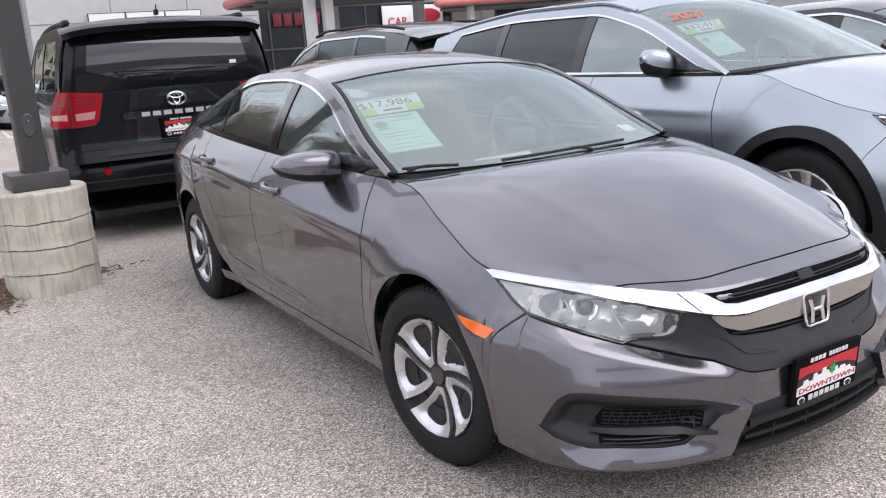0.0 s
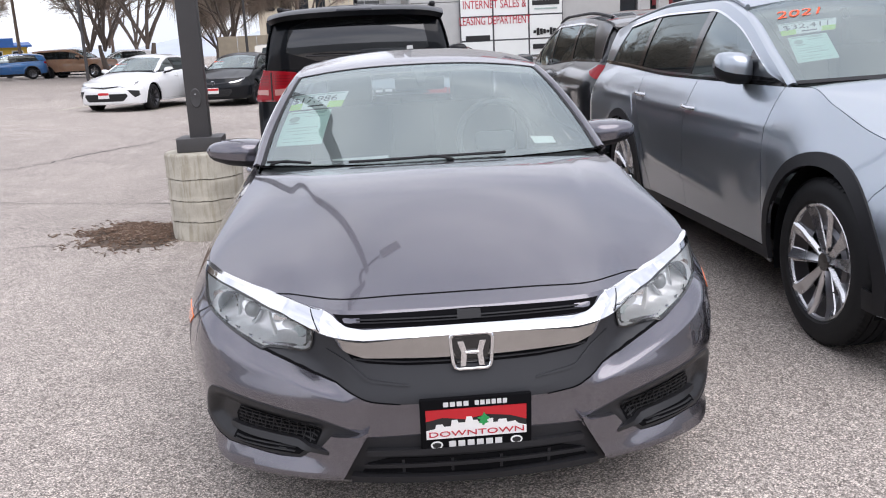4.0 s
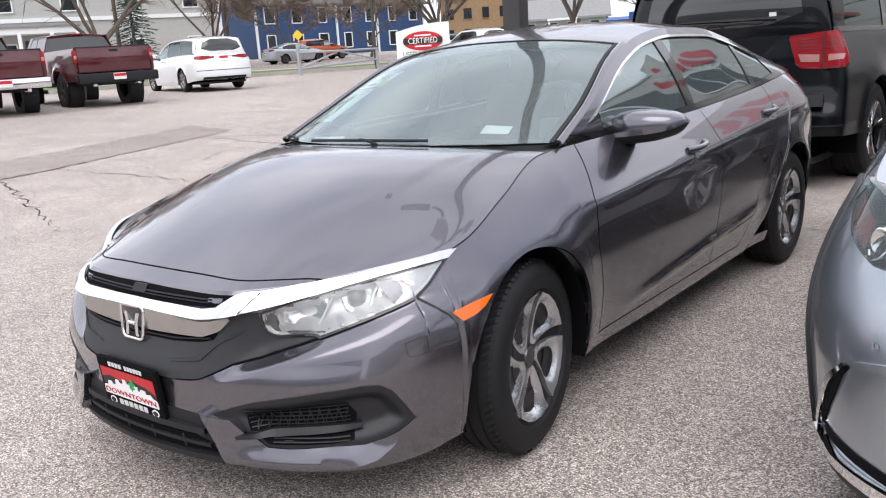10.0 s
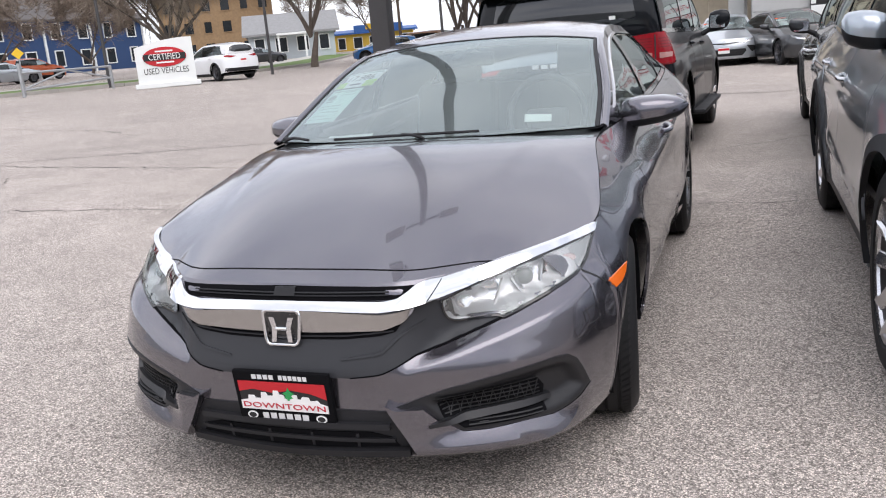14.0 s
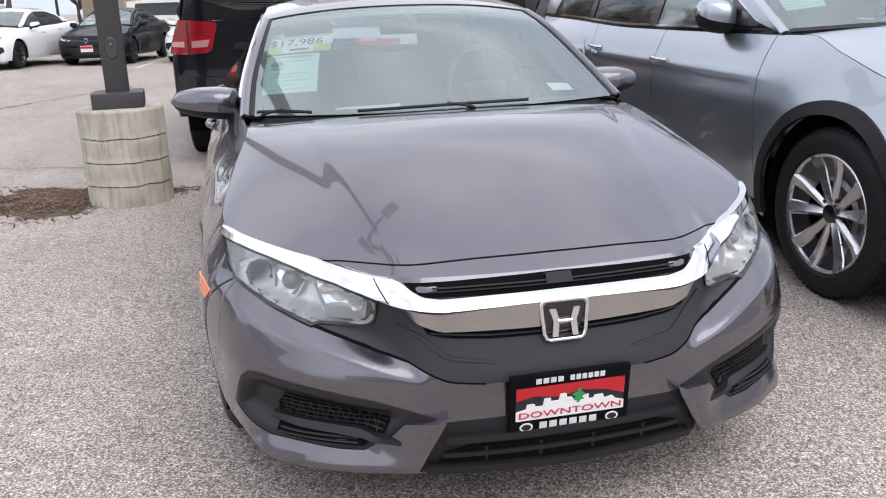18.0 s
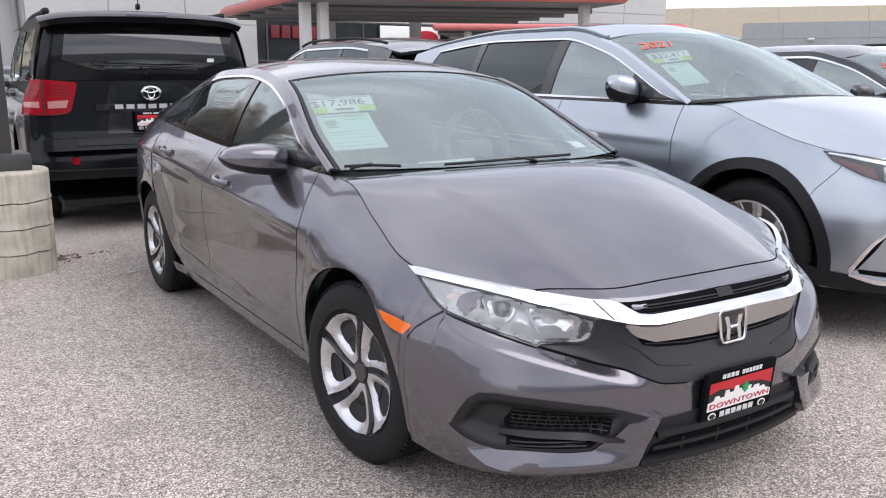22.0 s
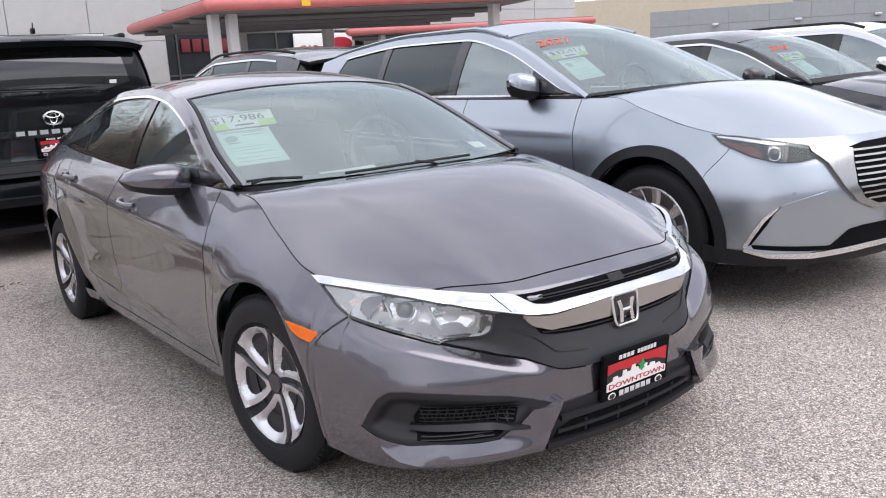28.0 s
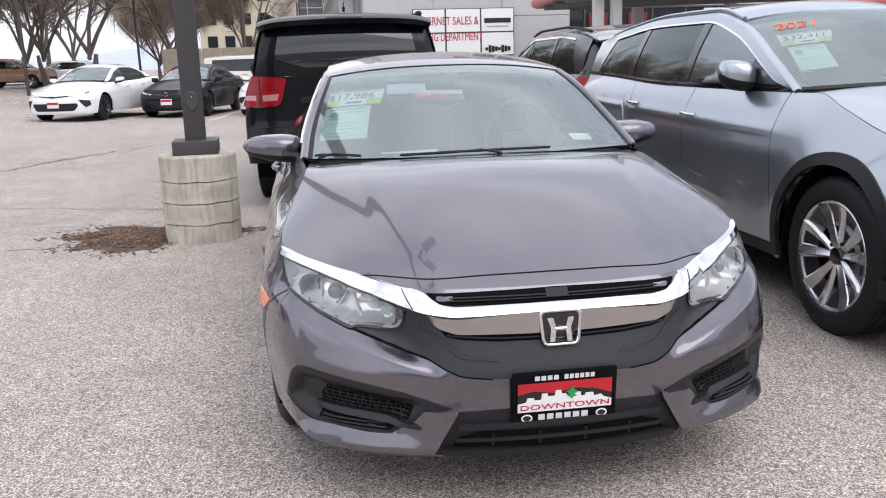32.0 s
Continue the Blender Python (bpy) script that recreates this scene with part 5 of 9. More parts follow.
def windscreen_papers(car, sh, tag, paper, price, year=None):
    """A price card and a details sheet stuck inside a windscreen; corners as (across, up) on the glass."""
    def quad(q):
        q = np.array(q, float)
        def place(a, b, off=0.0):
            a, b = np.asarray(a, float)[..., None], np.asarray(b, float)[..., None]
            p = q[0] * (1 - a) * (1 - b) + q[1] * a * (1 - b) + q[2] * a * b + q[3] * (1 - a) * b
            return sh.screen(p[..., 0], p[..., 1], off)
        return place
    def lettering(name, text, Q, box_, mat, parent, off):
        t = words(name, text, 1.0, (0, 0, 0), (0, 0, 0), mat, parent, 0.0)
        co = np.array([tuple(v.co) for v in t.data.vertices])
        lo, hi = co.min(0), co.max(0)
        n = (co - lo) / np.maximum(hi - lo, 1e-6)
        p = Q(box_[0] + (box_[2] - box_[0]) * n[:, 0], box_[3] + (box_[1] - box_[3]) * n[:, 1], off)
        for v, q in zip(t.data.vertices, p):
            v.co = q
        return t
    Q = quad(tag)
    full = [(0, 0), (1, 0), (1, 1), (0, 1)]
    card = inlay("price_card", full, Q, M_PAPER, car, "white and lime price card", off=-0.008, lip=0.001, step=0.12)
    for a0, a1 in ((0.0, 0.27), (0.74, 1.0)):
        inlay("lime_band", [(a0, 0.62), (a1, 0.62), (a1, 1.0), (a0, 1.0)], Q, M_LIME, card, off=-0.0065, lip=0.001, step=0.12)
    lettering("price", price, Q, (0.07, 0.24, 0.86, 0.68), M_INK, card, -0.0055)
    inlay("small_bar", [(0.38, 0.80), (0.66, 0.80), (0.66, 0.88), (0.38, 0.88)], Q, M_INK, card, off=-0.0058, lip=0.001, step=0.1)
    inlay("heading_bar", [(0.05, 0.06), (0.95, 0.06), (0.95, 0.13), (0.05, 0.13)], Q, M_GREYINK, card, off=-0.0065, lip=0.001, step=0.1)
    Q2 = quad(paper)
    sheet_ = inlay("details_sheet", full, Q2, M_PAPERGRN, car, "pale green vehicle details sheet", off=-0.009, lip=0.001, step=0.12)
    inlay("round_seal", [(0.22 + 0.12 * math.cos(t), 0.24 + 0.085 * math.sin(t)) for t in np.linspace(0, 5.9, 14)], Q2, M_GREYINK, sheet_, off=-0.0075, lip=0.001, step=0.1)
    for k, (b, a0, a1, hh) in enumerate(((0.06, 0.1, 0.9, 0.012), (0.10, 0.5, 0.85, 0.008), (0.18, 0.45, 0.9, 0.008), (0.36, 0.12, 0.35, 0.016), (0.50, 0.12, 0.8, 0.006), (0.58, 0.12, 0.7, 0.006), (0.68, 0.3, 0.85, 0.006), (0.80, 0.12, 0.6, 0.006), (0.9, 0.12, 0.85, 0.006))):
        inlay("print_bar", [(a0, b - hh), (a1, b - hh), (a1, b + hh), (a0, b + hh)], Q2, M_GREYINK, sheet_, off=-0.0078, lip=0.0005, step=0.2)
    if year:
        Q3 = quad(year[1])
        lettering("year_sticker", year[0], Q3, (0, 0, 1, 1), M_ORANGEINK, car, 0.004)["label"] = "orange year numbers on the glass"


LAMP = [(1.141, 0.728), (1.033, 0.716), (0.887, 0.698), (0.765, 0.682), (0.658, 0.664), (0.561, 0.645), (0.478, 0.621), (0.486, 0.586), (0.498, 0.563), (0.526, 0.556), (0.654, 0.561), (0.671, 0.557), (0.763, 0.582), (0.886, 0.612), (0.951, 0.627), (1.006, 0.640), (1.055, 0.667), (1.098, 0.699)]
VENT = [(0.943, 0.317), (0.908, 0.372), (0.877, 0.413), (0.843, 0.434), (0.791, 0.438), (0.679, 0.426), (0.581, 0.411), (0.478, 0.392), (0.405, 0.370), (0.330, 0.342), (0.408, 0.343), (0.446, 0.301), (0.420, 0.285), (0.477, 0.286), (0.512, 0.264), (0.580, 0.263), (0.713, 0.270), (0.788, 0.267), (0.849, 0.277), (0.895, 0.290)]


def civic():
    c = dict(CIVIC, paint=M_GREY, shape="sedan", steer=8, rim=0.218, rim_mat=M_COVER, spoke="swirl", spokes=5, tyre_wide=0.215, wheel_in=0.012, rim_back=M_TRIM,
             fender_line=[(0.17, 1.118), (0.55, 1.105), (0.586, 1.078), (0.618, 1.037), (0.645, 1.0)], nose_holes=[[q for q in LAMP if q[0] < 1.0], VENT],
             doors=[[(0.2, 1.95), (0.43, 1.95), (0.6, 1.91), (0.76, 1.91), (0.95, 2.03)], [(0.2, 3.03), (0.4, 3.06), (0.7, 3.115), (0.95, 3.125)], [(0.2, 3.36), (0.34, 3.53), (0.5, 3.64), (0.7, 3.85), (0.86, 3.95), (1.0, 4.05)]],
             skirt=0.262, cowl=0.36, bonnet_tip=1.185, cowl_bow=0.19, cowl_rise=0.035, bonnet_crown=0.049, bonnet_box=3.0, bonnet_creases=[(0.185, 0.385, 0.005)],
             screen_foot=0.44, screen_top=1.20, screen_bow=0.24, foot_rise=0.01, pillar=0.036, head_bow=0.06, head_rise=0.042, roof_crown=0.015, roof_end=2.45, tail_rise=0.042, deck_start=3.2, flank_end=3.25,
             panes=[(0.74, 1.53, 0.0, -0.04, M_SIDEGLASS), (1.61, 2.42, -0.03, 0.02, M_PRIVACY2), (2.47, 2.86, 0.02, -0.06, M_PRIVACY2)],
             mirror=(0.875, 0.88, 0.962, 0.27, 0.132), mirror_deep=0.090, mirror_cut=-0.15, cowl_strip=(("screen_border", [(0.0, 0.004), (1.0, 0.004)], 0.026),), handles=[(1.30, 0.825), (2.32, 0.885)], seat_z=0.46, wheel_x=0.36, bright_from=0.66, railband=0.040, bright_wide=0.030, seal=True, mirror_slim=True)
    car, sh = vehicle("grey_sedan", "dark grey metallic four-door sedan with price papers in its windscreen", "car", c, res=2)
    B = both(sh.belt)
    hollow = lambda a: ease((0.985 - a) / 0.09)
    for side, P in ((1, B[0]), (-1, B[1])):
        Q = sunk(LAMP, P, 0.045, 0.016, hollow)
        hous = inlay("headlamp", LAMP, Q, M_LAMPMID, car, "clear slightly hazed headlamp", off=0.003, lip=0.01, step=0.016)
        deep = lambda a, b, off=0.0, P=P: P(a, b, off - 0.038 * hollow(np.asarray(a, float)))
        def cup(name, ring_, mat, sink=0.012, rim=0.006, soft=1):
            q = np.array(ring_)
            c0, w0 = q.mean(0), np.maximum((q.max(0) - q.min(0)) / 2, 1e-3)
            bowl = lambda a, b, off=0.0: deep(a, b, off - sink * np.clip(1 - ((np.asarray(a) - c0[0]) / w0[0]) ** 2 - ((np.asarray(b) - c0[1]) / w0[1]) ** 2, 0, 1))
            return inlay(name, ring_, bowl, mat, hous, off=rim, lip=0.012, step=0.008, soft=soft)
        inlay("lamp_mask", [(0.478, 0.621), (0.486, 0.586), (0.498, 0.563), (0.526, 0.556), (0.654, 0.561), (0.640, 0.568), (0.535, 0.566), (0.517, 0.575), (0.508, 0.628)], (lambda a, b, off=0.0, P=P: P(a, b, off - 0.006)), M_GLOSSB, hous, off=0.004, lip=0.03, step=0.012)
        cup("reflector_panel", [(0.693, 0.640), (0.690, 0.652), (0.600, 0.636), (0.528, 0.626), (0.530, 0.590), (0.545, 0.578), (0.640, 0.575), (0.668, 0.600)], M_REFL)
        cup("turn_reflector", [(1.020, 0.680), (0.992, 0.690), (0.905, 0.676), (0.875, 0.640), (0.873, 0.618), (0.94, 0.630), (0.995, 0.657)], M_WARMREFL, 0.010)
        cup("projector_shroud", [(0.878, 0.663), (0.830, 0.672), (0.769, 0.664), (0.742, 0.648), (0.765, 0.612), (0.822, 0.604), (0.858, 0.622)], M_REFL, 0.014)
        pr = Vector((side * 0.35, -1, 0.05)).to_track_quat("Z", "Y").to_matrix().to_4x4()
        lens = lathe("projector_lens", [(0.016, 0.0005), (0.0145, 0.012), (0.010, 0.020), (0.002, 0.0255), (-0.016, 0.027)], M_PROJECTOR, hous, "grey glass projector lens", 28, axis="z")
        lens.data.transform(Matrix.Translation(deep(0.800, 0.643, 0.004)) @ pr)
        strip("lamp_guide", [(0.905, 0.680), (0.872, 0.650), (0.850, 0.612), (0.815, 0.597), (0.767, 0.602), (0.738, 0.645)], deep, [0.004, 0.008, 0.007, 0.006, 0.006], M_LAMPPALE, hous, off=0.014, lip=0.016)
        strip("lamp_guide", [(0.712, 0.655), (0.693, 0.633), (0.672, 0.597), (0.645, 0.569), (0.533, 0.571), (0.517, 0.590), (0.513, 0.625)], deep, [0.004, 0.007, 0.006, 0.006, 0.006], M_WHITEINK, hous, off=0.014, lip=0.016)
        strip("lamp_guide", [(0.69, 0.578), (0.80, 0.600), (0.95, 0.640)], deep, 0.004, M_REFL, hous, off=0.009, lip=0.006)
        inlay("clear_corner", [(1.0, 0.650), (1.052, 0.676), (1.09, 0.704), (1.12, 0.720), (1.033, 0.708), (1.005, 0.70)], P, M_LAMPPALE, hous, off=0.005, lip=0.004)
        inlay("lamp_lens", LAMP, P, M_LENS, hous, off=0.008, lip=0.008, step=0.03)
        strip("lamp_rim", LAMP + LAMP[:1], P, 0.005, M_GLOSSB, hous, off=0.009, lip=0.010)
        # bright wing over the lamp, standing proud at its inner end
        wing = [(1.186, 0.749), (1.074, 0.739), (0.896, 0.721), (0.743, 0.7065), (0.615, 0.694), (0.487, 0.686), (0.437, 0.686), (0.437, 0.634), (0.50, 0.643), (0.561, 0.651), (0.657, 0.667), (0.765, 0.685), (0.888, 0.701), (1.035, 0.720), (1.146, 0.729)]
        fin = lambda a, b, off=0.0, P=P: P(a, b, off + 0.030 * np.clip((0.62 - np.asarray(a)) / 0.18, 0, 1) * np.clip((0.695 - np.asarray(b)) / 0.055, 0, 1))
        inlay("chrome_wing", wing, fin, M_CHROME, car, "polished chrome strip", off=0.010, lip=0.020, step=0.016)
        strip("chrome_joint", [(0.486, 0.684), (0.441, 0.638)], fin, 0.0025, M_NEARBLACK, car, off=0.0112, lip=0.003, step=0.008)
        # amber side marker
        inlay("side_marker", [(1.250, 0.606), (1.17, 0.599), (1.096, 0.586), (1.122, 0.557), (1.168, 0.565), (1.211, 0.581)], P, M_AMBER, car, "amber side marker lamp", off=0.003, lip=0.012, step=0.02)
        # lower corner vent in a hollow
        V = sunk(VENT, P, 0.034, 0.042)
        bz = inlay("fog_bezel", VENT, V, M_BEZEL, car, "black plastic bumper vent", off=0.003, lip=0.012, step=0.012)
        # flat near-black sheets paint in the shade of the vent's two openings
        inlay("vent_opening", [(0.747, 0.380), (0.60, 0.372), (0.445, 0.348), (0.462, 0.306), (0.60, 0.316), (0.769, 0.326), (0.772, 0.350)], V, M_NEARBLACK, bz, off=0.0055, lip=0.006, step=0.012)
        inlay("vent_opening", [(0.762, 0.303), (0.62, 0.297), (0.495, 0.290), (0.517, 0.272), (0.713, 0.278), (0.762, 0.284)], V, M_NEARBLACK, bz, off=0.0055, lip=0.006, step=0.012)
        strip("vent_bar", [(0.420, 0.288), (0.50, 0.302), (0.614, 0.311), (0.785, 0.320)], V, [0.010, 0.018, 0.018, 0.014], M_BEZEL, bz, off=0.022, lip=0.022)
        for k in range(5):
            z0 = 0.318 + 0.0115 * k
            strip("vent_mesh", [(0.465 - 0.006 * k, z0), (0.755 - 0.002 * k, z0 + 0.016)], V, 0.0025, M_INK, bz, off=0.011, lip=0.004)
        for k in range(20):
            s0 = 0.475 + 0.028 * (k % 10) + (0.014 if k > 9 else 0)
            lean = 0.008 if k > 9 else -0.008
            strip("vent_mesh", [(s0 - lean, 0.312 + 0.001 * (k % 10)), (s0 + lean, 0.364 + 0.001 * (k % 10))], V, 0.002, M_INK, bz, off=0.010, lip=0.004)
        for z0 in (0.281, 0.290):
            strip("vent_mesh", [(0.53, z0), (0.75, z0 + 0.005)], V, 0.0025, M_INK, bz, off=0.010, lip=0.004)
        # painted lower wing, standing proud below the vent
        lw = [(0.304, 0.356), (0.330, 0.342), (0.408, 0.343), (0.446, 0.301), (0.420, 0.283), (0.477, 0.284), (0.512, 0.262), (0.580, 0.261), (0.713, 0.268), (0.788, 0.265), (0.849, 0.275), (0.895, 0.288), (0.946, 0.317), (0.912, 0.280), (0.862, 0.244), (0.818, 0.222), (0.765, 0.212), (0.68, 0.205), (0.52, 0.193), (0.41, 0.188), (0.390, 0.196), (0.312, 0.334)]
        inlay("lower_wing", lw, (lambda a, b, off=0.0, P=P: P(a, b, off + 0.62 * np.clip(0.266 - np.asarray(b), 0, 0.053) + 0.022 * np.clip((0.47 - np.asarray(a)) / 0.07, 0, 1) * np.clip((np.asarray(b) - 0.20) / 0.07, 0, 1) - 1.2 * np.clip(0.211 - np.asarray(b), 0, 0.05))), M_GREY, car, "", off=0.005, lip=0.03, step=0.016)
        strip("panel_gap", [(1.006, 0.640), (1.037, 0.618), (1.079, 0.586)], P, 0.006, M_INK, car, off=0.0015, lip=0.003)
    # seam between the bonnet's edge and the fixed nose strip
    uu = np.linspace(0.205, 0.795, 60)
    nose = (1 - (np.abs(uu - 0.5) / 0.295) ** 2.5)
    strip("bonnet_seam", np.c_[uu, 0.004 + 0.058 * nose], sh.hood, 0.0042, M_NEARBLACK, car, off=0.0012, lip=0.003, step=0.01)
    # cover of the towing eye
    tow = [(0.93, 0.534), (0.965, 0.540), (0.999, 0.541), (0.999, 0.499), (0.965, 0.494), (0.935, 0.496)]
    strip("tow_eye_cover", tow + tow[:1], B[0], 0.0016, M_DARK, car, off=0.0012, lip=0.002, step=0.01)
    # black middle fascia, in one piece across
    half_low = [(0.0, 0.433), (0.208, 0.434), (0.299, 0.443), (0.349, 0.464), (0.398, 0.486), (0.478, 0.503), (0.570, 0.529), (0.671, 0.556)]
    half_up = [(0.526, 0.555), (0.498, 0.562), (0.485, 0.586), (0.476, 0.622), (0.437, 0.632), (0.36, 0.624), (0.18, 0.620), (0.0, 0.619)]
    pts = half_low + half_up[:-1]
    ring = pts + [half_up[-1]] + [(-s, z) for s, z in reversed(pts[1:])]
    def across(a, b, off=0.0):
        p = np.array(sh.belt(np.abs(a), b, off))
        p[..., 0] *= np.sign(a) + (np.asarray(a) == 0)
        return p
    fas = inlay("front_fascia", ring, across, M_FASCIA, car, "matte charcoal grille surround", off=0.003, lip=0.006, step=0.02)
    for sg in (-1, 1):
        strip("fascia_gap", [(sg * a, b) for a, b in half_low[1:]], across, 0.004, M_NEARBLACK, fas, off=0.0045, lip=0.003)
        strip("fascia_crease", [(sg * 0.43, 0.575), (sg * 0.36, 0.548), (sg * 0.30, 0.500), (sg * 0.18, 0.484)], across, [0.004, 0.008, 0.008, 0.003], M_FASCIA, fas, off=0.0075, lip=0.006)
    ug = [(-0.405, 0.677), (-0.26, 0.678), (0.0, 0.681), (0.26, 0.678), (0.405, 0.677), (0.36, 0.644), (0.181, 0.642), (0.0, 0.642), (-0.181, 0.642), (-0.36, 0.644)]
    # near-black ground: the shade behind the grille is in its colour
    up = inlay("upper_grille", ug, across, M_NEARBLACK, car, "black mesh grille", off=0.003, lip=0.004, step=0.03)
    for z in (0.655, 0.663):
        strip("grille_slat", [(-0.33, z + 0.003), (0, z + 0.002), (0.33, z + 0.003)], across, 0.003, M_TRIM, up, off=0.007, lip=0.004)
    strip("grille_slat", [(-0.035, 0.668), (0.035, 0.668)], across, 0.022, M_TRIM, up, off=0.009, lip=0.006)
    ua = np.linspace(-0.437, 0.437, 80)
    bar_top = line([(0, 0.644), (0.18, 0.643), (0.31, 0.641), (0.356, 0.648), (0.385, 0.664), (0.41, 0.679), (0.437, 0.686)])(np.abs(ua))
    bar_low = line([(0, 0.6235), (0.10, 0.623), (0.304, 0.619), (0.402, 0.628), (0.437, 0.634)])(np.abs(ua))
    proud = 0.016 * np.clip((0.41 - np.abs(ua)) / 0.30, 0, 1)
    sheet("chrome_bar", np.stack([across(ua, bar_top * (1 - t) + t * bar_low, 0.010 + (0.030 - proud * 0.5) * t ** 0.8) for t in np.linspace(0, 1, 8)]), M_CHROME, car, "polished chrome grille bar", lip=0.012)
    ub = np.linspace(-0.402, 0.402, 60)
    face_top = line([(0, 0.6225), (0.10, 0.622), (0.304, 0.618), (0.402, 0.627)])(np.abs(ub))
    face_low = line([(0, 0.557), (0.10, 0.558), (0.311, 0.563), (0.37, 0.582), (0.402, 0.612)])(np.abs(ub))
    sheet("chrome_face", np.stack([across(ub, face_top * (1 - t) + t * face_low, 0.030 - 0.016 * t) for t in np.linspace(0, 1, 8)]), M_CHROMEDK, car, "brushed dark chrome grille face", lip=0.024)
    # the slot is a near-black sheet with its shade painted in
    sl = inlay("grille_slot", [(-0.36, 0.575), (-0.30, 0.566), (0, 0.562), (0.30, 0.566), (0.36, 0.575), (0.345, 0.556), (0.30, 0.546), (0.19, 0.538), (0.0, 0.535), (-0.19, 0.538), (-0.30, 0.546), (-0.345, 0.556)], across, M_NEARBLACK, car, off=0.005, lip=0.004, step=0.03)
    strip("grille_slat", [(-0.34, 0.560), (-0.2, 0.549), (0, 0.545), (0.2, 0.549), (0.34, 0.560)], across, 0.003, M_TRIM, sl, off=0.012, lip=0.006)
    # emblem: a dark shield in a chrome frame with a tapered letter-like mark
    em = box("grille_emblem", (0.122, 0.036, 0.102), (0, -0.842, 0.571), M_GLOSSB, car, "chrome-framed square emblem", bevel=0.016, rot=(6, 0, 0))
    tilt = lambda z: -0.8625 + (0.571 - z) * -0.105
    fr = [(0.060 * sx, 0.050 * sz) for sx, sz in ((-0.80, 1), (0.80, 1), (0.96, 0.93), (1, 0.75), (0.90, -0.60), (0.82, -0.90), (0.66, -1), (-0.66, -1), (-0.82, -0.90), (-0.90, -0.60), (-1, 0.75), (-0.96, 0.93))]
    tube("emblem_frame", [(x, tilt(0.571 + z) , 0.571 + z) for x, z in fr + fr[:2]], 0.0058, M_CHROME, em, seg=8)
    for sx in (-1, 1):
        bmark = bmesh.new()
        low_, high_ = [(0.019, 0.530), (0.034, 0.530), (0.030, 0.571), (0.044, 0.611), (0.026, 0.611), (0.014, 0.571)], None
        vs = [bmark.verts.new((sx * x, tilt(z) - 0.004, z)) for x, z in low_] + [bmark.verts.new((sx * x, tilt(z) + 0.010, z)) for x, z in low_]
        n_ = len(low_)
        bmark.faces.new(vs[:n_])
        for i in range(n_):
            bmark.faces.new((vs[i], vs[(i + 1) % n_], vs[n_ + (i + 1) % n_], vs[n_ + i]))
        bmesh.ops.recalc_face_normals(bmark, faces=bmark.faces)
        part("emblem_bar", bmark, M_CHROME, em, smooth=False)
    tube("emblem_bar", [(-0.018, tilt(0.568) - 0.001, 0.568), (0.018, tilt(0.568) - 0.001, 0.568)], 0.0065, M_CHROME, em, seg=8)
    # lower intake and chin
    lg = [(-0.31, 0.33), (-0.145, 0.338), (0.145, 0.338), (0.31, 0.33), (0.41, 0.19), (0.25, 0.186), (0, 0.184), (-0.25, 0.186), (-0.41, 0.19)]
    lo = inlay("lower_intake", lg, across, M_TRIM, car, "black lower air intake", off=0.004, lip=0.01, step=0.03)
    # near-black sheet in place of the shaded depth of the intake
    inlay("intake_opening", [(-0.31, 0.255), (-0.25, 0.27), (0.25, 0.27), (0.31, 0.255), (0.33, 0.225), (0.0, 0.215), (-0.33, 0.225)], across, M_NEARBLACK, lo, off=0.007, lip=0.003, step=0.04)
    strip("intake_bar", [(-0.31, 0.29), (0, 0.295), (0.31, 0.29)], across, 0.018, M_TRIM, lo, off=0.02, lip=0.02)
    strip("intake_bar", [(-0.32, 0.246), (0, 0.248), (0.32, 0.246)], across, 0.012, M_TRIM, lo, off=0.014, lip=0.012)
    for s_ in (-0.21, -0.07, 0.07, 0.21):
        strip("intake_bar", [(s_, 0.222), (s_, 0.266)], across, 0.008, M_TRIM, lo, off=0.010, lip=0.008)
    strip("intake_bar", [(-0.36, 0.208), (0, 0.202), (0.36, 0.208)], across, 0.022, M_TRIM, lo, off=0.026, lip=0.026)
    # red tail lamps that wrap round the corners
    L = sh.length
    for side, P in ((1, B[0]), (-1, B[1])):
        s0 = float(sh.s_at(3.16))
        tl = inlay("tail_lamp", [(s0, 0.985), (s0 + 0.22, 1.0), (s0 + 0.5, 0.985), (s0 + 0.75, 0.93), (s0 + 0.78, 0.84), (s0 + 0.55, 0.80), (s0 + 0.4, 0.83), (s0 + 0.25, 0.90)], P, M_REDDEEP, car, "dark red wrap-round tail lamp", off=0.008, lip=0.012, step=0.04)
        strip("tail_lamp_guide", [(s0 + 0.04, 0.982), (s0 + 0.3, 0.955), (s0 + 0.5, 0.86)], P, 0.014, M_RED, tl, off=0.012)
    dealer_plate(car, (0, -0.898, 0.373), 0)
    # papers behind the screen
    tag = [(0.012, 0.715), (0.232, 0.675), (0.216, 0.52), (0.018, 0.55)]
    windscreen_papers(car, sh, tag, [(0.03, 0.535), (0.185, 0.512), (0.172, 0.20), (0.026, 0.20)], "$17,986")
    for pts in ([(0.21, 0.062), (0.37, 0.075), (0.37, 0.052), (0.21, 0.05)], [(0.80, 0.165), (0.872, 0.155), (0.875, 0.095), (0.805, 0.10)]):
        inlay("dash_slip", pts, sh.screen, M_PAPER, car, "white paper slip on the dashboard", off=-0.008, lip=0.001, step=0.05)
    mt = inlay("mirror_mount", [(0.47, 0.99), (0.53, 0.99), (0.52, 0.86), (0.515, 0.70), (0.485, 0.70), (0.48, 0.86)], sh.screen, M_CABIN, car, "", off=-0.006, lip=0.02, step=0.05)
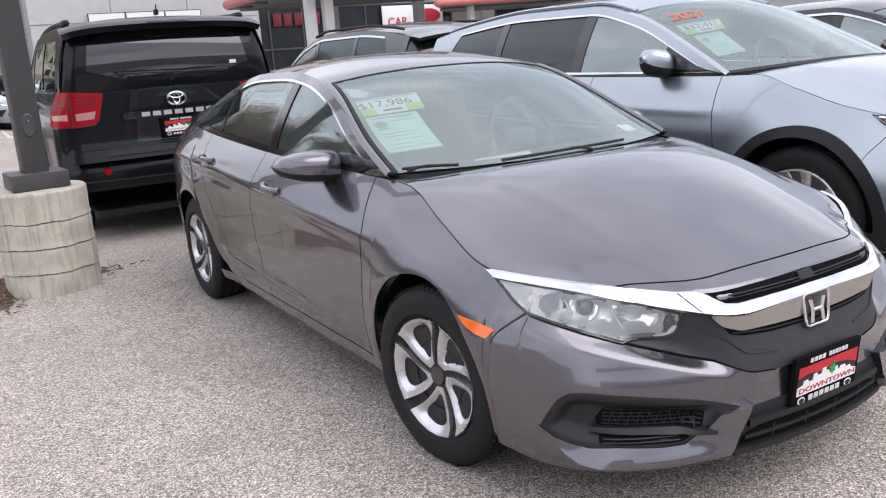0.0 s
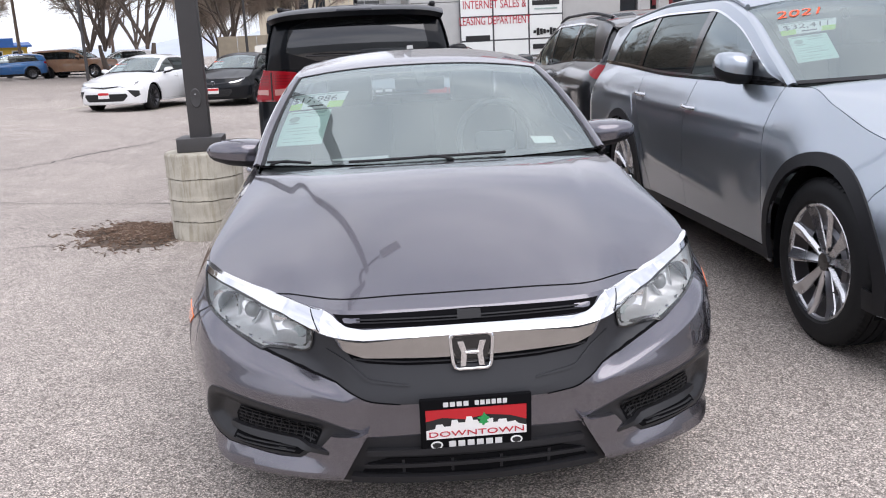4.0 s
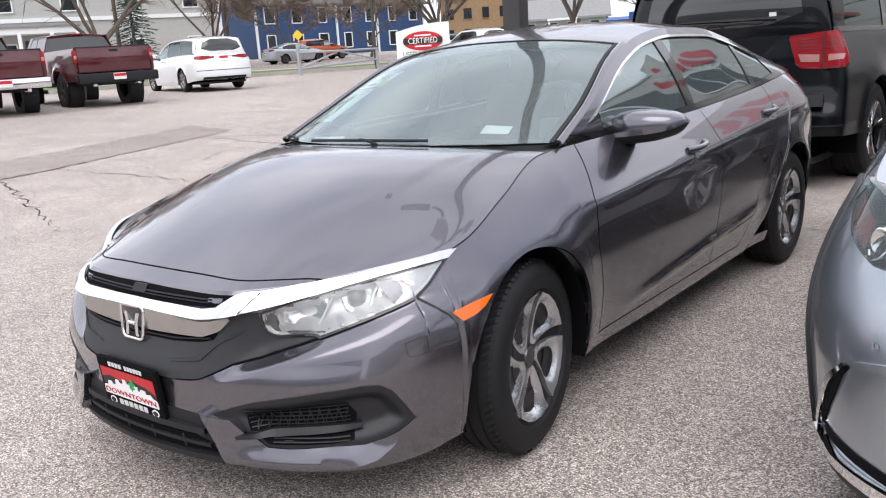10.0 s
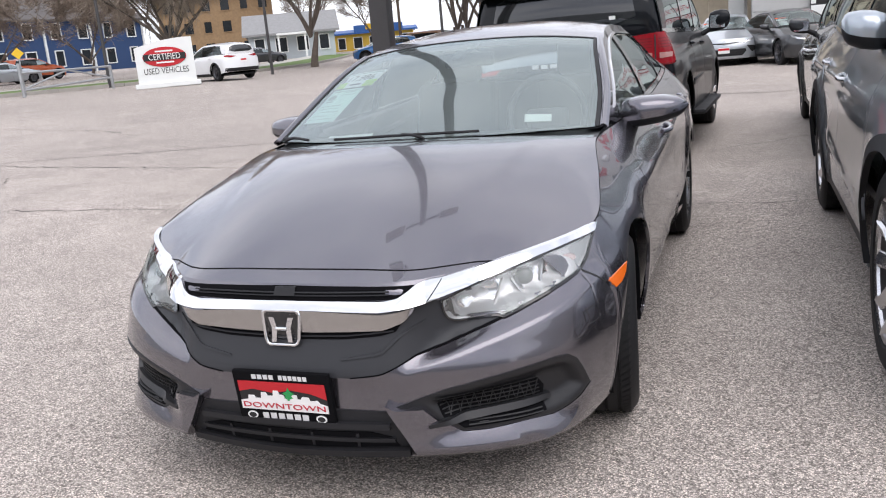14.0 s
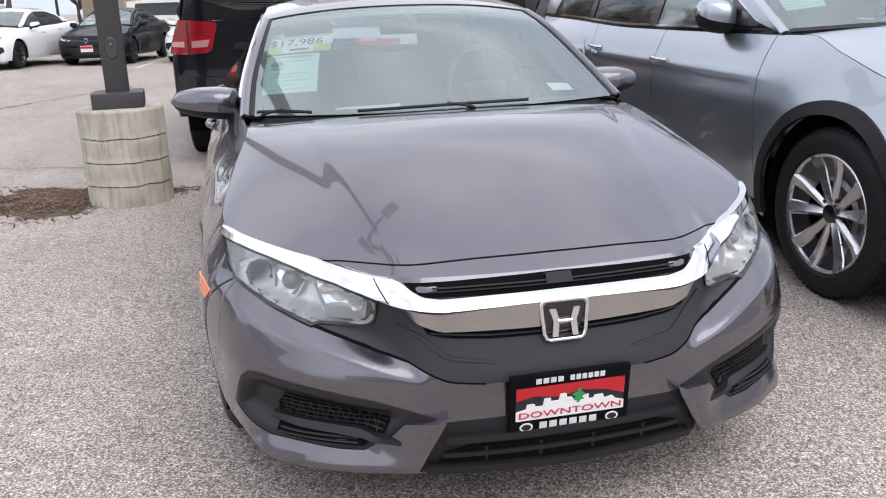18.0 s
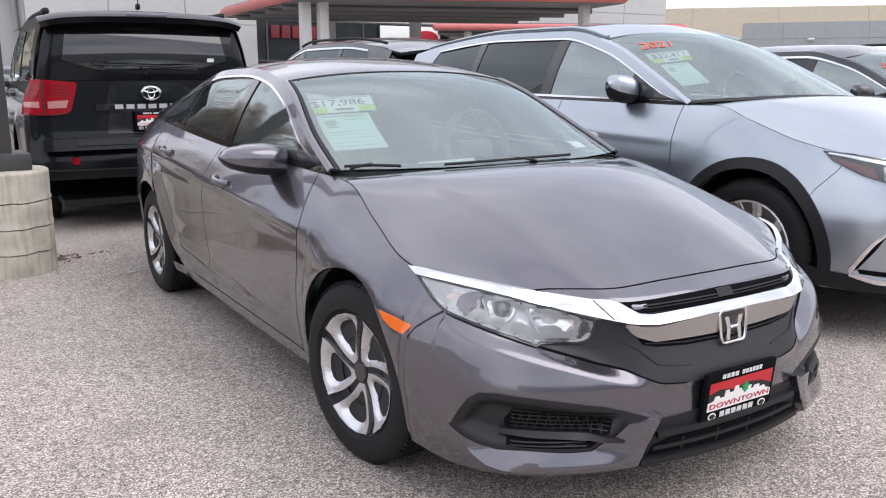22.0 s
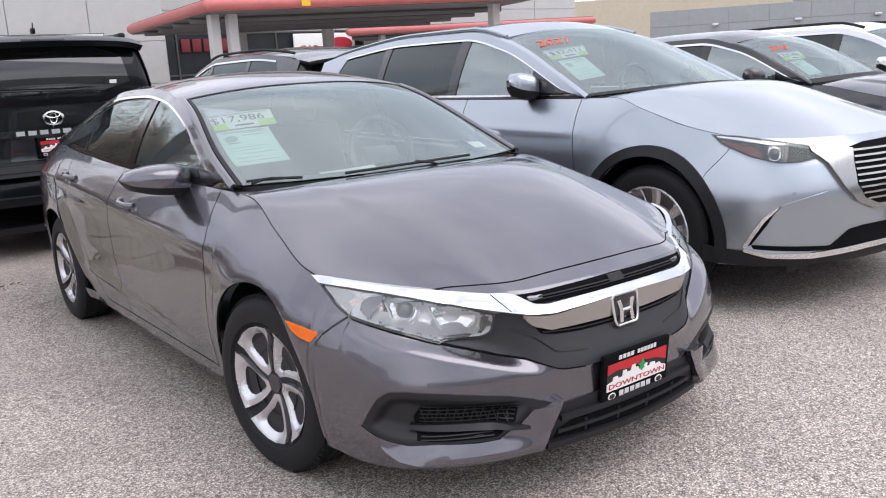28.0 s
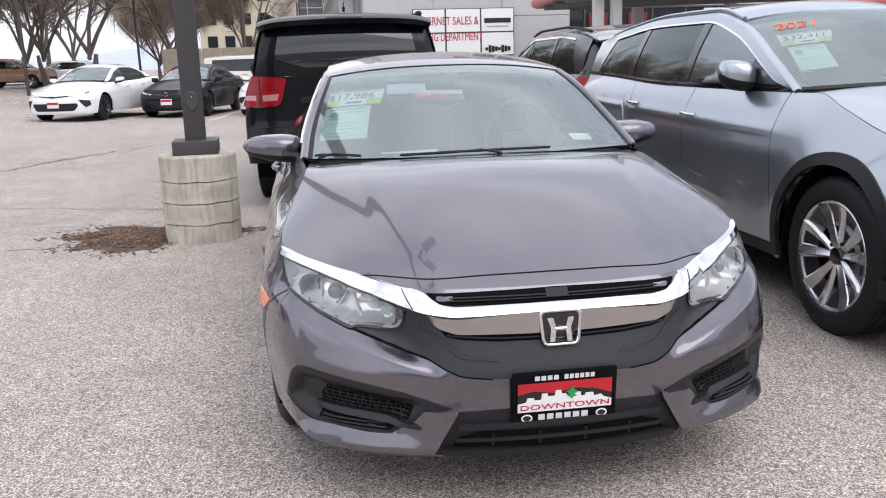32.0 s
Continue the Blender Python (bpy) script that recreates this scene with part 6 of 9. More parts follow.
    part("inner_mirror", box_bm((0.24, 0.03, 0.065), (0, 0, 0), 0.012), M_CABIN, mt, pose_=pose(0, 1.06, 1.235, 10))
    for a0, a1, b0, b1 in ((0.02, 0.15, 0.010, 0.0), (0.26, 0.70, 0.0, 0.014)):
        pts = [(a0 + (a1 - a0) * t, b0 + (b1 - b0) * t) for t in np.linspace(0, 1, 9)]
        p3 = np.array([sh.screen(a, b + 0.008 * math.sin(math.pi * (a - a0) / (a1 - a0)), 0.012) for a, b in pts])
        wp = tube("wiper_blade", p3, 0.006, M_TRIM, car, "black windscreen wiper", seg=6)
        k = 0 if a0 < 0.2 else 0
        piv = sh.screen(0.03 if a0 < 0.2 else 0.55, 0.0, 0.004)
        tube("wiper_arm", [piv, (np.array(piv) + p3[4]) / 2 + np.array([0, 0, 0.006]), p3[4] + np.array([0, 0, 0.004])], 0.006, M_TRIM, wp, seg=6)
    return car, sh
# ---------------------------------------------------------------- ground
def ground_z(x, y):
    x = np.asarray(x, float)
    return 0.6 * ease(-x / 24) + 1.2 * ease((-x - 20) / 50) + 0 * np.asarray(y, float)


def ground():
    t = np.r_[-2500, -800, -300, np.linspace(-90, 110, 101), 300, 800, 2500]
    X, Y = np.meshgrid(t, t, indexing="ij")
    g = np.stack([X, Y, ground_z(X, Y)], -1)
    return tagged(sheet("ground", g, M_ASPHALT, lip=0.0, flip=False), "worn grey parking-lot asphalt with pale stones", "ground", kind="structure")


ground()
grey_car, grey_skin = civic()

# ---------------------------------------------------------------- sizes of the other cars
def spec(kind, **more):
    return dict(kind, **more)


SEDAN = dict(nose=-0.95, tail=3.90, half=0.915, nose_len=0.8, nose_pow=3.6, tail_len=0.6, tail_pow=5.0, base=2.825, radius=0.335, arch=0.375, shape="sedan",
             shoulder=[(-0.95, 0.76), (-0.6, 0.77), (-0.3, 0.80), (0.1, 0.90), (0.4, 0.95), (1.5, 0.975), (2.5, 1.01), (3.3, 1.06), (3.9, 1.06)],
             sill=[(-0.95, 0.2), (-0.4, 0.2), (0.4, 0.2), (2.4, 0.2), (3.9, 0.28)], top_in=[(-0.95, 0.12), (-0.3, 0.08), (0.1, 0.13), (0.4, 0.16), (1.5, 0.13), (3.9, 0.2)], round=0.26,
             nose_in=[(0.15, 0.08), (0.25, 0.01), (0.5, 0.0), (0.65, 0.04), (0.76, 0.1)], tail_in=[(0.2, 0.1), (0.4, 0.0), (0.8, 0.03), (1.06, 0.07)], low_in=[(0.15, 0.07), (0.3, 0.03), (0.55, 0.0)],
             rail_x=[(0.42, 0.76), (0.7, 0.71), (1.2, 0.61), (1.6, 0.57), (2.2, 0.56), (2.9, 0.61), (3.4, 0.67)], rail_z=[(0.42, 0.955), (0.7, 1.08), (1.2, 1.30), (1.6, 1.385), (2.1, 1.385), (2.6, 1.31), (3.0, 1.19), (3.4, 1.08)],
             fender_line=[(0.2, 1.13), (0.55, 1.11), (0.7, 1.0)], doors=[[(0.2, 1.90), (0.95, 1.95)], [(0.2, 3.0), (0.95, 3.08)], [(0.2, 3.5), (0.5, 3.7), (1.0, 4.0)]],
             skirt=0.26, cowl=0.38, bonnet_tip=1.1, cowl_bow=0.1, cowl_rise=0.05, bonnet_crown=0.03, bonnet_creases=[(0.2, 0.32, 0.014)], screen_foot=0.46, screen_top=1.25, screen_bow=0.14, head_rise=0.05, roof_end=2.5, tail_rise=0.045, deck_start=3.3, flank_end=3.3,
             panes=[(0.75, 1.55, 0, -0.04, M_SIDEGLASS), (1.63, 2.45, -0.03, 0, M_PRIVACY), (2.5, 2.9, 0, -0.05, M_PRIVACY)], mirror=(0.95, 0.85, 1.0, 0.22, 0.15), handles=[(1.3, 0.83), (2.3, 0.88)], rim=0.225, spoke="twin", spokes=5, rim_mat=M_GUNMETAL)
CROSSOVER = dict(SEDAN, shape="suv", nose=-0.88, tail=3.68, half=0.92, base=2.70, radius=0.35, arch=0.40, clad=0.06,
                 shoulder=[(-0.88, 0.85), (-0.5, 0.88), (0, 0.98), (0.35, 1.06), (1.5, 1.08), (2.7, 1.12), (3.68, 1.12)], nose_in=[(0.2, 0.08), (0.3, 0.01), (0.6, 0.0), (0.75, 0.03), (0.88, 0.1)], tail_in=[(0.3, 0.1), (0.45, 0.0), (0.8, 0.03), (1.12, 0.10)],
                 sill=[(-0.88, 0.26), (0.4, 0.26), (2.3, 0.26), (3.68, 0.36)], skirt=0.34, skirt_mat=M_TRIM,
                 rail_x=[(0.4, 0.78), (0.7, 0.74), (1.2, 0.66), (1.7, 0.63), (2.6, 0.63), (3.5, 0.62)], rail_z=[(0.4, 1.06), (0.7, 1.23), (1.2, 1.48), (1.6, 1.57), (2.4, 1.57), (3.1, 1.53), (3.5, 1.47)],
                 fender_line=[(0.26, 1.10), (0.6, 1.08), (0.8, 0.95)], roof_end=3.35, deck_start=3.35, flank_end=3.40, tail_rise=0.05, tail_bow=0.12, screen_foot=0.42, cowl=0.34, bonnet_tip=1.05,
                 panes=[(0.76, 1.5, 0, -0.04, M_SIDEGLASS), (1.58, 2.4, -0.03, -0.02, M_PRIVACY), (2.47, 3.15, 0.0, -0.22, M_PRIVACY)], mirror=(0.97, 0.85, 1.12, 0.21, 0.17), handles=[(1.25, 0.93), (2.2, 0.97)], seat_z=0.62, rim=0.235, spokes=5)
CX = dict(CROSSOVER, nose=-1.06, tail=4.13, half=0.985, base=2.93, radius=0.375, arch=0.425, clad=0.055, round=0.34, nose_len=0.88, nose_pow=3.6,
          shoulder=[(-1.06, 0.895), (-0.65, 0.92), (-0.3, 0.975), (0, 1.065), (0.25, 1.135), (0.6, 1.13), (2.0, 1.135), (3.2, 1.18), (4.13, 1.2)], top_in=[(-1.06, 0.16), (-0.47, 0.12), (0, 0.12), (0.25, 0.14), (0.6, 0.13), (2.0, 0.11), (3.2, 0.13), (4.13, 0.2)],
          nose_in=[(0.2, 0.1), (0.3, 0.0), (0.6, 0.0), (0.75, 0.04), (0.84, 0.08), (0.92, 0.15)], sill=[(-1.06, 0.26), (0.4, 0.27), (2.5, 0.27), (4.13, 0.38)],
          rail_x=[(0.46, 0.86), (0.75, 0.82), (1.3, 0.73), (1.8, 0.69), (2.8, 0.68), (3.6, 0.69), (4.0, 0.70)], rail_z=[(0.46, 1.135), (0.75, 1.28), (1.3, 1.51), (1.75, 1.60), (2.5, 1.605), (3.3, 1.55), (4.0, 1.45)],
          fender_line=[(0.27, 1.285), (0.70, 1.275), (0.75, 1.25), (0.844, 1.165), (0.9, 1.13)], doors=[[(0.2, 2.12), (1.1, 2.22)], [(0.2, 3.22), (1.1, 3.3)], [(0.2, 3.85), (0.6, 4.05), (1.2, 4.35)]],
          cowl=0.30, bonnet_tip=1.27, cowl_bow=0.12, cowl_rise=0.04, bonnet_crown=0.03, bonnet_creases=[(0.25, 0.36, 0.012)], screen_foot=0.46, screen_top=1.38, screen_bow=0.16, roof_end=3.75, deck_start=3.8, flank_end=3.85, head_rise=0.06,
          panes=[(0.95, 1.72, 0.0, -0.05, M_SIDEGLASS), (1.82, 2.72, -0.04, -0.03, M_PRIVACY), (2.80, 3.60, -0.02, -0.20, M_PRIVACY)], cowl_strip=(("cowl_cover", [(0.0, 0.012), (1.0, 0.012)], 0.035),), mirror=(1.06, 0.90, 1.21, 0.21, 0.19), mirror_deep=0.085, handles=[(1.42, 0.965), (2.38, 1.0)], handle_mat=M_SATIN, dark_bowl=False,
          rim=0.262, spoke="twin", spokes=5, rim_mat=M_COVER, tyre_wide=0.255, bright_sill=True, seat_z=0.66, creases=[(0.3, 0.93, 3.6, 0.99, 0.10, 0.012), (0.8, 0.5, 2.3, 0.62, 0.12, 0.02)], wheel_x=0.38, bright_wide=0.028)
BIGSUV = dict(CROSSOVER, nose=-0.95, tail=4.22, half=0.97, base=3.10, radius=0.40, arch=0.46, clad=0.0, nose_pow=4, tail_pow=7, tail_len=0.35, round=0.4,
              shoulder=[(-0.95, 1.08), (0, 1.14), (0.5, 1.20), (2.0, 1.22), (3.3, 1.24), (4.22, 1.25)], top_in=[(-0.95, 0.12), (0.5, 0.10), (2.0, 0.08), (4.22, 0.10)], nose_in=[(0.2, 0.08), (0.4, 0.0), (0.9, 0.02), (1.1, 0.1)], tail_in=[(0.3, 0.16), (0.42, 0.03), (0.60, 0.0), (0.72, 0.04), (0.85, 0.075), (1.25, 0.09)],
              sill=[(-0.95, 0.35), (0.4, 0.38), (2.6, 0.38), (3.5, 0.42), (4.22, 0.46)], rail_x=[(0.5, 0.87), (0.8, 0.83), (1.3, 0.78), (2.0, 0.76), (3.5, 0.755), (4.1, 0.745)], rail_z=[(0.5, 1.2), (0.8, 1.42), (1.3, 1.68), (1.8, 1.76), (2.6, 1.78), (3.5, 1.775), (4.1, 1.75)],
              fender_line=[(0.35, 1.05), (0.7, 1.04), (1.0, 0.9)], doors=[[(0.3, 1.95), (1.2, 1.98)], [(0.3, 3.05), (1.2, 3.08)], [(0.3, 3.75), (0.6, 3.9), (1.2, 4.12)]], skirt=0.45, skirt_mat=M_BLACK, cowl=0.42, bonnet_tip=1.0, screen_foot=0.52, screen_top=1.32, roof_end=4.0, deck_start=3.98, flank_end=4.05, gate_bulge=0.05, tail_bow=0.04, tail_rise=0.05,
              panes=[(0.95, 1.6, 0, -0.04, M_SIDEGLASS), (1.70, 2.62, -0.03, 0.0, M_PRIVACY), (2.72, 3.80, 0.0, -0.08, M_PRIVACY)], mirror=(1.10, 0.95, 1.30, 0.24, 0.24), mirror_deep=0.11, handles=[(1.4, 1.08), (2.35, 1.10)], rim=0.25, spoke="star", spokes=5, rim_mat=M_CHROME, tyre_wide=0.275, seat_z=0.85, railband=0.10, sillband=0.04, bright=False, gate_glass=(0.115, 0.885, 0.13, 0.86), rear_glass=M_REARGLASS)
VAN = dict(CROSSOVER, nose=-0.97, tail=4.22, half=0.995, base=3.0, radius=0.355, arch=0.40, clad=0.0, shoulder=[(-0.97, 0.86), (-0.3, 0.95), (0.2, 1.06), (1.5, 1.10), (3.2, 1.14), (4.22, 1.10)], sill=[(-0.97, 0.22), (0.4, 0.22), (2.6, 0.22), (4.22, 0.34)], tail_in=[(0.3, 0.1), (0.45, 0.0), (0.8, 0.02), (1.14, 0.08)], skirt=0.3, skirt_mat=M_WHITE,
           rail_x=[(0.2, 0.84), (0.7, 0.78), (1.3, 0.70), (2.2, 0.68), (4.0, 0.68)], rail_z=[(0.2, 1.05), (0.7, 1.32), (1.2, 1.54), (1.8, 1.62), (2.8, 1.63), (4.0, 1.56)], doors=[[(0.2, 1.85), (1.1, 1.9)], [(0.2, 2.95), (1.1, 3.0)], [(0.2, 3.75), (0.6, 3.9), (1.2, 4.1)]],
           cowl=0.12, screen_foot=0.22, screen_top=1.25, roof_end=3.85, deck_start=3.85, flank_end=3.9, panes=[(0.55, 1.45, 0, 0, M_SIDEGLASS), (1.53, 2.55, 0, 0, M_PRIVACY), (2.63, 3.72, 0, -0.12, M_PRIVACY)], mirror=(1.05, 0.75, 1.15, 0.22, 0.18), handles=[(1.3, 0.98), (1.7, 0.98)], gate_glass=(0.12, 0.88, 0.10, 0.80), rear_glass=M_REARGLASS)


def moved(c, dy, keys=("shoulder", "top_in", "sill", "rail_x", "rail_z"), ends=("nose", "tail", "cowl", "screen_foot", "screen_top", "roof_end", "deck_start", "flank_end")):
    """The same body set back by dy over its wheels."""
    d = dict(c)
    for k in keys:
        d[k] = [(y + dy, v) for y, v in c[k]]
    for k in ends:
        d[k] = c[k] + dy
    d["panes"] = [(a + dy, b + dy, *r) for a, b, *r in c["panes"]]
    d["creases"] = [(a + dy, z0, b + dy, *r) for a, z0, b, *r in c["creases"]]
    d["handles"] = [(y + dy, z) for y, z in c["handles"]]
    return d


def belt_pair(sh):
    return ((1, both(sh.belt)[0]), (-1, both(sh.belt)[1]))


def span(sh):
    """The skin across the nose or, with tail=True, across the tail; a runs over both sides."""
    def nose(a, b, off=0.0):
        p = np.array(sh.belt(np.abs(a), b, off))
        p[..., 0] *= np.sign(a) + (np.asarray(a) == 0)
        return p
    def tail(a, b, off=0.0):
        p = np.array(sh.belt(sh.length - np.abs(a), b, off))
        p[..., 0] *= np.sign(a) + (np.asarray(a) == 0)
        return p
    return nose, tail


def dark_grille(car, sh, half, z0, z1, slats=3, mat=None, chrome=False, taper=0.8):
    nose, _ = span(sh)
    g = inlay("grille", [(-half * taper, z0), (half * taper, z0), (half, (z0 + z1) / 2 + 0.03), (half * 0.95, z1), (-half * 0.95, z1), (-half, (z0 + z1) / 2 + 0.03)], nose, mat or M_INK, car, "black grille", off=0.005, lip=0.01, step=0.05)
    for k in range(slats):
        z = z0 + (z1 - z0) * (k + 0.7) / (slats + 0.4)
        strip("grille_slat", [(-half * 0.88, z), (0, z - 0.006), (half * 0.88, z)], nose, 0.018, M_CHROME if chrome else M_TRIM, g, off=0.016, lip=0.012, step=0.06)
    return g


def camry(label, pt, x, y, yaw, sport=False):
    c = spec(SEDAN, paint=pt, rim_mat=M_INK if sport else M_GUNMETAL)
    car, sh = vehicle("parked_sedan", label, "car", c, res=1, group="parked sedans")
    for side, P in belt_pair(sh):
        h = inlay("headlamp", [(0.42, 0.66), (0.62, 0.69), (0.85, 0.735), (1.02, 0.775), (0.95, 0.72), (0.75, 0.66), (0.5, 0.625)], P, M_LAMPDARK, car, "clear headlamp", off=0.006, lip=0.012, step=0.06)
        inlay("lamp_lens", [(0.45, 0.655), (0.62, 0.68), (0.85, 0.72), (0.75, 0.665), (0.5, 0.635)], P, M_REFL, h, off=0.012, lip=0.006, step=0.06)
        if sport:
            inlay("corner_vent", [(0.62, 0.56), (0.92, 0.53), (0.95, 0.42), (0.80, 0.36), (0.70, 0.46)], P, M_INK, car, "black corner vent", off=0.006, lip=0.012, step=0.05)
        inlay("tail_lamp", [(sh.length - 0.35, 0.88), (sh.length - 0.9, 0.95), (sh.length - 0.95, 0.85), (sh.length - 0.4, 0.78)], P, M_RED, car, "red tail lamp", off=0.006, lip=0.01, step=0.06)
    dark_grille(car, sh, 0.62 if sport else 0.52, 0.28, 0.47, 3)
    nose, _ = span(sh)
    inlay("upper_grille", [(-0.42, 0.64), (0, 0.60), (0.42, 0.64), (0.4, 0.665), (0, 0.645), (-0.4, 0.665)], nose, M_GLOSSB, car, "", off=0.006, lip=0.01, step=0.05)
    e = lathe("emblem", [(0.0, 0.05), (0.008, 0.055), (0.008, 0.045), (0.0, 0.044)], M_CHROME, car, "", 20, axis="y")
    e.data.transform(pose(0, c["nose"] + 0.0, 0.645))
    box("licence_plate", (0.31, 0.012, 0.16), (0, c["nose"] - 0.012, 0.44), M_WHITEINK, car, "red and white dealer plate", bevel=0.003)
    box("plate_band", (0.30, 0.006, 0.06), (0, c["nose"] - 0.020, 0.475), M_REDINK, car, bevel=0.0)
    # windscreen papers
    for sz, at in (((0.3, 0.004, 0.1), (-0.48, 0.86, 1.16)), ((0.22, 0.004, 0.2), (-0.46, 0.73, 1.06))):
        box("price_paper", sz, at, M_PAPER, car, "white price paper", bevel=0.0, rot=(-64, 0, 0))
    box("price_strip", (0.3, 0.004, 0.05), (-0.48, 0.93, 1.21), M_ORANGEINK, car, "orange year sticker", bevel=0.0, rot=(-64, 0, 0))
    set_car(car, x, y, yaw, float(ground_z(x, y)))
    return car


# ---------------------------------------------------------------- the neighbours
def silver_suv():
    c = moved(spec(CX, paint=M_SILVER, radius=0.381, rim=0.268, arch=0.437, clad=0.060, rim_mat=M_ALLOYDK, cap_mat=M_GLOSSB, spoke="ridged", spokes=10), 0.10)
    c["mirror"] = (0.935, 1.04, 1.205, 0.19, 0.175)
    car, sh = vehicle("silver_suv", "silver metallic sport utility vehicle with orange year sticker", "car", c, res=2)
    nose, tail = span(sh)
    for side, P in belt_pair(sh):
        lamp = [(1.275, 0.936), (1.121, 0.930), (0.916, 0.908), (0.679, 0.869), (0.665, 0.802), (0.76, 0.788), (0.88, 0.791), (1.029, 0.827), (1.2, 0.889)]
        h = inlay("headlamp", lamp, P, M_GLOSSB, car, "slim dark headlamp with a clear lens", off=0.003, lip=0.014, step=0.03)
        inlay("lamp_mask", [(0.685, 0.853), (0.665, 0.802), (0.76, 0.790), (0.83, 0.792), (0.80, 0.872)], P, M_NEARBLACK, h, off=0.006, lip=0.006, step=0.04)
        inlay("lamp_inner", [(0.95, 0.815), (1.03, 0.834), (1.18, 0.888), (1.20, 0.905), (0.99, 0.868)], P, M_BROWNRED, h, off=0.006, lip=0.006, step=0.03)
        bw = lamp_bowl(h, P(0.895, 0.838, 0.006), (side * 0.6, -0.8, 0), 0.030, M_REFL)
        tube("lamp_ring", [P(0.895 + 0.036 * math.cos(t), 0.838 + 0.034 * math.sin(t), 0.010) for t in np.linspace(0.6, 5.6, 18)], 0.0035, M_CHROME, h, seg=6)
        strip("lamp_guide", [(0.70, 0.858), (0.80, 0.876), (0.95, 0.893), (1.12, 0.915), (1.24, 0.926)], P, [0.006, 0.014, 0.014, 0.006], M_CHROME, h, off=0.009)
        inlay("lamp_lens", lamp, P, M_LENSCLEAR, h, off=0.014, lip=0.012, step=0.05)
        # flat sheet, the recess's shade put into its near-black colour
        f = inlay("fog_recess", [(0.867, 0.578), (0.94, 0.525), (1.00, 0.44), (1.047, 0.359), (1.008, 0.380), (0.933, 0.485), (0.905, 0.535)], P, M_NEARBLACK, car, "black fog lamp recess", off=0.004, lip=0.01, step=0.03)
        strip("fog_bright_trim", [(0.885, 0.572), (0.952, 0.512), (1.005, 0.43), (1.045, 0.362)], P, [0.008, 0.018, 0.02, 0.02], M_CHROME, f, off=0.014, lip=0.012)
        strip("chin_bright_trim", [(0.0, 0.338), (0.377, 0.333), (0.71, 0.316), (0.924, 0.322), (1.045, 0.352)], P, [0.03, 0.03, 0.03, 0.02], M_CHROME, car, "chrome lower bumper strip", off=0.022, lip=0.02)
        inlay("bumper_crease", [(0.63, 0.640), (0.76, 0.612), (0.872, 0.584), (0.86, 0.570), (0.74, 0.598)], (lambda a, b, off=0.0, P=P: P(a, b, off)), M_SILVER, car, "", off=0.012, lip=0.012, step=0.03)
        inlay("tail_lamp", [(sh.length - 0.35, 1.04), (sh.length - 0.95, 1.08), (sh.length - 1.0, 1.0), (sh.length - 0.4, 0.95)], P, M_RED, car, "red tail lamp", off=0.008, lip=0.01, step=0.06)
    ring = [(0.0, 0.865), (0.285, 0.860), (0.41, 0.843), (0.434, 0.78), (0.447, 0.66), (0.40, 0.585), (0.30, 0.545), (0.0, 0.53)]
    # near-black sheet paints the shade between the grille bars
    g = inlay("grille", ring + [(-a, b) for a, b in ring[-2:0:-1]], nose, M_NEARBLACK, car, "dark grille with bright bars", off=0.004, lip=0.01, step=0.05)
    for k in range(9):
        z = 0.575 + 0.031 * k
        w = float(np.interp(z, [0.545, 0.585, 0.66, 0.78, 0.843], [0.30, 0.39, 0.43, 0.42, 0.40]))
        strip("grille_slat", [(-w, z + 0.004), (0, z), (w, z + 0.004)], nose, 0.010, M_CHROMEDK, g, off=0.016, lip=0.012, step=0.06)
    for sg in (-1, 1):
        fr = [(sg * a, b) for a, b in [(0.0, 0.532), (0.30, 0.548), (0.40, 0.588), (0.447, 0.66), (0.434, 0.78), (0.41, 0.84), (0.683, 0.864), (0.683, 0.845), (0.60, 0.78), (0.53, 0.66), (0.45, 0.575), (0.32, 0.52), (0.0, 0.50)]]
        inlay("grille_bright_frame", fr, nose, M_CHROMESATIN, car, "wide satin chrome grille frame", off=0.022, lip=0.022, step=0.03)
    # the intake's shade is painted as a flat near-black sheet
    inlay("lower_intake", [(-0.377, 0.44), (0.377, 0.44), (0.482, 0.429), (0.60, 0.356), (1.01, 0.378), (1.0, 0.355), (0.7, 0.335), (0, 0.35), (-0.7, 0.335), (-1.0, 0.355), (-1.01, 0.378), (-0.60, 0.356), (-0.482, 0.429)], nose, M_NEARBLACK, car, "black lower air intake", off=0.004, lip=0.01, step=0.04)
    inlay("lower_valance", [(-0.95, 0.262), (0, 0.262), (0.95, 0.262), (1.28, 0.272), (1.27, 0.365), (1.05, 0.345), (0.9, 0.312), (0.7, 0.305), (0, 0.325), (-0.7, 0.305), (-0.9, 0.312), (-1.05, 0.345), (-1.27, 0.365), (-1.28, 0.272)], nose, M_TRIM, car, "black plastic lower bumper", off=0.007, lip=0.012, step=0.05)
    sensor = lathe("parking_sensor", [(0.0, 0.001), (0.002, 0.009), (0.0, 0.011)], M_SILVER, car, "", 16, axis="y")
    sensor.data.transform(Matrix.Translation(nose(-0.806, 0.637, 0.002)) @ Matrix.Rotation(-0.7, 4, "Z"))
    box("licence_plate", (0.31, 0.012, 0.16), (0, -0.99, 0.47), M_WHITEINK, car, "red and white dealer plate", bevel=0.003)
    box("plate_band", (0.30, 0.006, 0.07), (0, -0.998, 0.50), M_REDINK, car, bevel=0.0)
    for side in (-1, 1):
        y = np.linspace(1.45, 3.8, 20)
        r = sh.rail(y) + np.array([-0.05, 0, 0.024])
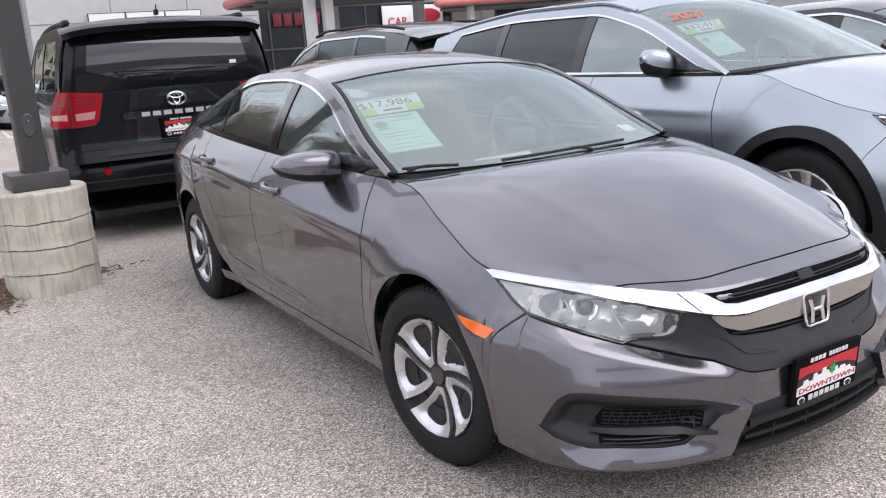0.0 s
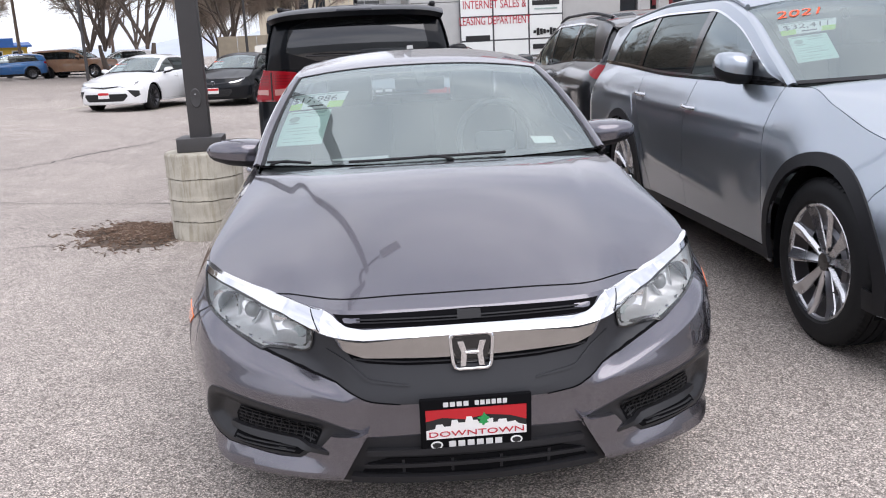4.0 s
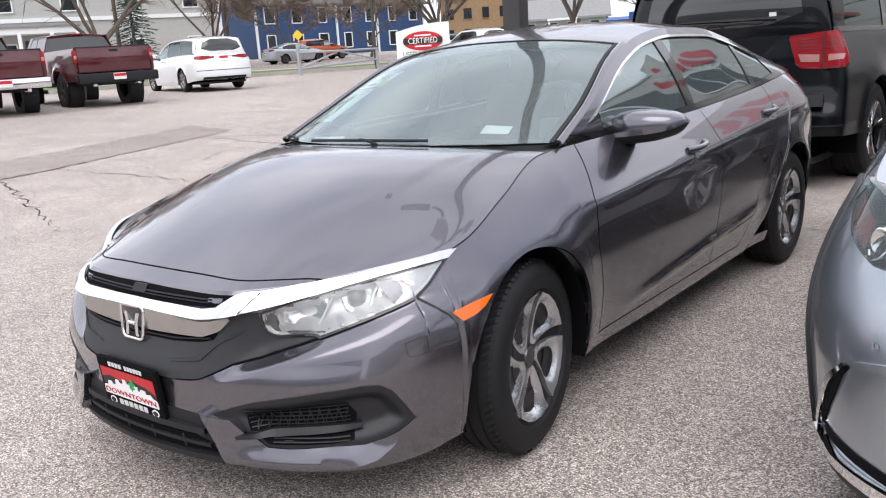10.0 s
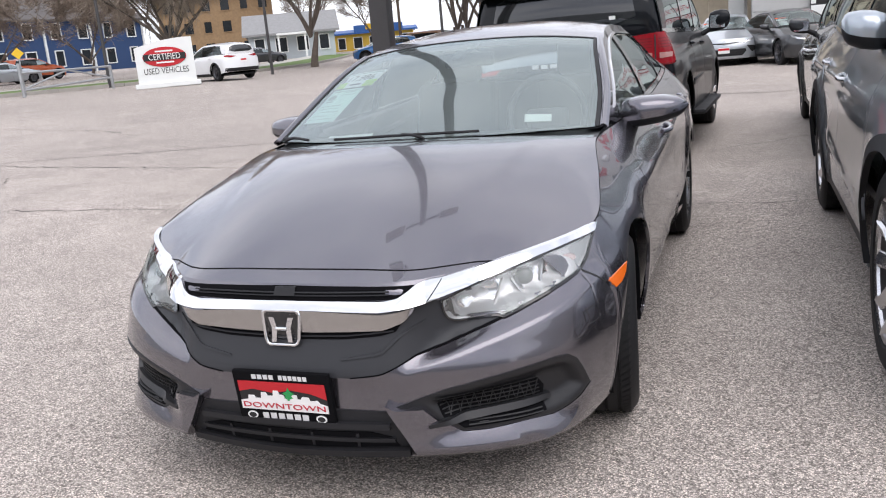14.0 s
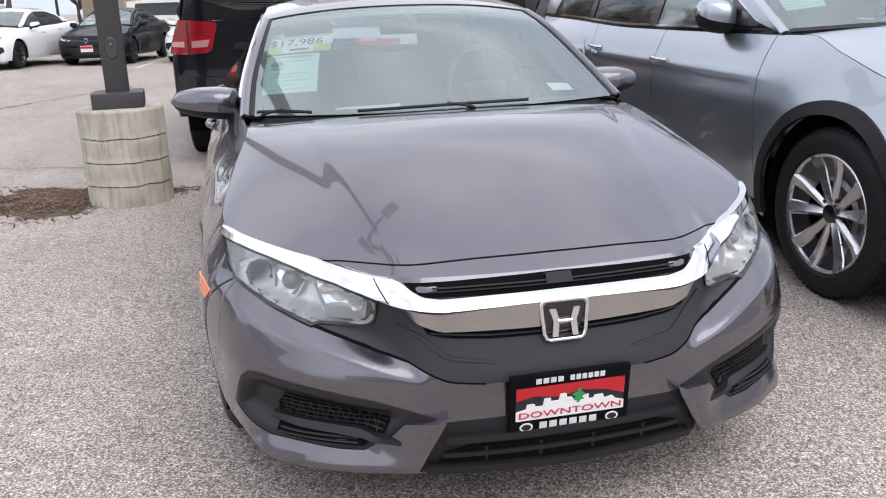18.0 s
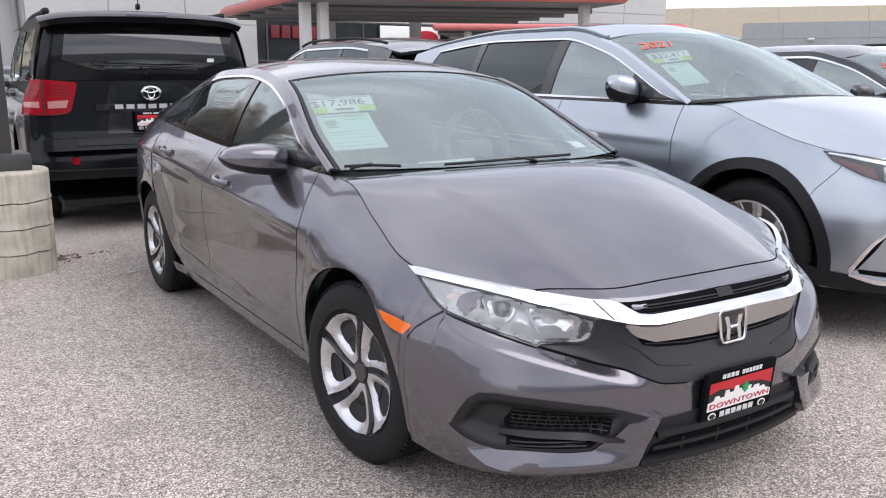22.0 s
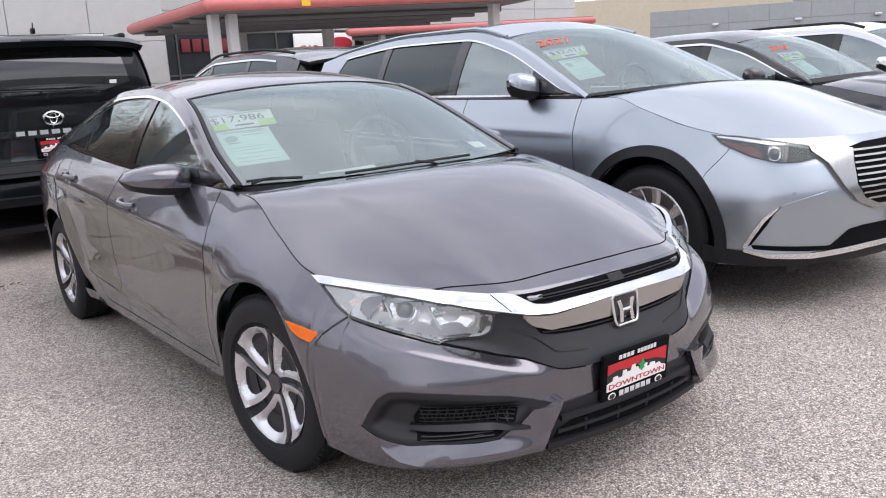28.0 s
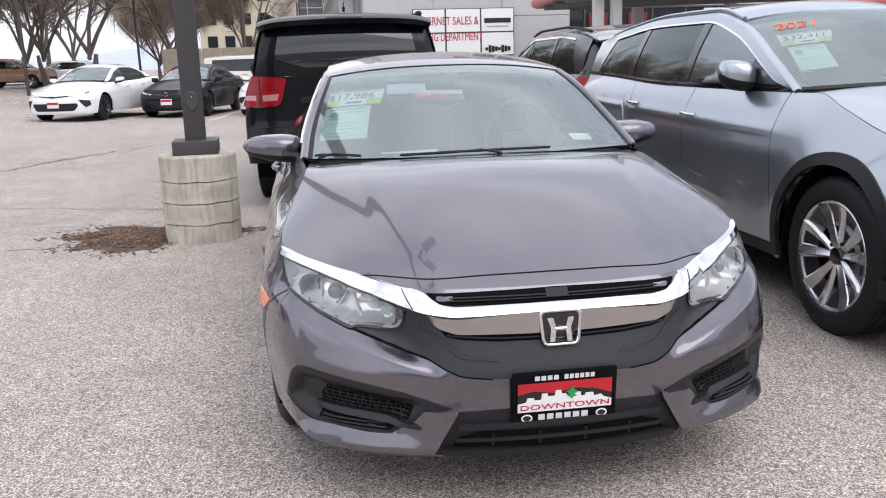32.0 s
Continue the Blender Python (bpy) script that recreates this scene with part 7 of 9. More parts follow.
        tube("roof_bar", r * np.array([side, 1, 1]), 0.014, M_SILVER, car, "silver roof rail", seg=8)
    windscreen_papers(car, sh, [(0.05, 0.655), (0.253, 0.625), (0.215, 0.495), (0.04, 0.51)], [(0.055, 0.485), (0.18, 0.475), (0.162, 0.22), (0.038, 0.21)], "$32,411", ("2021", [(0.075, 0.80), (0.231, 0.765), (0.20, 0.68), (0.055, 0.70)]))
    set_car(car, 2.68, 0.45, 0.3, 0.0)
    return car, sh


def black_suv():
    c = spec(BIGSUV, paint=M_BLACK)
    car, sh = vehicle("black_suv", "glossy black full-size sport utility vehicle, chrome wheels and red tail lamps", "car", c, res=2)
    nose, tail = span(sh)
    for side in (-1, 1):
        T = lambda a, b, off=0.0, s=side: np.array(sh.belt(sh.length - np.asarray(a), b, off)) * np.array([s, 1, 1])
        lamp = inlay("tail_lamp", [(0.565, 1.215), (0.58, 1.235), (0.80, 1.255), (1.05, 1.265), (1.10, 1.25), (1.105, 1.06), (1.06, 1.01), (0.98, 0.99), (0.80, 0.985), (0.66, 0.995), (0.62, 1.03)], T, M_RED, car, "large red tail lamp", off=0.02, lip=0.03, step=0.04)
        inlay("lamp_window", [(0.66, 1.035), (0.80, 1.03), (0.80, 1.085), (0.64, 1.095)], T, M_REDCLEAR, lamp, "clear reversing lamp", off=0.024, lip=0.006, step=0.03)
        inlay("lamp_window", [(0.87, 1.035), (1.0, 1.045), (1.03, 1.085), (0.87, 1.085)], T, M_REDCLEAR, lamp, "clear reversing lamp", off=0.024, lip=0.006, step=0.03)
        for z_ in (1.13, 1.155, 1.18, 1.205):
            strip("lamp_rib", [(0.64, z_), (0.80, z_ + 0.004)], T, 0.006, M_REDDEEP, lamp, off=0.0235, lip=0.004)
            strip("lamp_rib", [(0.86, z_), (1.06, z_ + 0.004)], T, 0.006, M_REDDEEP, lamp, off=0.0235, lip=0.004)
        strip("lamp_edge", [(0.62, 1.028), (0.66, 0.992), (0.80, 0.982), (0.98, 0.987), (1.06, 1.006)], T, 0.014, M_REDDEEP, lamp, off=0.023, lip=0.01)
        strip("lamp_gap", [(0.83, 1.24), (0.83, 0.985)], T, 0.012, M_INK, lamp, off=0.026, lip=0.01)
        lathe_at = T(0.62, 0.615, 0.012)
        r = lathe("bumper_reflector", [(-0.004, 0.001), (-0.004, 0.03), (0.012, 0.034)], M_RED, car, "round red reflector", 20, axis="y")
        r.data.transform(Matrix.Rotation(math.pi, 4, "Z"))
        r.data.transform(Matrix.Translation(lathe_at))
        y = np.linspace(1.45, 3.75, 24)
        z = 0.03 * np.sin(np.clip((y - 1.45) / 2.3, 0, 1) * math.pi) ** 0.4
        rr = sh.rail(y) + np.stack([0 * y - 0.05, 0 * y, 0.014 + z * 0.9], -1)
        tube("roof_bar", rr * np.array([side, 1, 1]), 0.02, M_TRIM, car, "black roof rail", seg=8)
        bx = sh.rail(3.72)
        box("rail_foot", (0.06, 0.24, 0.055), (side * (bx[0] - 0.04), 3.74, bx[2] + 0.03), M_TRIM, car, bevel=0.03)
        box("running_board", (0.20, 1.95, 0.05), (side * 0.98, 1.55, 0.40), M_TRIM, car, "black running board", bevel=0.02)
        box("body_side_moulding", (0.02, 0.95, 0.07), (side * 0.972, 2.1, 0.72), M_BLACK, car, bevel=0.008)
    # bumper step and lower bumper
    strip("bumper_step", [(-0.84, 0.74), (-0.7, 0.745), (0, 0.75), (0.7, 0.745), (0.84, 0.74)], tail, 0.09, M_BLACK, car, off=0.10, lip=0.12, step=0.05)
    strip("bumper_pad", [(-0.6, 0.755), (0, 0.76), (0.6, 0.755)], tail, 0.035, M_TRIM, car, off=0.112, lip=0.03, step=0.05)
    strip("bumper_seam", [(-1.0, 0.54), (0, 0.535), (1.0, 0.54)], tail, 0.012, M_INK, car, off=0.004, lip=0.004)
    # plate recess and name plate over it
    rec = inlay("plate_recess", [(-0.36, 0.82), (0.36, 0.82), (0.33, 1.01), (-0.33, 1.01)], tail, M_GLOSSB, car, "", off=0.006, lip=0.01, step=0.05)
    nm = strip("name_garnish", [(-0.44, 1.035), (0.44, 1.035)], tail, 0.055, M_GLOSSB, car, off=0.035, lip=0.035)
    for k in range(7):
        strip("name_bar", [(-0.30 + 0.088 * k, 1.037), (-0.236 + 0.088 * k, 1.037)], tail, 0.036, M_LAMPPALE, nm, off=0.04, lip=0.006)
    pl = dealer_plate(car, (0, c["tail"] + 0.008, 0.92), 180, 0.30, 0.155, 0)
    em = lathe("emblem", [(0.0, 0.058), (0.012, 0.062), (0.012, 0.048), (0.0, 0.047)], M_CHROME, car, "chrome oval emblem", 24, axis="y")
    em.data.transform(pose(0, c["tail"] - 0.05, 1.145) @ Matrix.Diagonal((1.35, 1, 0.95, 1)))
    for k, (w, h) in enumerate(((0.030, 0.056), (0.056, 0.026))):
        e2 = lathe("emblem_ring", [(0.0, 1.0), (0.01, 1.06), (0.01, 0.82), (0.0, 0.8)], M_CHROME, em, "", 20, axis="y")
        e2.data.transform(pose(0, c["tail"] - 0.05, 1.145 + (0.026 if k else 0)) @ Matrix.Diagonal((w, 1, h * (0.8 if not k else 0.9), 1)))
    # spoiler with brake lamp, wiper, washer, antenna
    sp = []
    for t in np.linspace(0, 1, 7):
        x = np.linspace(-0.80, 0.80, 24)
        sp.append(np.stack([x, 4.0 + 0.06 * (1 - (x / 0.8) ** 2) + 0.20 * t - 0.07 * np.abs(x / 0.8) ** 6, 1.80 - 0.025 * (x / 0.8) ** 2 - 0.05 * t * t - 0.03 * np.abs(x / 0.8) ** 8], -1))
    sheet("roof_spoiler", np.array(sp), M_BLACK, car, "black roof spoiler", lip=0.05)
    box("brake_lamp", (0.32, 0.03, 0.03), (0, 4.225, 1.757), M_GUNMETAL, car, "clear high brake lamp", bevel=0.006)
    wp = tube("rear_wiper", [(0.05, 4.30, 1.30), (0.02, 4.325, 1.345), (-0.25, 4.318, 1.36), (-0.42, 4.312, 1.352)], 0.012, M_TRIM, car, "black rear wiper", seg=6)
    tube("wiper_blade", [(0.45, 4.318, 1.375), (0.0, 4.328, 1.362), (-0.40, 4.318, 1.345)], 0.008, M_TRIM, wp, seg=6)
    part("antenna_fin", box_bm((0.03, 0.10, 0.05), (0, 0, 0), 0.014), M_BLACK, car, pose_=pose(0.0, 3.85, 1.852))
    tube("antenna", [(0.0, 3.86, 1.86), (0.0, 3.89, 1.915)], 0.005, M_TRIM, car, seg=6)
    box("glass_sticker", (0.055, 0.003, 0.03), (-0.48, 4.275, 1.41), M_PAPER, car, "small white sticker", bevel=0.0, rot=(-10, 0, 0))
    set_car(car, -0.16, 9.0, 177.5, 0.0)
    return car, sh


def simple_rear(car, sh, lamp, z=1.0):
    for side, P in belt_pair(sh):
        inlay("tail_lamp", [(sh.length - a, b) for a, b in lamp], P, M_RED, car, "red tail lamp", off=0.01, lip=0.015, step=0.06)
    nose, tail = span(sh)
    pl = inlay("licence_plate", [(-0.15, z - 0.2), (0.15, z - 0.2), (0.15, z - 0.05), (-0.15, z - 0.05)], tail, M_WHITEINK, car, "red and white dealer plate", off=0.012, lip=0.01, step=0.08)
    inlay("plate_band", [(-0.14, z - 0.13), (0.14, z - 0.13), (0.14, z - 0.06), (-0.14, z - 0.06)], tail, M_REDINK, car, "", off=0.018, lip=0.006, step=0.08)


def simple_front(car, sh, z=0.8, half=0.5):
    for side, P in belt_pair(sh):
        inlay("headlamp", [(0.45, z - 0.05), (0.7, z), (1.0, z + 0.05), (0.98, z - 0.03), (0.75, z - 0.10), (0.5, z - 0.12)], P, M_LAMPDARK, car, "clear headlamp", off=0.006, lip=0.012, step=0.06)
    dark_grille(car, sh, half, z - 0.40, z - 0.10, 3)


def dark_suv():
    c = spec(CROSSOVER, paint=M_DARK, nose=-0.95, tail=3.98, half=0.965, base=2.85, radius=0.37, arch=0.415,
             shoulder=[(-0.95, 0.95), (0, 1.05), (0.35, 1.10), (1.5, 1.12), (2.8, 1.18), (3.98, 1.18)], rail_z=[(0.4, 1.1), (0.7, 1.27), (1.2, 1.52), (1.7, 1.62), (2.6, 1.625), (3.3, 1.58), (3.8, 1.50)], rail_x=[(0.4, 0.82), (0.7, 0.78), (1.2, 0.70), (1.7, 0.67), (2.6, 0.66), (3.8, 0.66)],
             doors=[[(0.2, 1.95), (1.1, 2.0)], [(0.2, 3.05), (1.1, 3.1)], [(0.2, 3.7), (0.6, 3.9), (1.2, 4.15)]], roof_end=3.65, deck_start=3.65, flank_end=3.7, panes=[(0.80, 1.55, 0, -0.04, M_SIDEGLASS), (1.63, 2.55, -0.03, -0.02, M_PRIVACY), (2.62, 3.45, 0.0, -0.22, M_PRIVACY)],
             mirror=(1.03, 0.88, 1.16, 0.22, 0.18), rim=0.25, rim_mat=M_SATIN, seat_z=0.7, rear_glass=M_REARGLASS, gate_glass=(0.10, 0.90, 0.16, 0.72))
    car, sh = vehicle("dark_suv", "dark grey mid-size sport utility vehicle with a red tail lamp", "car", c, res=2)
    simple_rear(car, sh, [(0.40, 1.12), (0.95, 1.16), (1.12, 1.10), (0.95, 1.03), (0.70, 1.0), (0.62, 0.88), (0.52, 0.90), (0.45, 1.04)], 0.95)
    simple_front(car, sh, 0.85)
    for side in (-1, 1):
        y = np.linspace(1.35, 3.5, 20)
        tube("roof_bar", (sh.rail(y) + np.array([-0.05, 0, 0.05])) * np.array([side, 1, 1]), 0.016, M_TRIM, car, "black roof rail", seg=6)
    sp = []
    for t in np.linspace(0, 1, 5):
        x = np.linspace(-0.66, 0.66, 16)
        sp.append(np.stack([x, 3.68 + 0.10 * (1 - (x / 0.66) ** 2) + 0.2 * t, 1.58 - 0.05 * (x / 0.66) ** 2 - 0.03 * t], -1))
    sheet("roof_spoiler", np.array(sp), M_DARK, car, lip=0.03)
    set_car(car, 2.80, 8.9, 180, 0.0)
    return car


def dark_crossover():
    c = spec(CROSSOVER, paint=M_DARK, shoulder=[(-0.88, 0.88), (-0.5, 0.90), (0, 0.98), (0.35, 1.04), (1.5, 1.06), (2.7, 1.12), (3.68, 1.12)], rail_z=[(0.4, 1.04), (0.7, 1.2), (1.2, 1.42), (1.6, 1.50), (2.2, 1.49), (3.0, 1.42), (3.5, 1.34)], wheel_x=0.36, roof_crown=0.03, head_rise=0.05)
    car, sh = vehicle("dark_crossover", "dark grey compact crossover with an orange year sticker on its windscreen", "car", c, res=2)
    simple_front(car, sh, 0.82)
    simple_rear(car, sh, [(0.35, 1.05), (0.9, 1.10), (0.95, 1.0), (0.4, 0.95)], 0.9)
    windscreen_papers(car, sh, [(0.10, 0.60), (0.27, 0.56), (0.23, 0.42), (0.07, 0.45)], [(0.08, 0.42), (0.19, 0.41), (0.17, 0.15), (0.06, 0.15)], "$20,986", ("2018", [(0.108, 0.735), (0.25, 0.69), (0.21, 0.61), (0.075, 0.64)]))
    set_car(car, 5.75, 0.95, 2.5, 0.0)
    return car, sh


def white_crossover():
    c = spec(CROSSOVER, paint=M_WHITE)
    car, sh = vehicle("white_crossover", "white compact crossover with black roof rails", "car", c, res=1)
    simple_front(car, sh, 0.82)
    simple_rear(car, sh, [(0.35, 1.05), (0.9, 1.10), (0.95, 1.0), (0.4, 0.95)], 0.9)
    for side in (-1, 1):
        y = np.linspace(1.25, 3.2, 16)
        tube("roof_bar", (sh.rail(y) + np.array([-0.05, 0, 0.06])) * np.array([side, 1, 1]), 0.018, M_TRIM, car, "black roof rail", seg=6)
    set_car(car, 8.75, 1.25, 2.5, 0.0)
    return car


def by_tail(car, tx, ty, fx, fy, tail):
    n = math.hypot(fx, fy)
    fx, fy = fx / n, fy / n
    x, y = tx + fx * tail, ty + fy * tail
    set_car(car, x, y, math.degrees(math.atan2(fx, -fy)), float(ground_z(tx + fx * 2, ty + fy * 2)))


def white_minivan():
    car, sh = vehicle("white_minivan", "white minivan with red tail lamps and dark glass", "car", spec(VAN, paint=M_WHITE, rim_mat=M_SATIN), res=1)
    simple_rear(car, sh, [(0.30, 1.06), (0.75, 1.07), (1.0, 1.06), (0.95, 0.98), (0.7, 0.95), (0.3, 1.0)], 1.10)
    nose, tail = span(sh)
    strip("tail_bright_trim", [(-0.45, 1.06), (0.45, 1.06)], tail, 0.03, M_CHROME, car, off=0.015, lip=0.015)
    strip("bumper_seam", [(-0.9, 0.62), (0.9, 0.62)], tail, 0.02, M_TRIM, car, off=0.004, lip=0.006)
    inlay("rear_diffuser", [(-0.75, 0.345), (0.75, 0.345), (0.7, 0.42), (-0.7, 0.42)], tail, M_TRIM, car, "", off=0.006, lip=0.01, step=0.1)
    by_tail(car, -19.65, 14.8, -0.964, 0.27, 4.22)
    return car


def white_hatch():
    car, sh = vehicle("white_crossover", "white crossover with a dark rear window by the sign", "car", spec(CROSSOVER, paint=M_WHITE, rear_glass=M_REARGLASS, rim_mat=M_GUNMETAL), res=1)
    simple_rear(car, sh, [(0.28, 1.02), (0.7, 1.08), (1.0, 1.07), (0.9, 1.0), (0.6, 0.97)], 0.95)
    nose, tail = span(sh)
    inlay("rear_valance", [(-0.95, 0.37), (0.95, 0.37), (0.9, 0.52), (-0.9, 0.52)], tail, M_TRIM, car, "", off=0.006, lip=0.01, step=0.1)
    by_tail(car, -19.75, 30.0, -0.90, 0.43, 3.68)
    return car


def blue_hatch():
    c = spec(CROSSOVER, paint=M_BLUE, shoulder=[(-0.88, 0.80), (-0.5, 0.83), (0, 0.92), (0.35, 0.99), (1.5, 1.02), (2.7, 1.07), (3.68, 1.07)], rim_mat=M_INK, rail_z=[(0.4, 0.99), (0.7, 1.15), (1.2, 1.40), (1.6, 1.49), (2.4, 1.49), (3.1, 1.43), (3.5, 1.36)])
    car, sh = vehicle("blue_hatchback", "bright blue five-door crossover hatchback with roof rails", "car", c, res=1)
    simple_rear(car, sh, [(0.35, 1.0), (0.9, 1.05), (0.95, 0.92), (0.4, 0.85)], 0.9)
    simple_front(car, sh, 0.78)
    by_tail(car, -20.3, 52.8, -0.92, -0.39, 3.68)
    return car


def far_car(name, label, pt, base, x, y, yaw):
    car, sh = vehicle(name, label, "car", spec(base, paint=pt, rear_glass=M_REARGLASS, seats=False), res=1)
    simple_front(car, sh, 0.80)
    simple_rear(car, sh, [(0.35, 1.0), (0.9, 1.03), (0.95, 0.93), (0.4, 0.88)], 0.9)
    set_car(car, x, y, yaw, float(ground_z(x, y)))
    return car


def pickup(label, tx, ty, fx, fy, chrome=False):
    """A crew-cab pickup truck, seen from behind."""
    c = dict(half=1.0, radius=0.42, rim=0.24, arch=0.5, spoke="star", spokes=6, rim_mat=M_INK if not chrome else M_CHROME, tyre_wide=0.30)
    car = thing("pickup_truck", label, "truck", "parked pickup trucks")
    pt = M_MAROON
    L = 5.85
    for side in (-1, 1):
        # bed side with a cut wheel arch
        ys = np.linspace(2.35, 4.85, 60)
        bot = np.where(np.abs(ys - 3.57) < 0.52, 0.42 + np.sqrt(np.maximum(0, 0.52 ** 2 - (ys - 3.57) ** 2)), 0.62)
        v = np.linspace(0, 1, 14)
        z = bot[:, None] + (1.42 - bot)[:, None] * v
        x = 1.0 - 0.05 * np.clip((z - 1.15) / 0.27, 0, 1) ** 2 - 0.06 * np.clip((0.85 - z) / 0.3, 0, 1) + 0.05 * np.exp(-((np.hypot(ys[:, None] - 3.57, z - 0.42) - 0.56) / 0.07) ** 2)
        sheet("bed_side", np.stack([side * x, ys[:, None] + 0 * z, z], -1), pt, car, lip=0.06)
        ys = np.linspace(-0.85, 2.33, 70)
        bot = np.where(np.abs(ys) < 0.52, 0.42 + np.sqrt(np.maximum(0, 0.52 ** 2 - ys ** 2)), 0.52)
        z = bot[:, None] + (1.36 - bot)[:, None] * v
        x = 1.0 - 0.06 * np.clip((z - 1.1) / 0.26, 0, 1) ** 2 - 0.05 * np.clip((0.85 - z) / 0.3, 0, 1)
        sheet("cab_side", np.stack([side * x, ys[:, None] + 0 * z, z], -1), pt, car, lip=0.02)
        for y0, y1 in ((0.75, 1.45), (1.52, 2.15)):
            g = np.array([[(side * (0.94 - 0.16 * t), y + (0.25 * t if y0 < 1 and y == y0 else 0), 1.38 + 0.44 * t) for t in np.linspace(0, 1, 5)] for y in (y0, y1)])
            sheet("side_window", g, M_GLOSSB, car, lip=0.01)
        for y0, y1 in ((0.5, 0.75), (1.45, 1.52), (2.15, 2.33)):
            g = np.array([[(side * (0.945 - 0.16 * t), y + (0.28 * t if y0 < 1 else 0), 1.36 + 0.48 * t) for t in np.linspace(0, 1, 5)] for y in (y0, y1)])
            sheet("pillar", g, pt, car, lip=0.02)
        tl = box("tail_lamp", (0.10, 0.10, 0.30), (side * 0.945, 4.83, 1.22), M_RED, car, "red tail lamp", bevel=0.02)
        box("lamp_window", (0.07, 0.02, 0.09), (side * 0.945, 4.885, 1.20), M_REDCLEAR, tl, bevel=0.01)
        for y in (0.0, 3.57):
            wheel(car, side, y, c, 1)
            lathe("wheel_well", [(side * 0.6, 0.3), (side * 0.6, 0.54), (side * 0.95, 0.54)], M_TRIM, car, "", 24, at=(0, y, 0.42))
        box("door_mirror", (0.22, 0.12, 0.28), (side * 1.16, 0.75, 1.45), M_TRIM, car, bevel=0.04)
        box("exhaust_pipe", (0.10, 0.3, 0.09), (side * 0.55, 4.75, 0.52), M_CHROME, car, bevel=0.03)
    tg = part("tailgate", box_bm((1.80, 0.07, 0.60), (0, 0, 0), 0.02), pt, car, pose_=pose(0, 4.85, 1.12))
    box("tailgate_handle", (0.22, 0.02, 0.06), (0, 4.89, 1.34), M_TRIM, tg, bevel=0.01)
    box("tailgate_cap", (1.86, 0.10, 0.03), (0, 4.84, 1.43), M_TRIM, tg, bevel=0.01)
    box("raised_name_panel", (1.1, 0.012, 0.16), (0, 4.888, 1.16), pt, tg, bevel=0.004)
    bp = part("rear_bumper", box_bm((2.0, 0.26, 0.24), (0, 0, 0), 0.05), M_CHROME if chrome else M_TRIM, car, "chrome rear bumper" if chrome else "black rear bumper", pose_=pose(0, 4.98, 0.68))
    box("licence_plate", (0.31, 0.012, 0.16), (0, 5.118, 0.70), M_WHITEINK, car, "red and white dealer plate", bevel=0.002)
    box("plate_band", (0.30, 0.006, 0.07), (0, 5.126, 0.73), M_REDINK, car, bevel=0.0)
    box("bed_floor", (1.8, 2.4, 0.05), (0, 3.6, 0.85), M_TRIM, car)
    box("bed_front", (1.85, 0.05, 0.6), (0, 2.38, 1.12), pt, car)
    box("cab_back", (1.84, 0.05, 0.8), (0, 2.30, 0.98), pt, car)
    g = np.array([[(x * (0.90 - 0.12 * t), 2.33 - 0.10 * t, 1.40 + 0.42 * t) for t in np.linspace(0, 1, 5)] for x in np.linspace(-1, 1, 9)])
    sheet("rear_window", g, M_REARGLASS, car, lip=0.01)
    g = np.array([[(x * 0.80, y, 1.86 + 0.05 * (1 - x * x) - 0.06 * abs((y - 1.5) / 0.9) ** 3) for x in np.linspace(-1, 1, 12)] for y in np.linspace(0.95, 2.25, 14)])
    sheet("roof", g, pt, car, lip=0.06)
    box("cargo_lamp", (0.30, 0.04, 0.04), (0, 2.26, 1.87), M_RED, car, bevel=0.008)
    g = np.array([[(x * (0.90 - 0.12 * t), 0.35 + 0.62 * t, 1.38 + 0.46 * t) for t in np.linspace(0, 1, 5)] for x in np.linspace(-1, 1, 9)])
    sheet("windscreen", g, M_GLOSSB, car, lip=0.01)
    part("bonnet", box_bm((1.85, 1.35, 0.5), (0, 0, 0), 0.10, 3), pt, car, pose_=pose(0, -0.32, 1.12))
    box("underbody", (1.5, 5.2, 0.2), (0, 2.0, 0.6), M_TRIM, car)
    by_tail(car, tx, ty, fx, fy, 4.95)
    return car


silver_car, silver_skin = silver_suv()
black_suv()
dark_suv()
dark_car, dark_skin = dark_crossover()
white_crossover()
camry("white sedan with black lower grille facing the lane", M_WHITE, -6.9, 20.6, -14.5, True)
camry("black sedan with a white price paper on its windscreen", M_BLACK, -4.4, 21.95, -11.5)
camry("white sedan half hidden behind a black vehicle", M_WHITE, -1.75, 21.9, -8.5, True)
camry("pale silver sedan facing the lane", M_SILVERLT, 0.5, 24.0, 0.0, True)
camry("dark grey sedan parked by the office wall", M_DARK, 2.75, 22.1, 20.0)
white_minivan()
white_hatch()
blue_hatch()
pickup("maroon crew-cab pickup truck with black bumper", -17.5, 9.8, -0.98, 0.2)
pickup("red crew-cab pickup truck with chrome bumper", -17.4, 6.9, -0.98, 0.2, True)
far_car("white_suv", "white boxy four-wheel-drive wagon with a roof rack", M_OFFWHITE, BIGSUV, -0.6, 31.5, 78)
far_car("white_suv", "white sport utility vehicle behind a blue hatchback", M_WHITE, CROSSOVER, -18.6, 57.5, -70)
far_car("white_hatchback", "small white car parked by the yellow building", M_WHITE, SEDAN, -26.5, 58, -110)
far_car("orange_hatchback", "orange hatchback parked by the blue house", M_ORANGE, CROSSOVER, -47.5, 47.5, 165)
far_car("grey_hatchback", "silver hatchback parked on the street", M_SILVERLT, SEDAN, -44.5, 42.0, 170)
far_car("dark_suv", "dark sport utility vehicle parked on the street", M_DARK, CROSSOVER, -41.0, 57.0, 160)
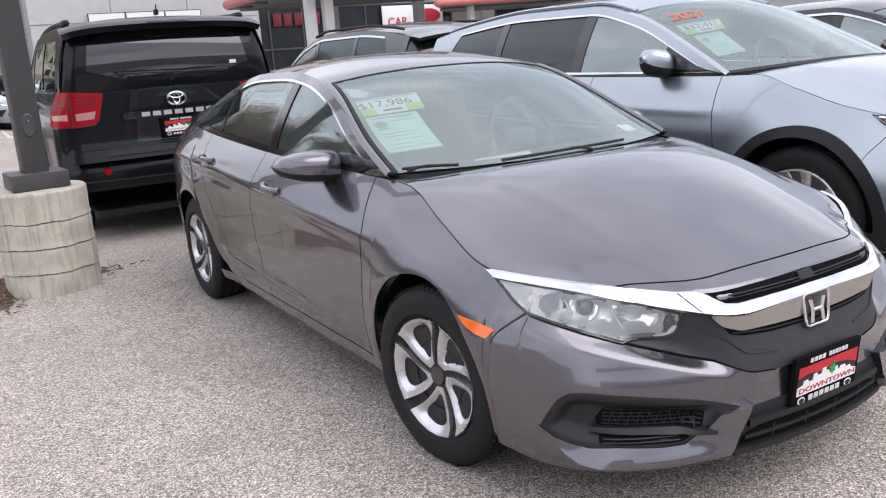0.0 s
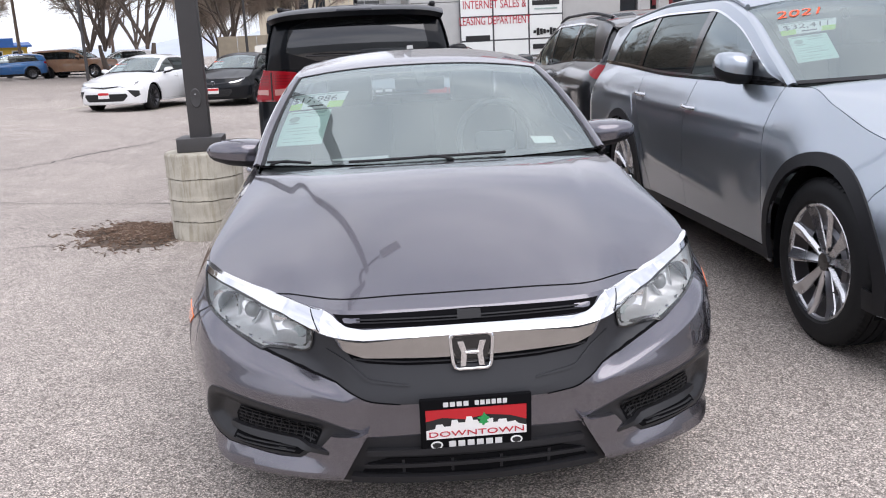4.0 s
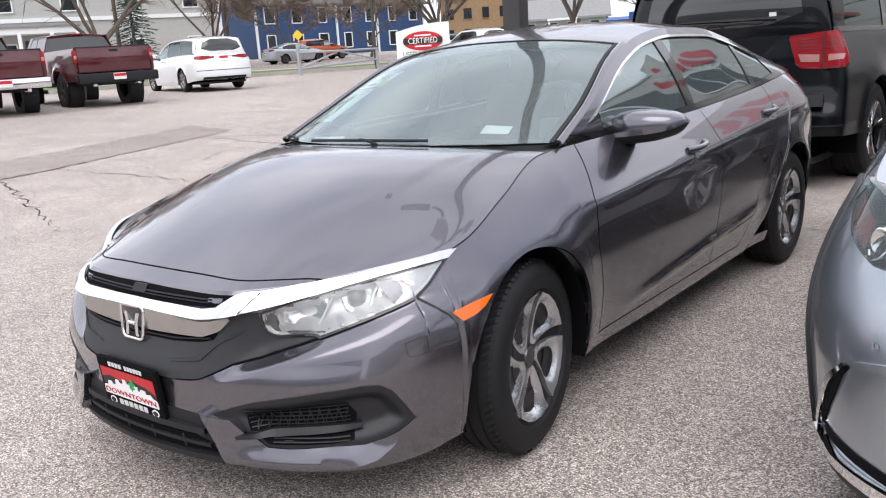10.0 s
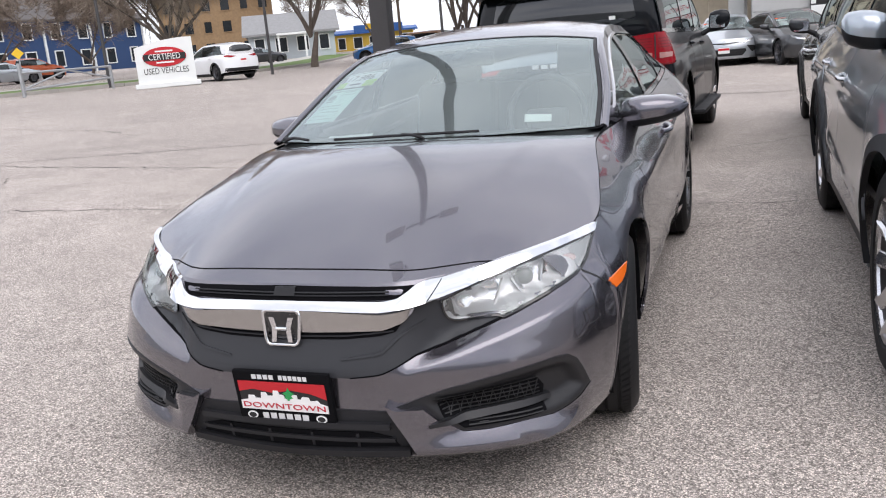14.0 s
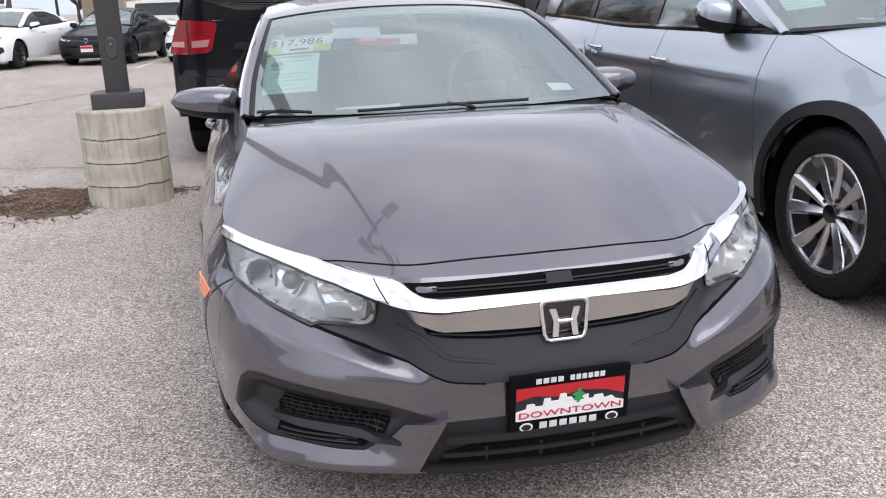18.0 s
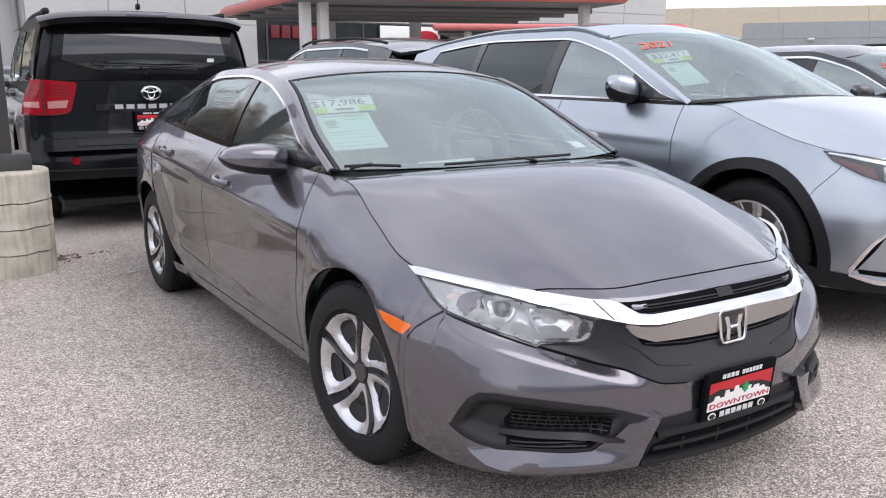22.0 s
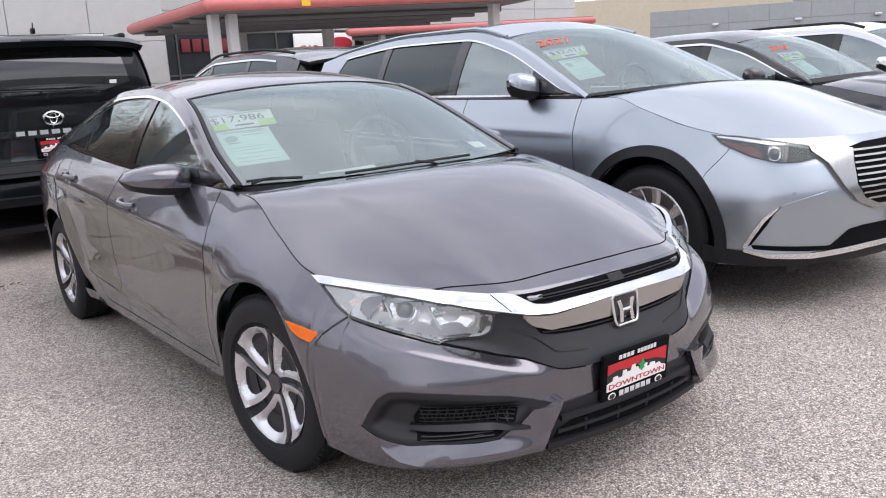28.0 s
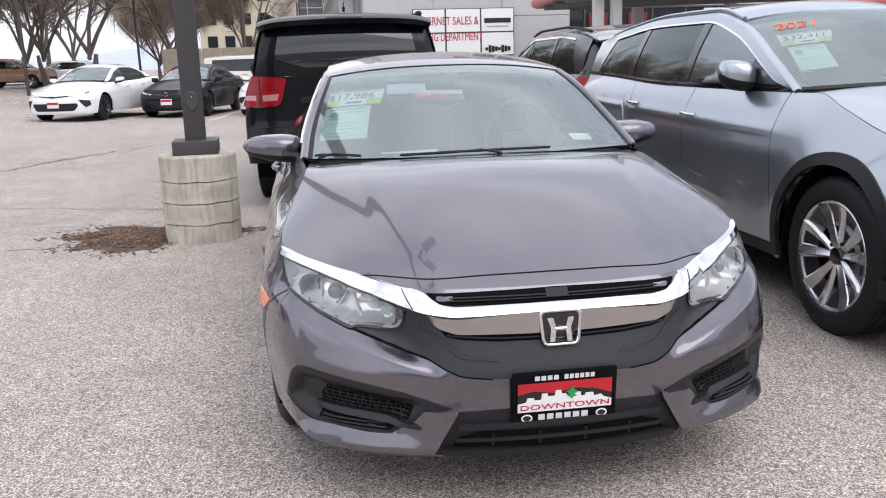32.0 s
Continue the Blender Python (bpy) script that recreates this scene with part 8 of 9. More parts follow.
far_car("dark_sedan", "dark sedan parked on the street", M_DARK, SEDAN, -38.0, 63.5, 150)
far_car("tan_wagon", "old tan and red station wagon at the lot's edge", M_TAN, BIGSUV, -17.3, 53.5, 80)

# ---------------------------------------------------------------- lamp post on its drum
def lamp_post():
    x, y = -1.60, 3.76
    drum = thing("post_footing", "cast concrete drum footing with form lines and stains", "footing")
    z0 = float(ground_z(x, y)) - 0.05
    top = 0.692
    rnd = random.Random(3)
    lathe("drum_core", [(z0, 0.280), (top - 0.03, 0.280)], M_SOIL, drum, "", 48, axis="z", at=(x, y, 0))
    cuts = [z0, z0 + 0.20, z0 + 0.365, z0 + 0.535, top]
    for k in range(4):
        lo, hi = cuts[k], cuts[k + 1]
        hs = np.linspace(lo + 0.004, hi - 0.003, 14)
        prof = [(lo + 0.004, 0.27)] + [(h, 0.296 + 0.005 * math.exp(-((h - lo - 0.01) / 0.012) ** 2) - 0.004 * math.exp(-((h - hi) / 0.008) ** 2)) for h in hs] + [(hi - 0.003, 0.27)]
        if k == 3:
            prof = prof[:-2] + [(top - 0.012, 0.294), (top - 0.002, 0.284), (top, 0.15), (top, 0.001)]
        course = lathe("drum_course", prof, M_CONCRETE, drum, "", 96, axis="z", at=(x, y, 0), angle=40)
        for v in course.data.vertices:
            r = Vector((v.co.x - x, v.co.y - y, 0))
            if r.length > 0.2:
                a = math.atan2(r.y, r.x)
                d = noise.noise(Vector(v.co) * 14.0) * 0.0035 + noise.noise(Vector(v.co) * 3.0) * 0.004 + noise.noise(Vector(v.co) * 45.0) * 0.002
                v.co += r.normalized() * d
                if k < 3 or v.co.z < top - 0.05:
                    v.co.z += 0.008 * noise.noise(Vector((2.2 * math.cos(a), 2.2 * math.sin(a), 3.0 * round(v.co.z, 1)))) + 0.006 * noise.noise(Vector((9 * math.cos(a), 9 * math.sin(a), 1.0)))
    post = thing("lamp_post", "dark bronze square steel lamp post with two lamp heads", "street lamp")
    rot = 4
    box("base_cover", (0.345, 0.345, 0.105), (x, y, top + 0.055), M_POLE, post, bevel=0.008, rot=(0, 0, rot))
    sh = part("shaft", box_bm((0.155, 0.155, 7.9), (0, 0, 0), 0.012), M_POLE, post, pose_=pose(x, y, top + 3.98, 0, 0, rot))
    hole = lathe("handhole_cover", [(0.0, 0.001), (-0.004, 0.045), (0.004, 0.052)], M_POLE, sh, "", 20, axis="y")
    hole.data.transform(pose(x + 0.0, y, 1.10, 0, 0, rot) @ pose(0, -0.081, 0) @ Matrix.Diagonal((0.85, 1, 1.5, 1)))
    bolt = lathe("cover_screw", [(-0.006, 0.001), (-0.006, 0.007), (0.0, 0.009)], M_SATIN, hole, "", 10, axis="y")
    bolt.data.transform(pose(x, y, 1.13, 0, 0, rot) @ pose(0, -0.085, 0))
    for s in (-1, 1):
        arm = part("arm", box_bm((0.5, 0.07, 0.07), (0, 0, 0), 0.01), M_POLE, post, pose_=pose(x, y, 8.45, 0, 0, 25) @ pose(s * 0.3, 0, 0.0))
        head = part("lamp_head", box_bm((0.60, 0.30, 0.10), (0, 0, 0), 0.03), M_POLE, post, pose_=pose(x, y, 8.48, 0, 0, 25) @ pose(s * 0.9, 0, 0.0))
        part("diffuser", box_bm((0.6, 0.30, 0.02), (0, 0, 0), 0.0), M_PAPER, head, pose_=pose(x, y, 8.41, 0, 0, 25) @ pose(s * 0.9, 0, 0.0))
    # bark mulch heaped on soil in the drum's lee
    def bed(a):
        r = 0.60 + 0.12 * math.sin(3 * a + 1) + 0.08 * math.sin(7 * a) + 0.05 * math.sin(13 * a)
        return x - 0.46 + r * 1.05 * math.cos(a), y + 0.10 + r * 0.72 * math.sin(a)
    mid = (x - 0.46, y + 0.10)
    def bed_z(px, py, t):
        return float(ground_z(px, py)) + 0.004 + 0.045 * max(0.0, 1 - t * t) + 0.012 * max(0.0, 1 - t) * noise.noise(Vector((px * 9, py * 9, 0)))
    rings, around = 9, 72
    vs, fs = [(*mid, bed_z(*mid, 0.0))], []
    for k in range(1, rings + 1):
        for i in range(around):
            ex, ey = bed(2 * math.pi * i / around)
            px, py = mid[0] + (ex - mid[0]) * k / rings, mid[1] + (ey - mid[1]) * k / rings
            vs.append((px, py, bed_z(px, py, k / rings)))
    fs = [(0, 1 + i, 1 + (i + 1) % around) for i in range(around)]
    for k in range(rings - 1):
        o = 1 + k * around
        fs += [(o + i, o + around + i, o + around + (i + 1) % around, o + (i + 1) % around) for i in range(around)]
    tagged(ob_mesh("soil_patch", vs, fs, M_SOIL), "low heap of dark soil in the asphalt beside the footing", "soil", kind="structure")
    vs, fs = [], []
    for k in range(6500):
        a, t = rnd.uniform(0, 2 * math.pi), min(1.35, abs(rnd.gauss(0.35, 0.42)))
        ex, ey = bed(a)
        px, py = mid[0] + (ex - mid[0]) * t, mid[1] + (ey - mid[1]) * t
        if math.hypot(px - x, py - y) < 0.30:
            continue
        s = rnd.uniform(0.006, 0.021)
        m = pose(px, py, bed_z(px, py, t) + 0.006, rnd.uniform(-25, 25), rnd.uniform(-25, 25), rnd.uniform(0, 360)) @ Matrix.Diagonal((s * rnd.uniform(0.7, 1.5), s * 0.32, s * 0.16, 1))
        o = len(vs)
        vs += [tuple(m @ Vector(q)) for q in ((-1, -0.6, -1), (1, -1, -1), (0.8, 1, -1), (-0.9, 0.7, -1), (-0.8, -0.6, 1), (0.9, -0.8, 1), (0.7, 0.8, 1), (-0.9, 0.6, 1))]
        fs += [tuple(o + q for q in f) for f in ((4, 5, 6, 7), (0, 1, 5, 4), (1, 2, 6, 5), (2, 3, 7, 6), (3, 0, 4, 7))]
    tagged(ob_mesh("bark_mulch", vs, fs, M_BARK, None, smooth=False), "scattered brown bark mulch by the footing", "mulch", kind="stuff")


lamp_post()


# ---------------------------------------------------------------- cracks and seams in the asphalt
def crack(pts, wide=0.012, seed=1, name="asphalt_crack", rough=0.05):
    rnd = random.Random(seed)
    line_ = []
    for (x0, y0), (x1, y1) in zip(pts, pts[1:]):
        n = max(2, int(math.hypot(x1 - x0, y1 - y0) / 0.12))
        for k in range(n):
            t = k / n
            line_.append((x0 + (x1 - x0) * t + rnd.uniform(-rough, rough), y0 + (y1 - y0) * t + rnd.uniform(-rough, rough)))
    line_.append(pts[-1])
    vs, fs = [], []
    for i, (x, y) in enumerate(line_):
        a, b = line_[max(0, i - 1)], line_[min(len(line_) - 1, i + 1)]
        d = Vector((b[0] - a[0], b[1] - a[1])).normalized()
        w = wide * rnd.uniform(0.3, 1.1) * (0.4 + 0.6 * math.sin(math.pi * min(1, (i + 1) / len(line_))))
        z = float(ground_z(x, y)) + 0.004
        vs += [(x - d.y * w, y + d.x * w, z), (x + d.y * w, y - d.x * w, z)]
    for i in range(len(line_) - 1):
        fs.append((2 * i, 2 * i + 1, 2 * i + 3, 2 * i + 2))
    ob = ob_mesh(name, vs, fs, M_CRACK, smooth=False)
    return tagged(ob, "dark jagged crack in the asphalt", "crack", "cracks in the asphalt", "structure")


for n, (pts, w) in enumerate([
    ([(-1.25, 3.05), (-0.7, 3.35), (0.2, 3.45), (1.6, 3.62), (4.5, 3.9)], 0.007),
    ([(-2.0, 3.6), (-4.5, 3.5), (-8.0, 3.2), (-14, 2.6)], 0.014),
    ([(-2.5, 14.6), (-4.2, 11.0), (-5.0, 8.6), (-6.6, 7.8), (-9.5, 6.2)], 0.03),
    ([(-1.8, 5.2), (-5.0, 6.0), (-9.0, 6.2), (-12.5, 6.8)], 0.016),
    ([(-9.5, 8.6), (-9.0, 9.5), (-10.5, 10.4), (-14.0, 11.0)], 0.02),
    ([(-4.5, 1.2), (-7.5, 2.2), (-10.5, 3.0)], 0.014),
    ([(-7.0, 4.4), (-7.4, 5.1), (-7.9, 5.3)], 0.014),
    ([(0.9, 6.4), (1.6, 6.9), (2.4, 8.0), (2.9, 10.5)], 0.014),
    ([(1.0, 5.2), (2.6, 5.35), (4.2, 5.3)], 0.010),
    ([(-3.4, -0.2), (-3.1, -0.6), (-3.25, -0.9)], 0.005),
    ([(-0.5, 14.0), (1.6, 13.2), (4.4, 14.5)], 0.03),
]):
    crack(pts, w, n + 5)


def patch_seam():
    pts = [(-11.1, 7.25), (-9.7, 7.1), (-8.25, 3.0), (-7.6, 0.2), (-9.2, 0.1), (-9.86, 3.7)]
    z = lambda p: float(ground_z(*p)) + 0.006
    return tagged(ob_mesh("asphalt_patch", [(*p, z(p)) for p in pts], [(0, 1, 2, 3, 4, 5)], M_PATCH, smooth=False), "long dark repaired strip in the asphalt", "pavement", kind="structure")


patch_seam()
for n, pts in enumerate(([(-11.1, 7.25), (-9.86, 3.7), (-9.2, 0.1)], [(-9.7, 7.1), (-8.25, 3.0), (-7.6, 0.2)], [(-11.1, 7.25), (-9.7, 7.1)])):
    crack(pts, 0.030, 40 + n, rough=0.03)
for k in range(6):
    x = -8.6 + 2.75 * k
    m = box("bay_line", (0.10, 4.6, 0.004), (0, 0, 0), M_LINE, None, bevel=0.0)
    m.matrix_world = pose(x, 21.8 + 0.1 * k, float(ground_z(x, 21.5)) + 0.006, 0, 0, -12 + 3.5 * k)
    tagged(m, "worn pale parking bay line", "line", "bay lines", "structure")


# ---------------------------------------------------------------- buildings
def building(name, label, category="building"):
    return thing(name, label, category)


def wall_run(parent, a, b, z0, z1, thick, mat, name="wall", panels=0.0, rows=0, panel_mat=None):
    """A wall from a to b (plan points), clad in panels with open joints where panels is their width."""
    ax, ay, bx, by = *a, *b
    L = math.hypot(bx - ax, by - ay)
    ang = math.degrees(math.atan2(by - ay, bx - ax))
    m = pose(ax, ay, 0, 0, 0, ang)
    w = part(name, box_bm((L, thick, z1 - z0), (L / 2, thick / 2 + 0.03, (z0 + z1) / 2)), mat, parent, pose_=m)
    if panels:
        nx = max(1, round(L / panels))
        for i in range(nx):
            for j in range(rows):
                pw, ph = L / nx, (z1 - z0) / rows
                p = part("panel", box_bm((pw - 0.025, 0.04, ph - 0.025), (pw * (i + 0.5), 0.0, z0 + ph * (j + 0.5)), 0.006, 1), panel_mat or mat, w, pose_=m)
    return w, m, L


def glazing(parent, m, x0, x1, z0, z1, nx, nz, mat, frame, proud=0.05, fw=0.07):
    """A window on a wall: frame bars and panes."""
    w = part("window", box_bm((x1 - x0, 0.05, z1 - z0), ((x0 + x1) / 2, -0.01, (z0 + z1) / 2)), mat, parent, pose_=m)
    for i in range(nx + 1):
        x = x0 + (x1 - x0) * i / nx
        part("frame", box_bm((fw, 0.09, z1 - z0 + fw), (x, -proud, (z0 + z1) / 2), 0.006, 1), frame, w, pose_=m)
    for j in range(nz + 1):
        z = z0 + (z1 - z0) * j / nz
        part("frame", box_bm((x1 - x0 - 0.02, 0.085, fw), ((x0 + x1) / 2, -proud, z), 0.006, 1), frame, w, pose_=m)
    return w


def showroom():
    b = building("dealer_showroom", "grey panelled two-storey showroom with glazed front and sign boards")
    # west block with the sign boards
    w, m, L = wall_run(b, (1.25, 27.0), (8.6, 27.0), 0, 4.3, 0.4, M_PANEL, "wall", 2.45, 3)
    w2, m2, L2 = wall_run(b, (1.25, 27.0), (8.6, 27.0), 4.34, 10.5, 0.4, M_PANEL, "upper_wall", 2.45, 3)
    glazing(b, m2, 4.2, 7.6, 6.2, 8.0, 3, 1, M_SKYGLASS, M_SATIN)
    wl, ml, _ = wall_run(b, (1.25, 50.0), (1.25, 27.44), 0, 10.5, 0.4, M_PANEL, "side_wall", 3.2, 4)
    for k in range(6):
        box("column", (0.5, 0.7, 10.4), (0.75, 28.5 + 3.6 * k, 5.2), M_PANEL, b, bevel=0.02)
    box("cornice", (0.9, 24, 0.5), (0.8, 39.0, 4.6), M_PANEL, b, bevel=0.02)
    # set-back main front with glass
    w3, m3, L3 = wall_run(b, (8.62, 31.0), (33.0, 31.0), 0, 10.5, 0.4, M_PANEL, "front_wall", 3.05, 5)
    wall_run(b, (8.62, 27.02), (8.62, 30.98), 0, 10.5, 0.35, M_PANEL, "return_wall", 2.0, 5)
    glazing(b, m3, 0.4, 10.5, 0.1, 3.3, 7, 2, M_DARKGLASS, M_FRAME)
    glazing(b, m3, 13.0, 23.0, 0.1, 3.2, 6, 2, M_DARKGLASS, M_FRAME)
    glazing(b, m3, 16.2, 22.8, 5.8, 8.6, 4, 2, M_SKYGLASS, M_FRAME)
    glazing(b, m3, 3.0, 11.0, 5.8, 8.6, 5, 2, M_SKYGLASS, M_FRAME)
    wall_run(b, (33.0, 31.0), (33.0, 48.0), 0, 10.5, 0.4, M_PANEL, "end_wall", 3.4, 5)
    roof = box("roof", (31.6, 19.0, 0.3), (17.2, 40.2, 10.65), M_PANEL, b, bevel=0.02)
    # a bar for the name on the upper wall, and red letters darkened in colour for the shade behind the glass
    for k in range(6):
        box("name_bar", (0.75, 0.06, 1.0), (5.0 + 1.1 * k, 26.85 if k < 3 else 30.85, 9.0), M_CRIMSON, b, "red sign letter bar", bevel=0.02)
    for k in range(5):
        box("red_letter_bar", (0.36, 0.05, 0.5), (10.8 + 0.46 * k + (0.3 if k > 2 else 0), 30.90, 2.85), M_DIMRED, b, bevel=0.01)
    t = words("shop_word", "CAR", 0.50, (16.25, 30.74, 2.52), (90, 0, 0), M_CRIMSON, b, 0.02)
    part("white_board", box_bm((1.55, 0.05, 1.1), (0, 0, 0), 0.01), M_PAPER, b, pose_=pose(16.3, 30.78, 2.66))
    part("white_board", box_bm((1.45, 0.05, 1.1), (0, 0, 0), 0.01), M_PAPER, b, pose_=pose(17.85, 30.78, 2.66))
    ov = lathe("round_sign", [(-0.03, 0.001), (-0.03, 0.7), (0.0, 0.74), (0.03, 0.74)], M_CRIMSON, b, "dark red oval sign", 32, axis="y")
    ov.data.transform(pose(17.85, 30.72, 2.74) @ Matrix.Diagonal((0.78, 1, 0.40, 1)))
    # sign boards of the sales office
    sx0, sx1, z0, z1 = 2.95, 6.55, 0.95, 3.15
    sb = part("sign_board", box_bm((sx1 - sx0, 0.05, z1 - z0), ((sx0 + sx1) / 2, 26.88, (z0 + z1) / 2)), M_FRAME, b, "white sign boards in a dark frame")
    cols = [(sx0, 4.10), (4.10, 5.35), (5.35, sx1)]
    rows = [(z0, 1.52), (1.52, 2.33), (2.33, z1)]
    for x0, x1 in cols:
        for a, c in rows:
            part("board_pane", box_bm((x1 - x0 - 0.06, 0.03, c - a - 0.05), ((x0 + x1) / 2, 26.845, (a + c) / 2)), M_PAPER, sb)
    words("sign_word", "INTERNET SALES &", 0.34, (4.16, 26.82, 2.72), (90, 0, 0), M_CRIMSON, sb, 0.004).scale = (0.78, 1.15, 1)
    words("sign_word", "LEASING DEPARTMENT", 0.34, (4.16, 26.82, 2.18), (90, 0, 0), M_CRIMSON, sb, 0.004).scale = (0.70, 1.15, 1)
    part("number_bar", box_bm((0.95, 0.008, 0.16), (5.95, 26.82, 2.72)), M_INK, sb)
    part("small_print_bar", box_bm((0.8, 0.008, 0.05), (5.95, 26.82, 2.52)), M_GREYINK, sb)
    part("logo_bar", box_bm((0.85, 0.008, 0.17), (3.55, 26.82, 1.62)), M_INK, sb)
    part("logo_bar", box_bm((0.95, 0.008, 0.17), (5.95, 26.82, 1.25)), M_INK, sb)
    for k in range(8):
        part("skyline_bar", box_bm((0.10, 0.008, 0.10 + 0.05 * ((k * 7) % 4)), (5.55 + 0.115 * k, 26.82, 1.75)), M_INK, sb)
    for z in (0.55, 0.85):
        box("guard_rail", (8.0, 0.08, 0.12), (3.0, 26.5, z), M_SATIN, b, bevel=0.02)
    return b


def canopy(name, label, corners, z, posts, r=0.14):
    """A flat porte-cochere roof with a rounded red edge tube on posts."""
    c = thing(name, label, "canopy")
    n = len(corners)
    vs = [(x, y, z - 0.16) for x, y in corners] + [(x, y, z + 0.16) for x, y in corners]
    fs = [tuple(range(n))[::-1], tuple(range(n, 2 * n))] + [(i, (i + 1) % n, n + (i + 1) % n, n + i) for i in range(n)]
    ob_mesh("roof_slab", vs, fs, M_SOFFIT, c, smooth=False)
    for i in range(n):
        a, b = corners[i], corners[(i + 1) % n]
        tube("edge_tube", [(a[0] + (b[0] - a[0]) * t, a[1] + (b[1] - a[1]) * t, z) for t in np.linspace(0, 1, 6)], r, M_REDTUBE, c, "faded red rounded edge", seg=14)
        lathe("corner_ball", [(r * math.cos(t), r * math.sin(t) + 1e-4) for t in np.linspace(0, math.pi, 9)], M_REDTUBE, c, "", 14, axis="z", at=(a[0], a[1], z))
    for i in range(4):
        t = (i + 1) / 5
        p0 = [corners[0][k] + (corners[3][k] - corners[0][k]) * t for k in (0, 1)]
        p1 = [corners[1][k] + (corners[2][k] - corners[1][k]) * t for k in (0, 1)]
        tube("soffit_beam", [(p0[0], p0[1], z - 0.22), (p1[0], p1[1], z - 0.22)], 0.09, M_SOFFIT, c, seg=6)
        for k in (0.25, 0.5, 0.75):
            q = [p0[j] + (p1[j] - p0[j]) * k for j in (0, 1)]
            part("soffit_lamp", box_bm((0.35, 0.35, 0.03), (q[0], q[1] + 0.5, z - 0.18), 0.005, 1), M_PAPER, c)
    for x, y, w in posts:
        part("post", box_bm((w, w, z - 0.1), (x, y, (z - 0.1) / 2), 0.02, 1), M_POSTGREY, c)
    return c


showroom()
can = canopy("entrance_canopy", "dark canopy roof with faded red edge on pale posts", [(6.0, 16.7), (13.3, 13.6), (15.5, 22.0), (6.7, 24.5)], 3.1, [(6.35, 17.3, 0.24), (6.75, 17.15, 0.24), (9.6, 23.0, 0.3), (12.3, 22.2, 0.3), (12.9, 14.6, 0.24)])
part("clearance_sign", box_bm((0.22, 0.03, 0.2), (8.0, 15.66, 3.1)), M_YELLOW, can, "small yellow clearance sign")
canopy("side_canopy", "lower canopy with a faded red rounded edge before the showroom", [(17.0, 28.6), (26.4, 23.6), (29.0, 29.8), (19.0, 30.8)], 3.1, [(18.5, 28.4, 0.25), (26.0, 24.6, 0.25)])


def panel_hall():
    b = building("panel_hall", "low grey panelled service hall with roller doors")
    w, m, L = wall_run(b, (53.9, 42.8), (76.0, 11.0), 0, 4.9, 0.5, M_PANEL2, "wall", 3.0, 4)
    w2, m2, L2 = wall_run(b, (60.0, 34.05), (76.0, 11.02), 4.95, 6.6, 0.5, M_PANEL2, "upper_wall", 3.0, 1)
    glazing(b, m, 17.5, 20.5, 0.2, 4.2, 3, 4, M_DARKGLASS, M_SATIN)
    glazing(b, m, 23.0, 26.0, 0.2, 4.2, 3, 4, M_DARKGLASS, M_SATIN)
    for k in (5.0, 11.0, 16.5):
        part("wall_lamp", box_bm((0.5, 0.3, 0.2), (k, -0.2, 3.6), 0.03), M_SATIN, b, pose_=m)
    far = building("beige_hall", "large plain beige hall far off")
    wall_run(far, (62.0, 80.0), (100.0, 40.0), 0, 8.2, 0.6, M_BEIGE, "wall", 9.0, 1)


panel_hall()


# ---------------------------------------------------------------- dealer sign
def lot_sign():
    s = thing("lot_sign", "white sign panel with red oval on a low plinth", "sign")
    a, b = Vector((-22.4, 26.1)), Vector((-20.5, 27.5))
    ang = math.degrees(math.atan2(b.y - a.y, b.x - a.x))
    z = float(ground_z(-21.5, 26.8))
    m = pose((a.x + b.x) / 2, (a.y + b.y) / 2, z, 0, 0, ang)
    out = [(-1.15, 0.0), (1.15, 0.0), (1.15, 1.95)] + [(1.15 - 2.3 * t, 1.95 - 0.32 * t ** 1.8 + 0.03 * math.sin(math.pi * t)) for t in np.linspace(0.1, 1, 9)]
    n = len(out)
    vs = [m @ Vector((x, -0.15, q)) for x, q in out] + [m @ Vector((x, 0.15, q)) for x, q in out]
    fs = [tuple(range(n)), tuple(range(n, 2 * n))[::-1]] + [(i, n + i, n + (i + 1) % n, (i + 1) % n) for i in range(n)]
    ob_mesh("panel", vs, fs, M_PAPER, s, smooth=False)
    part("plinth", box_bm((2.6, 0.5, 0.2), (0, 0, 0.1), 0.02, 1), M_PAPER, s, pose_=m)
    ov = lathe("oval", [(-0.02, 0.001), (-0.02, 0.84), (0.0, 0.86)], M_REDINK, s, "red oval with black band", 40, axis="y")
    ov.data.transform(m @ pose(0, -0.17, 1.22) @ Matrix.Diagonal((1, 1, 0.46, 1)))
    part("band", box_bm((1.66, 0.02, 0.26), (0, -0.20, 1.22)), M_INK, ov, pose_=m)
    for k, z_ in enumerate((1.45, 1.0)):
        part("small_bar", box_bm((0.7, 0.01, 0.06), (0, -0.2, z_)), M_WHITEINK, ov, pose_=m)
    for txt, size, zz, mt, sx in (("CERTIFIED", 0.30, 1.22, M_WHITEINK, 0.92), ("USED VEHICLES", 0.30, 0.66, M_INK, 0.86)):
        t = words("sign_word", txt, size, (0, 0, 0), (0, 0, 0), mt, s, 0.004)
        t.data.transform(m @ pose(0, -0.215 if mt is M_WHITEINK else -0.155, zz, 90) @ Matrix.Diagonal((sx, 1.15, 1, 1)))
    return s


lot_sign()


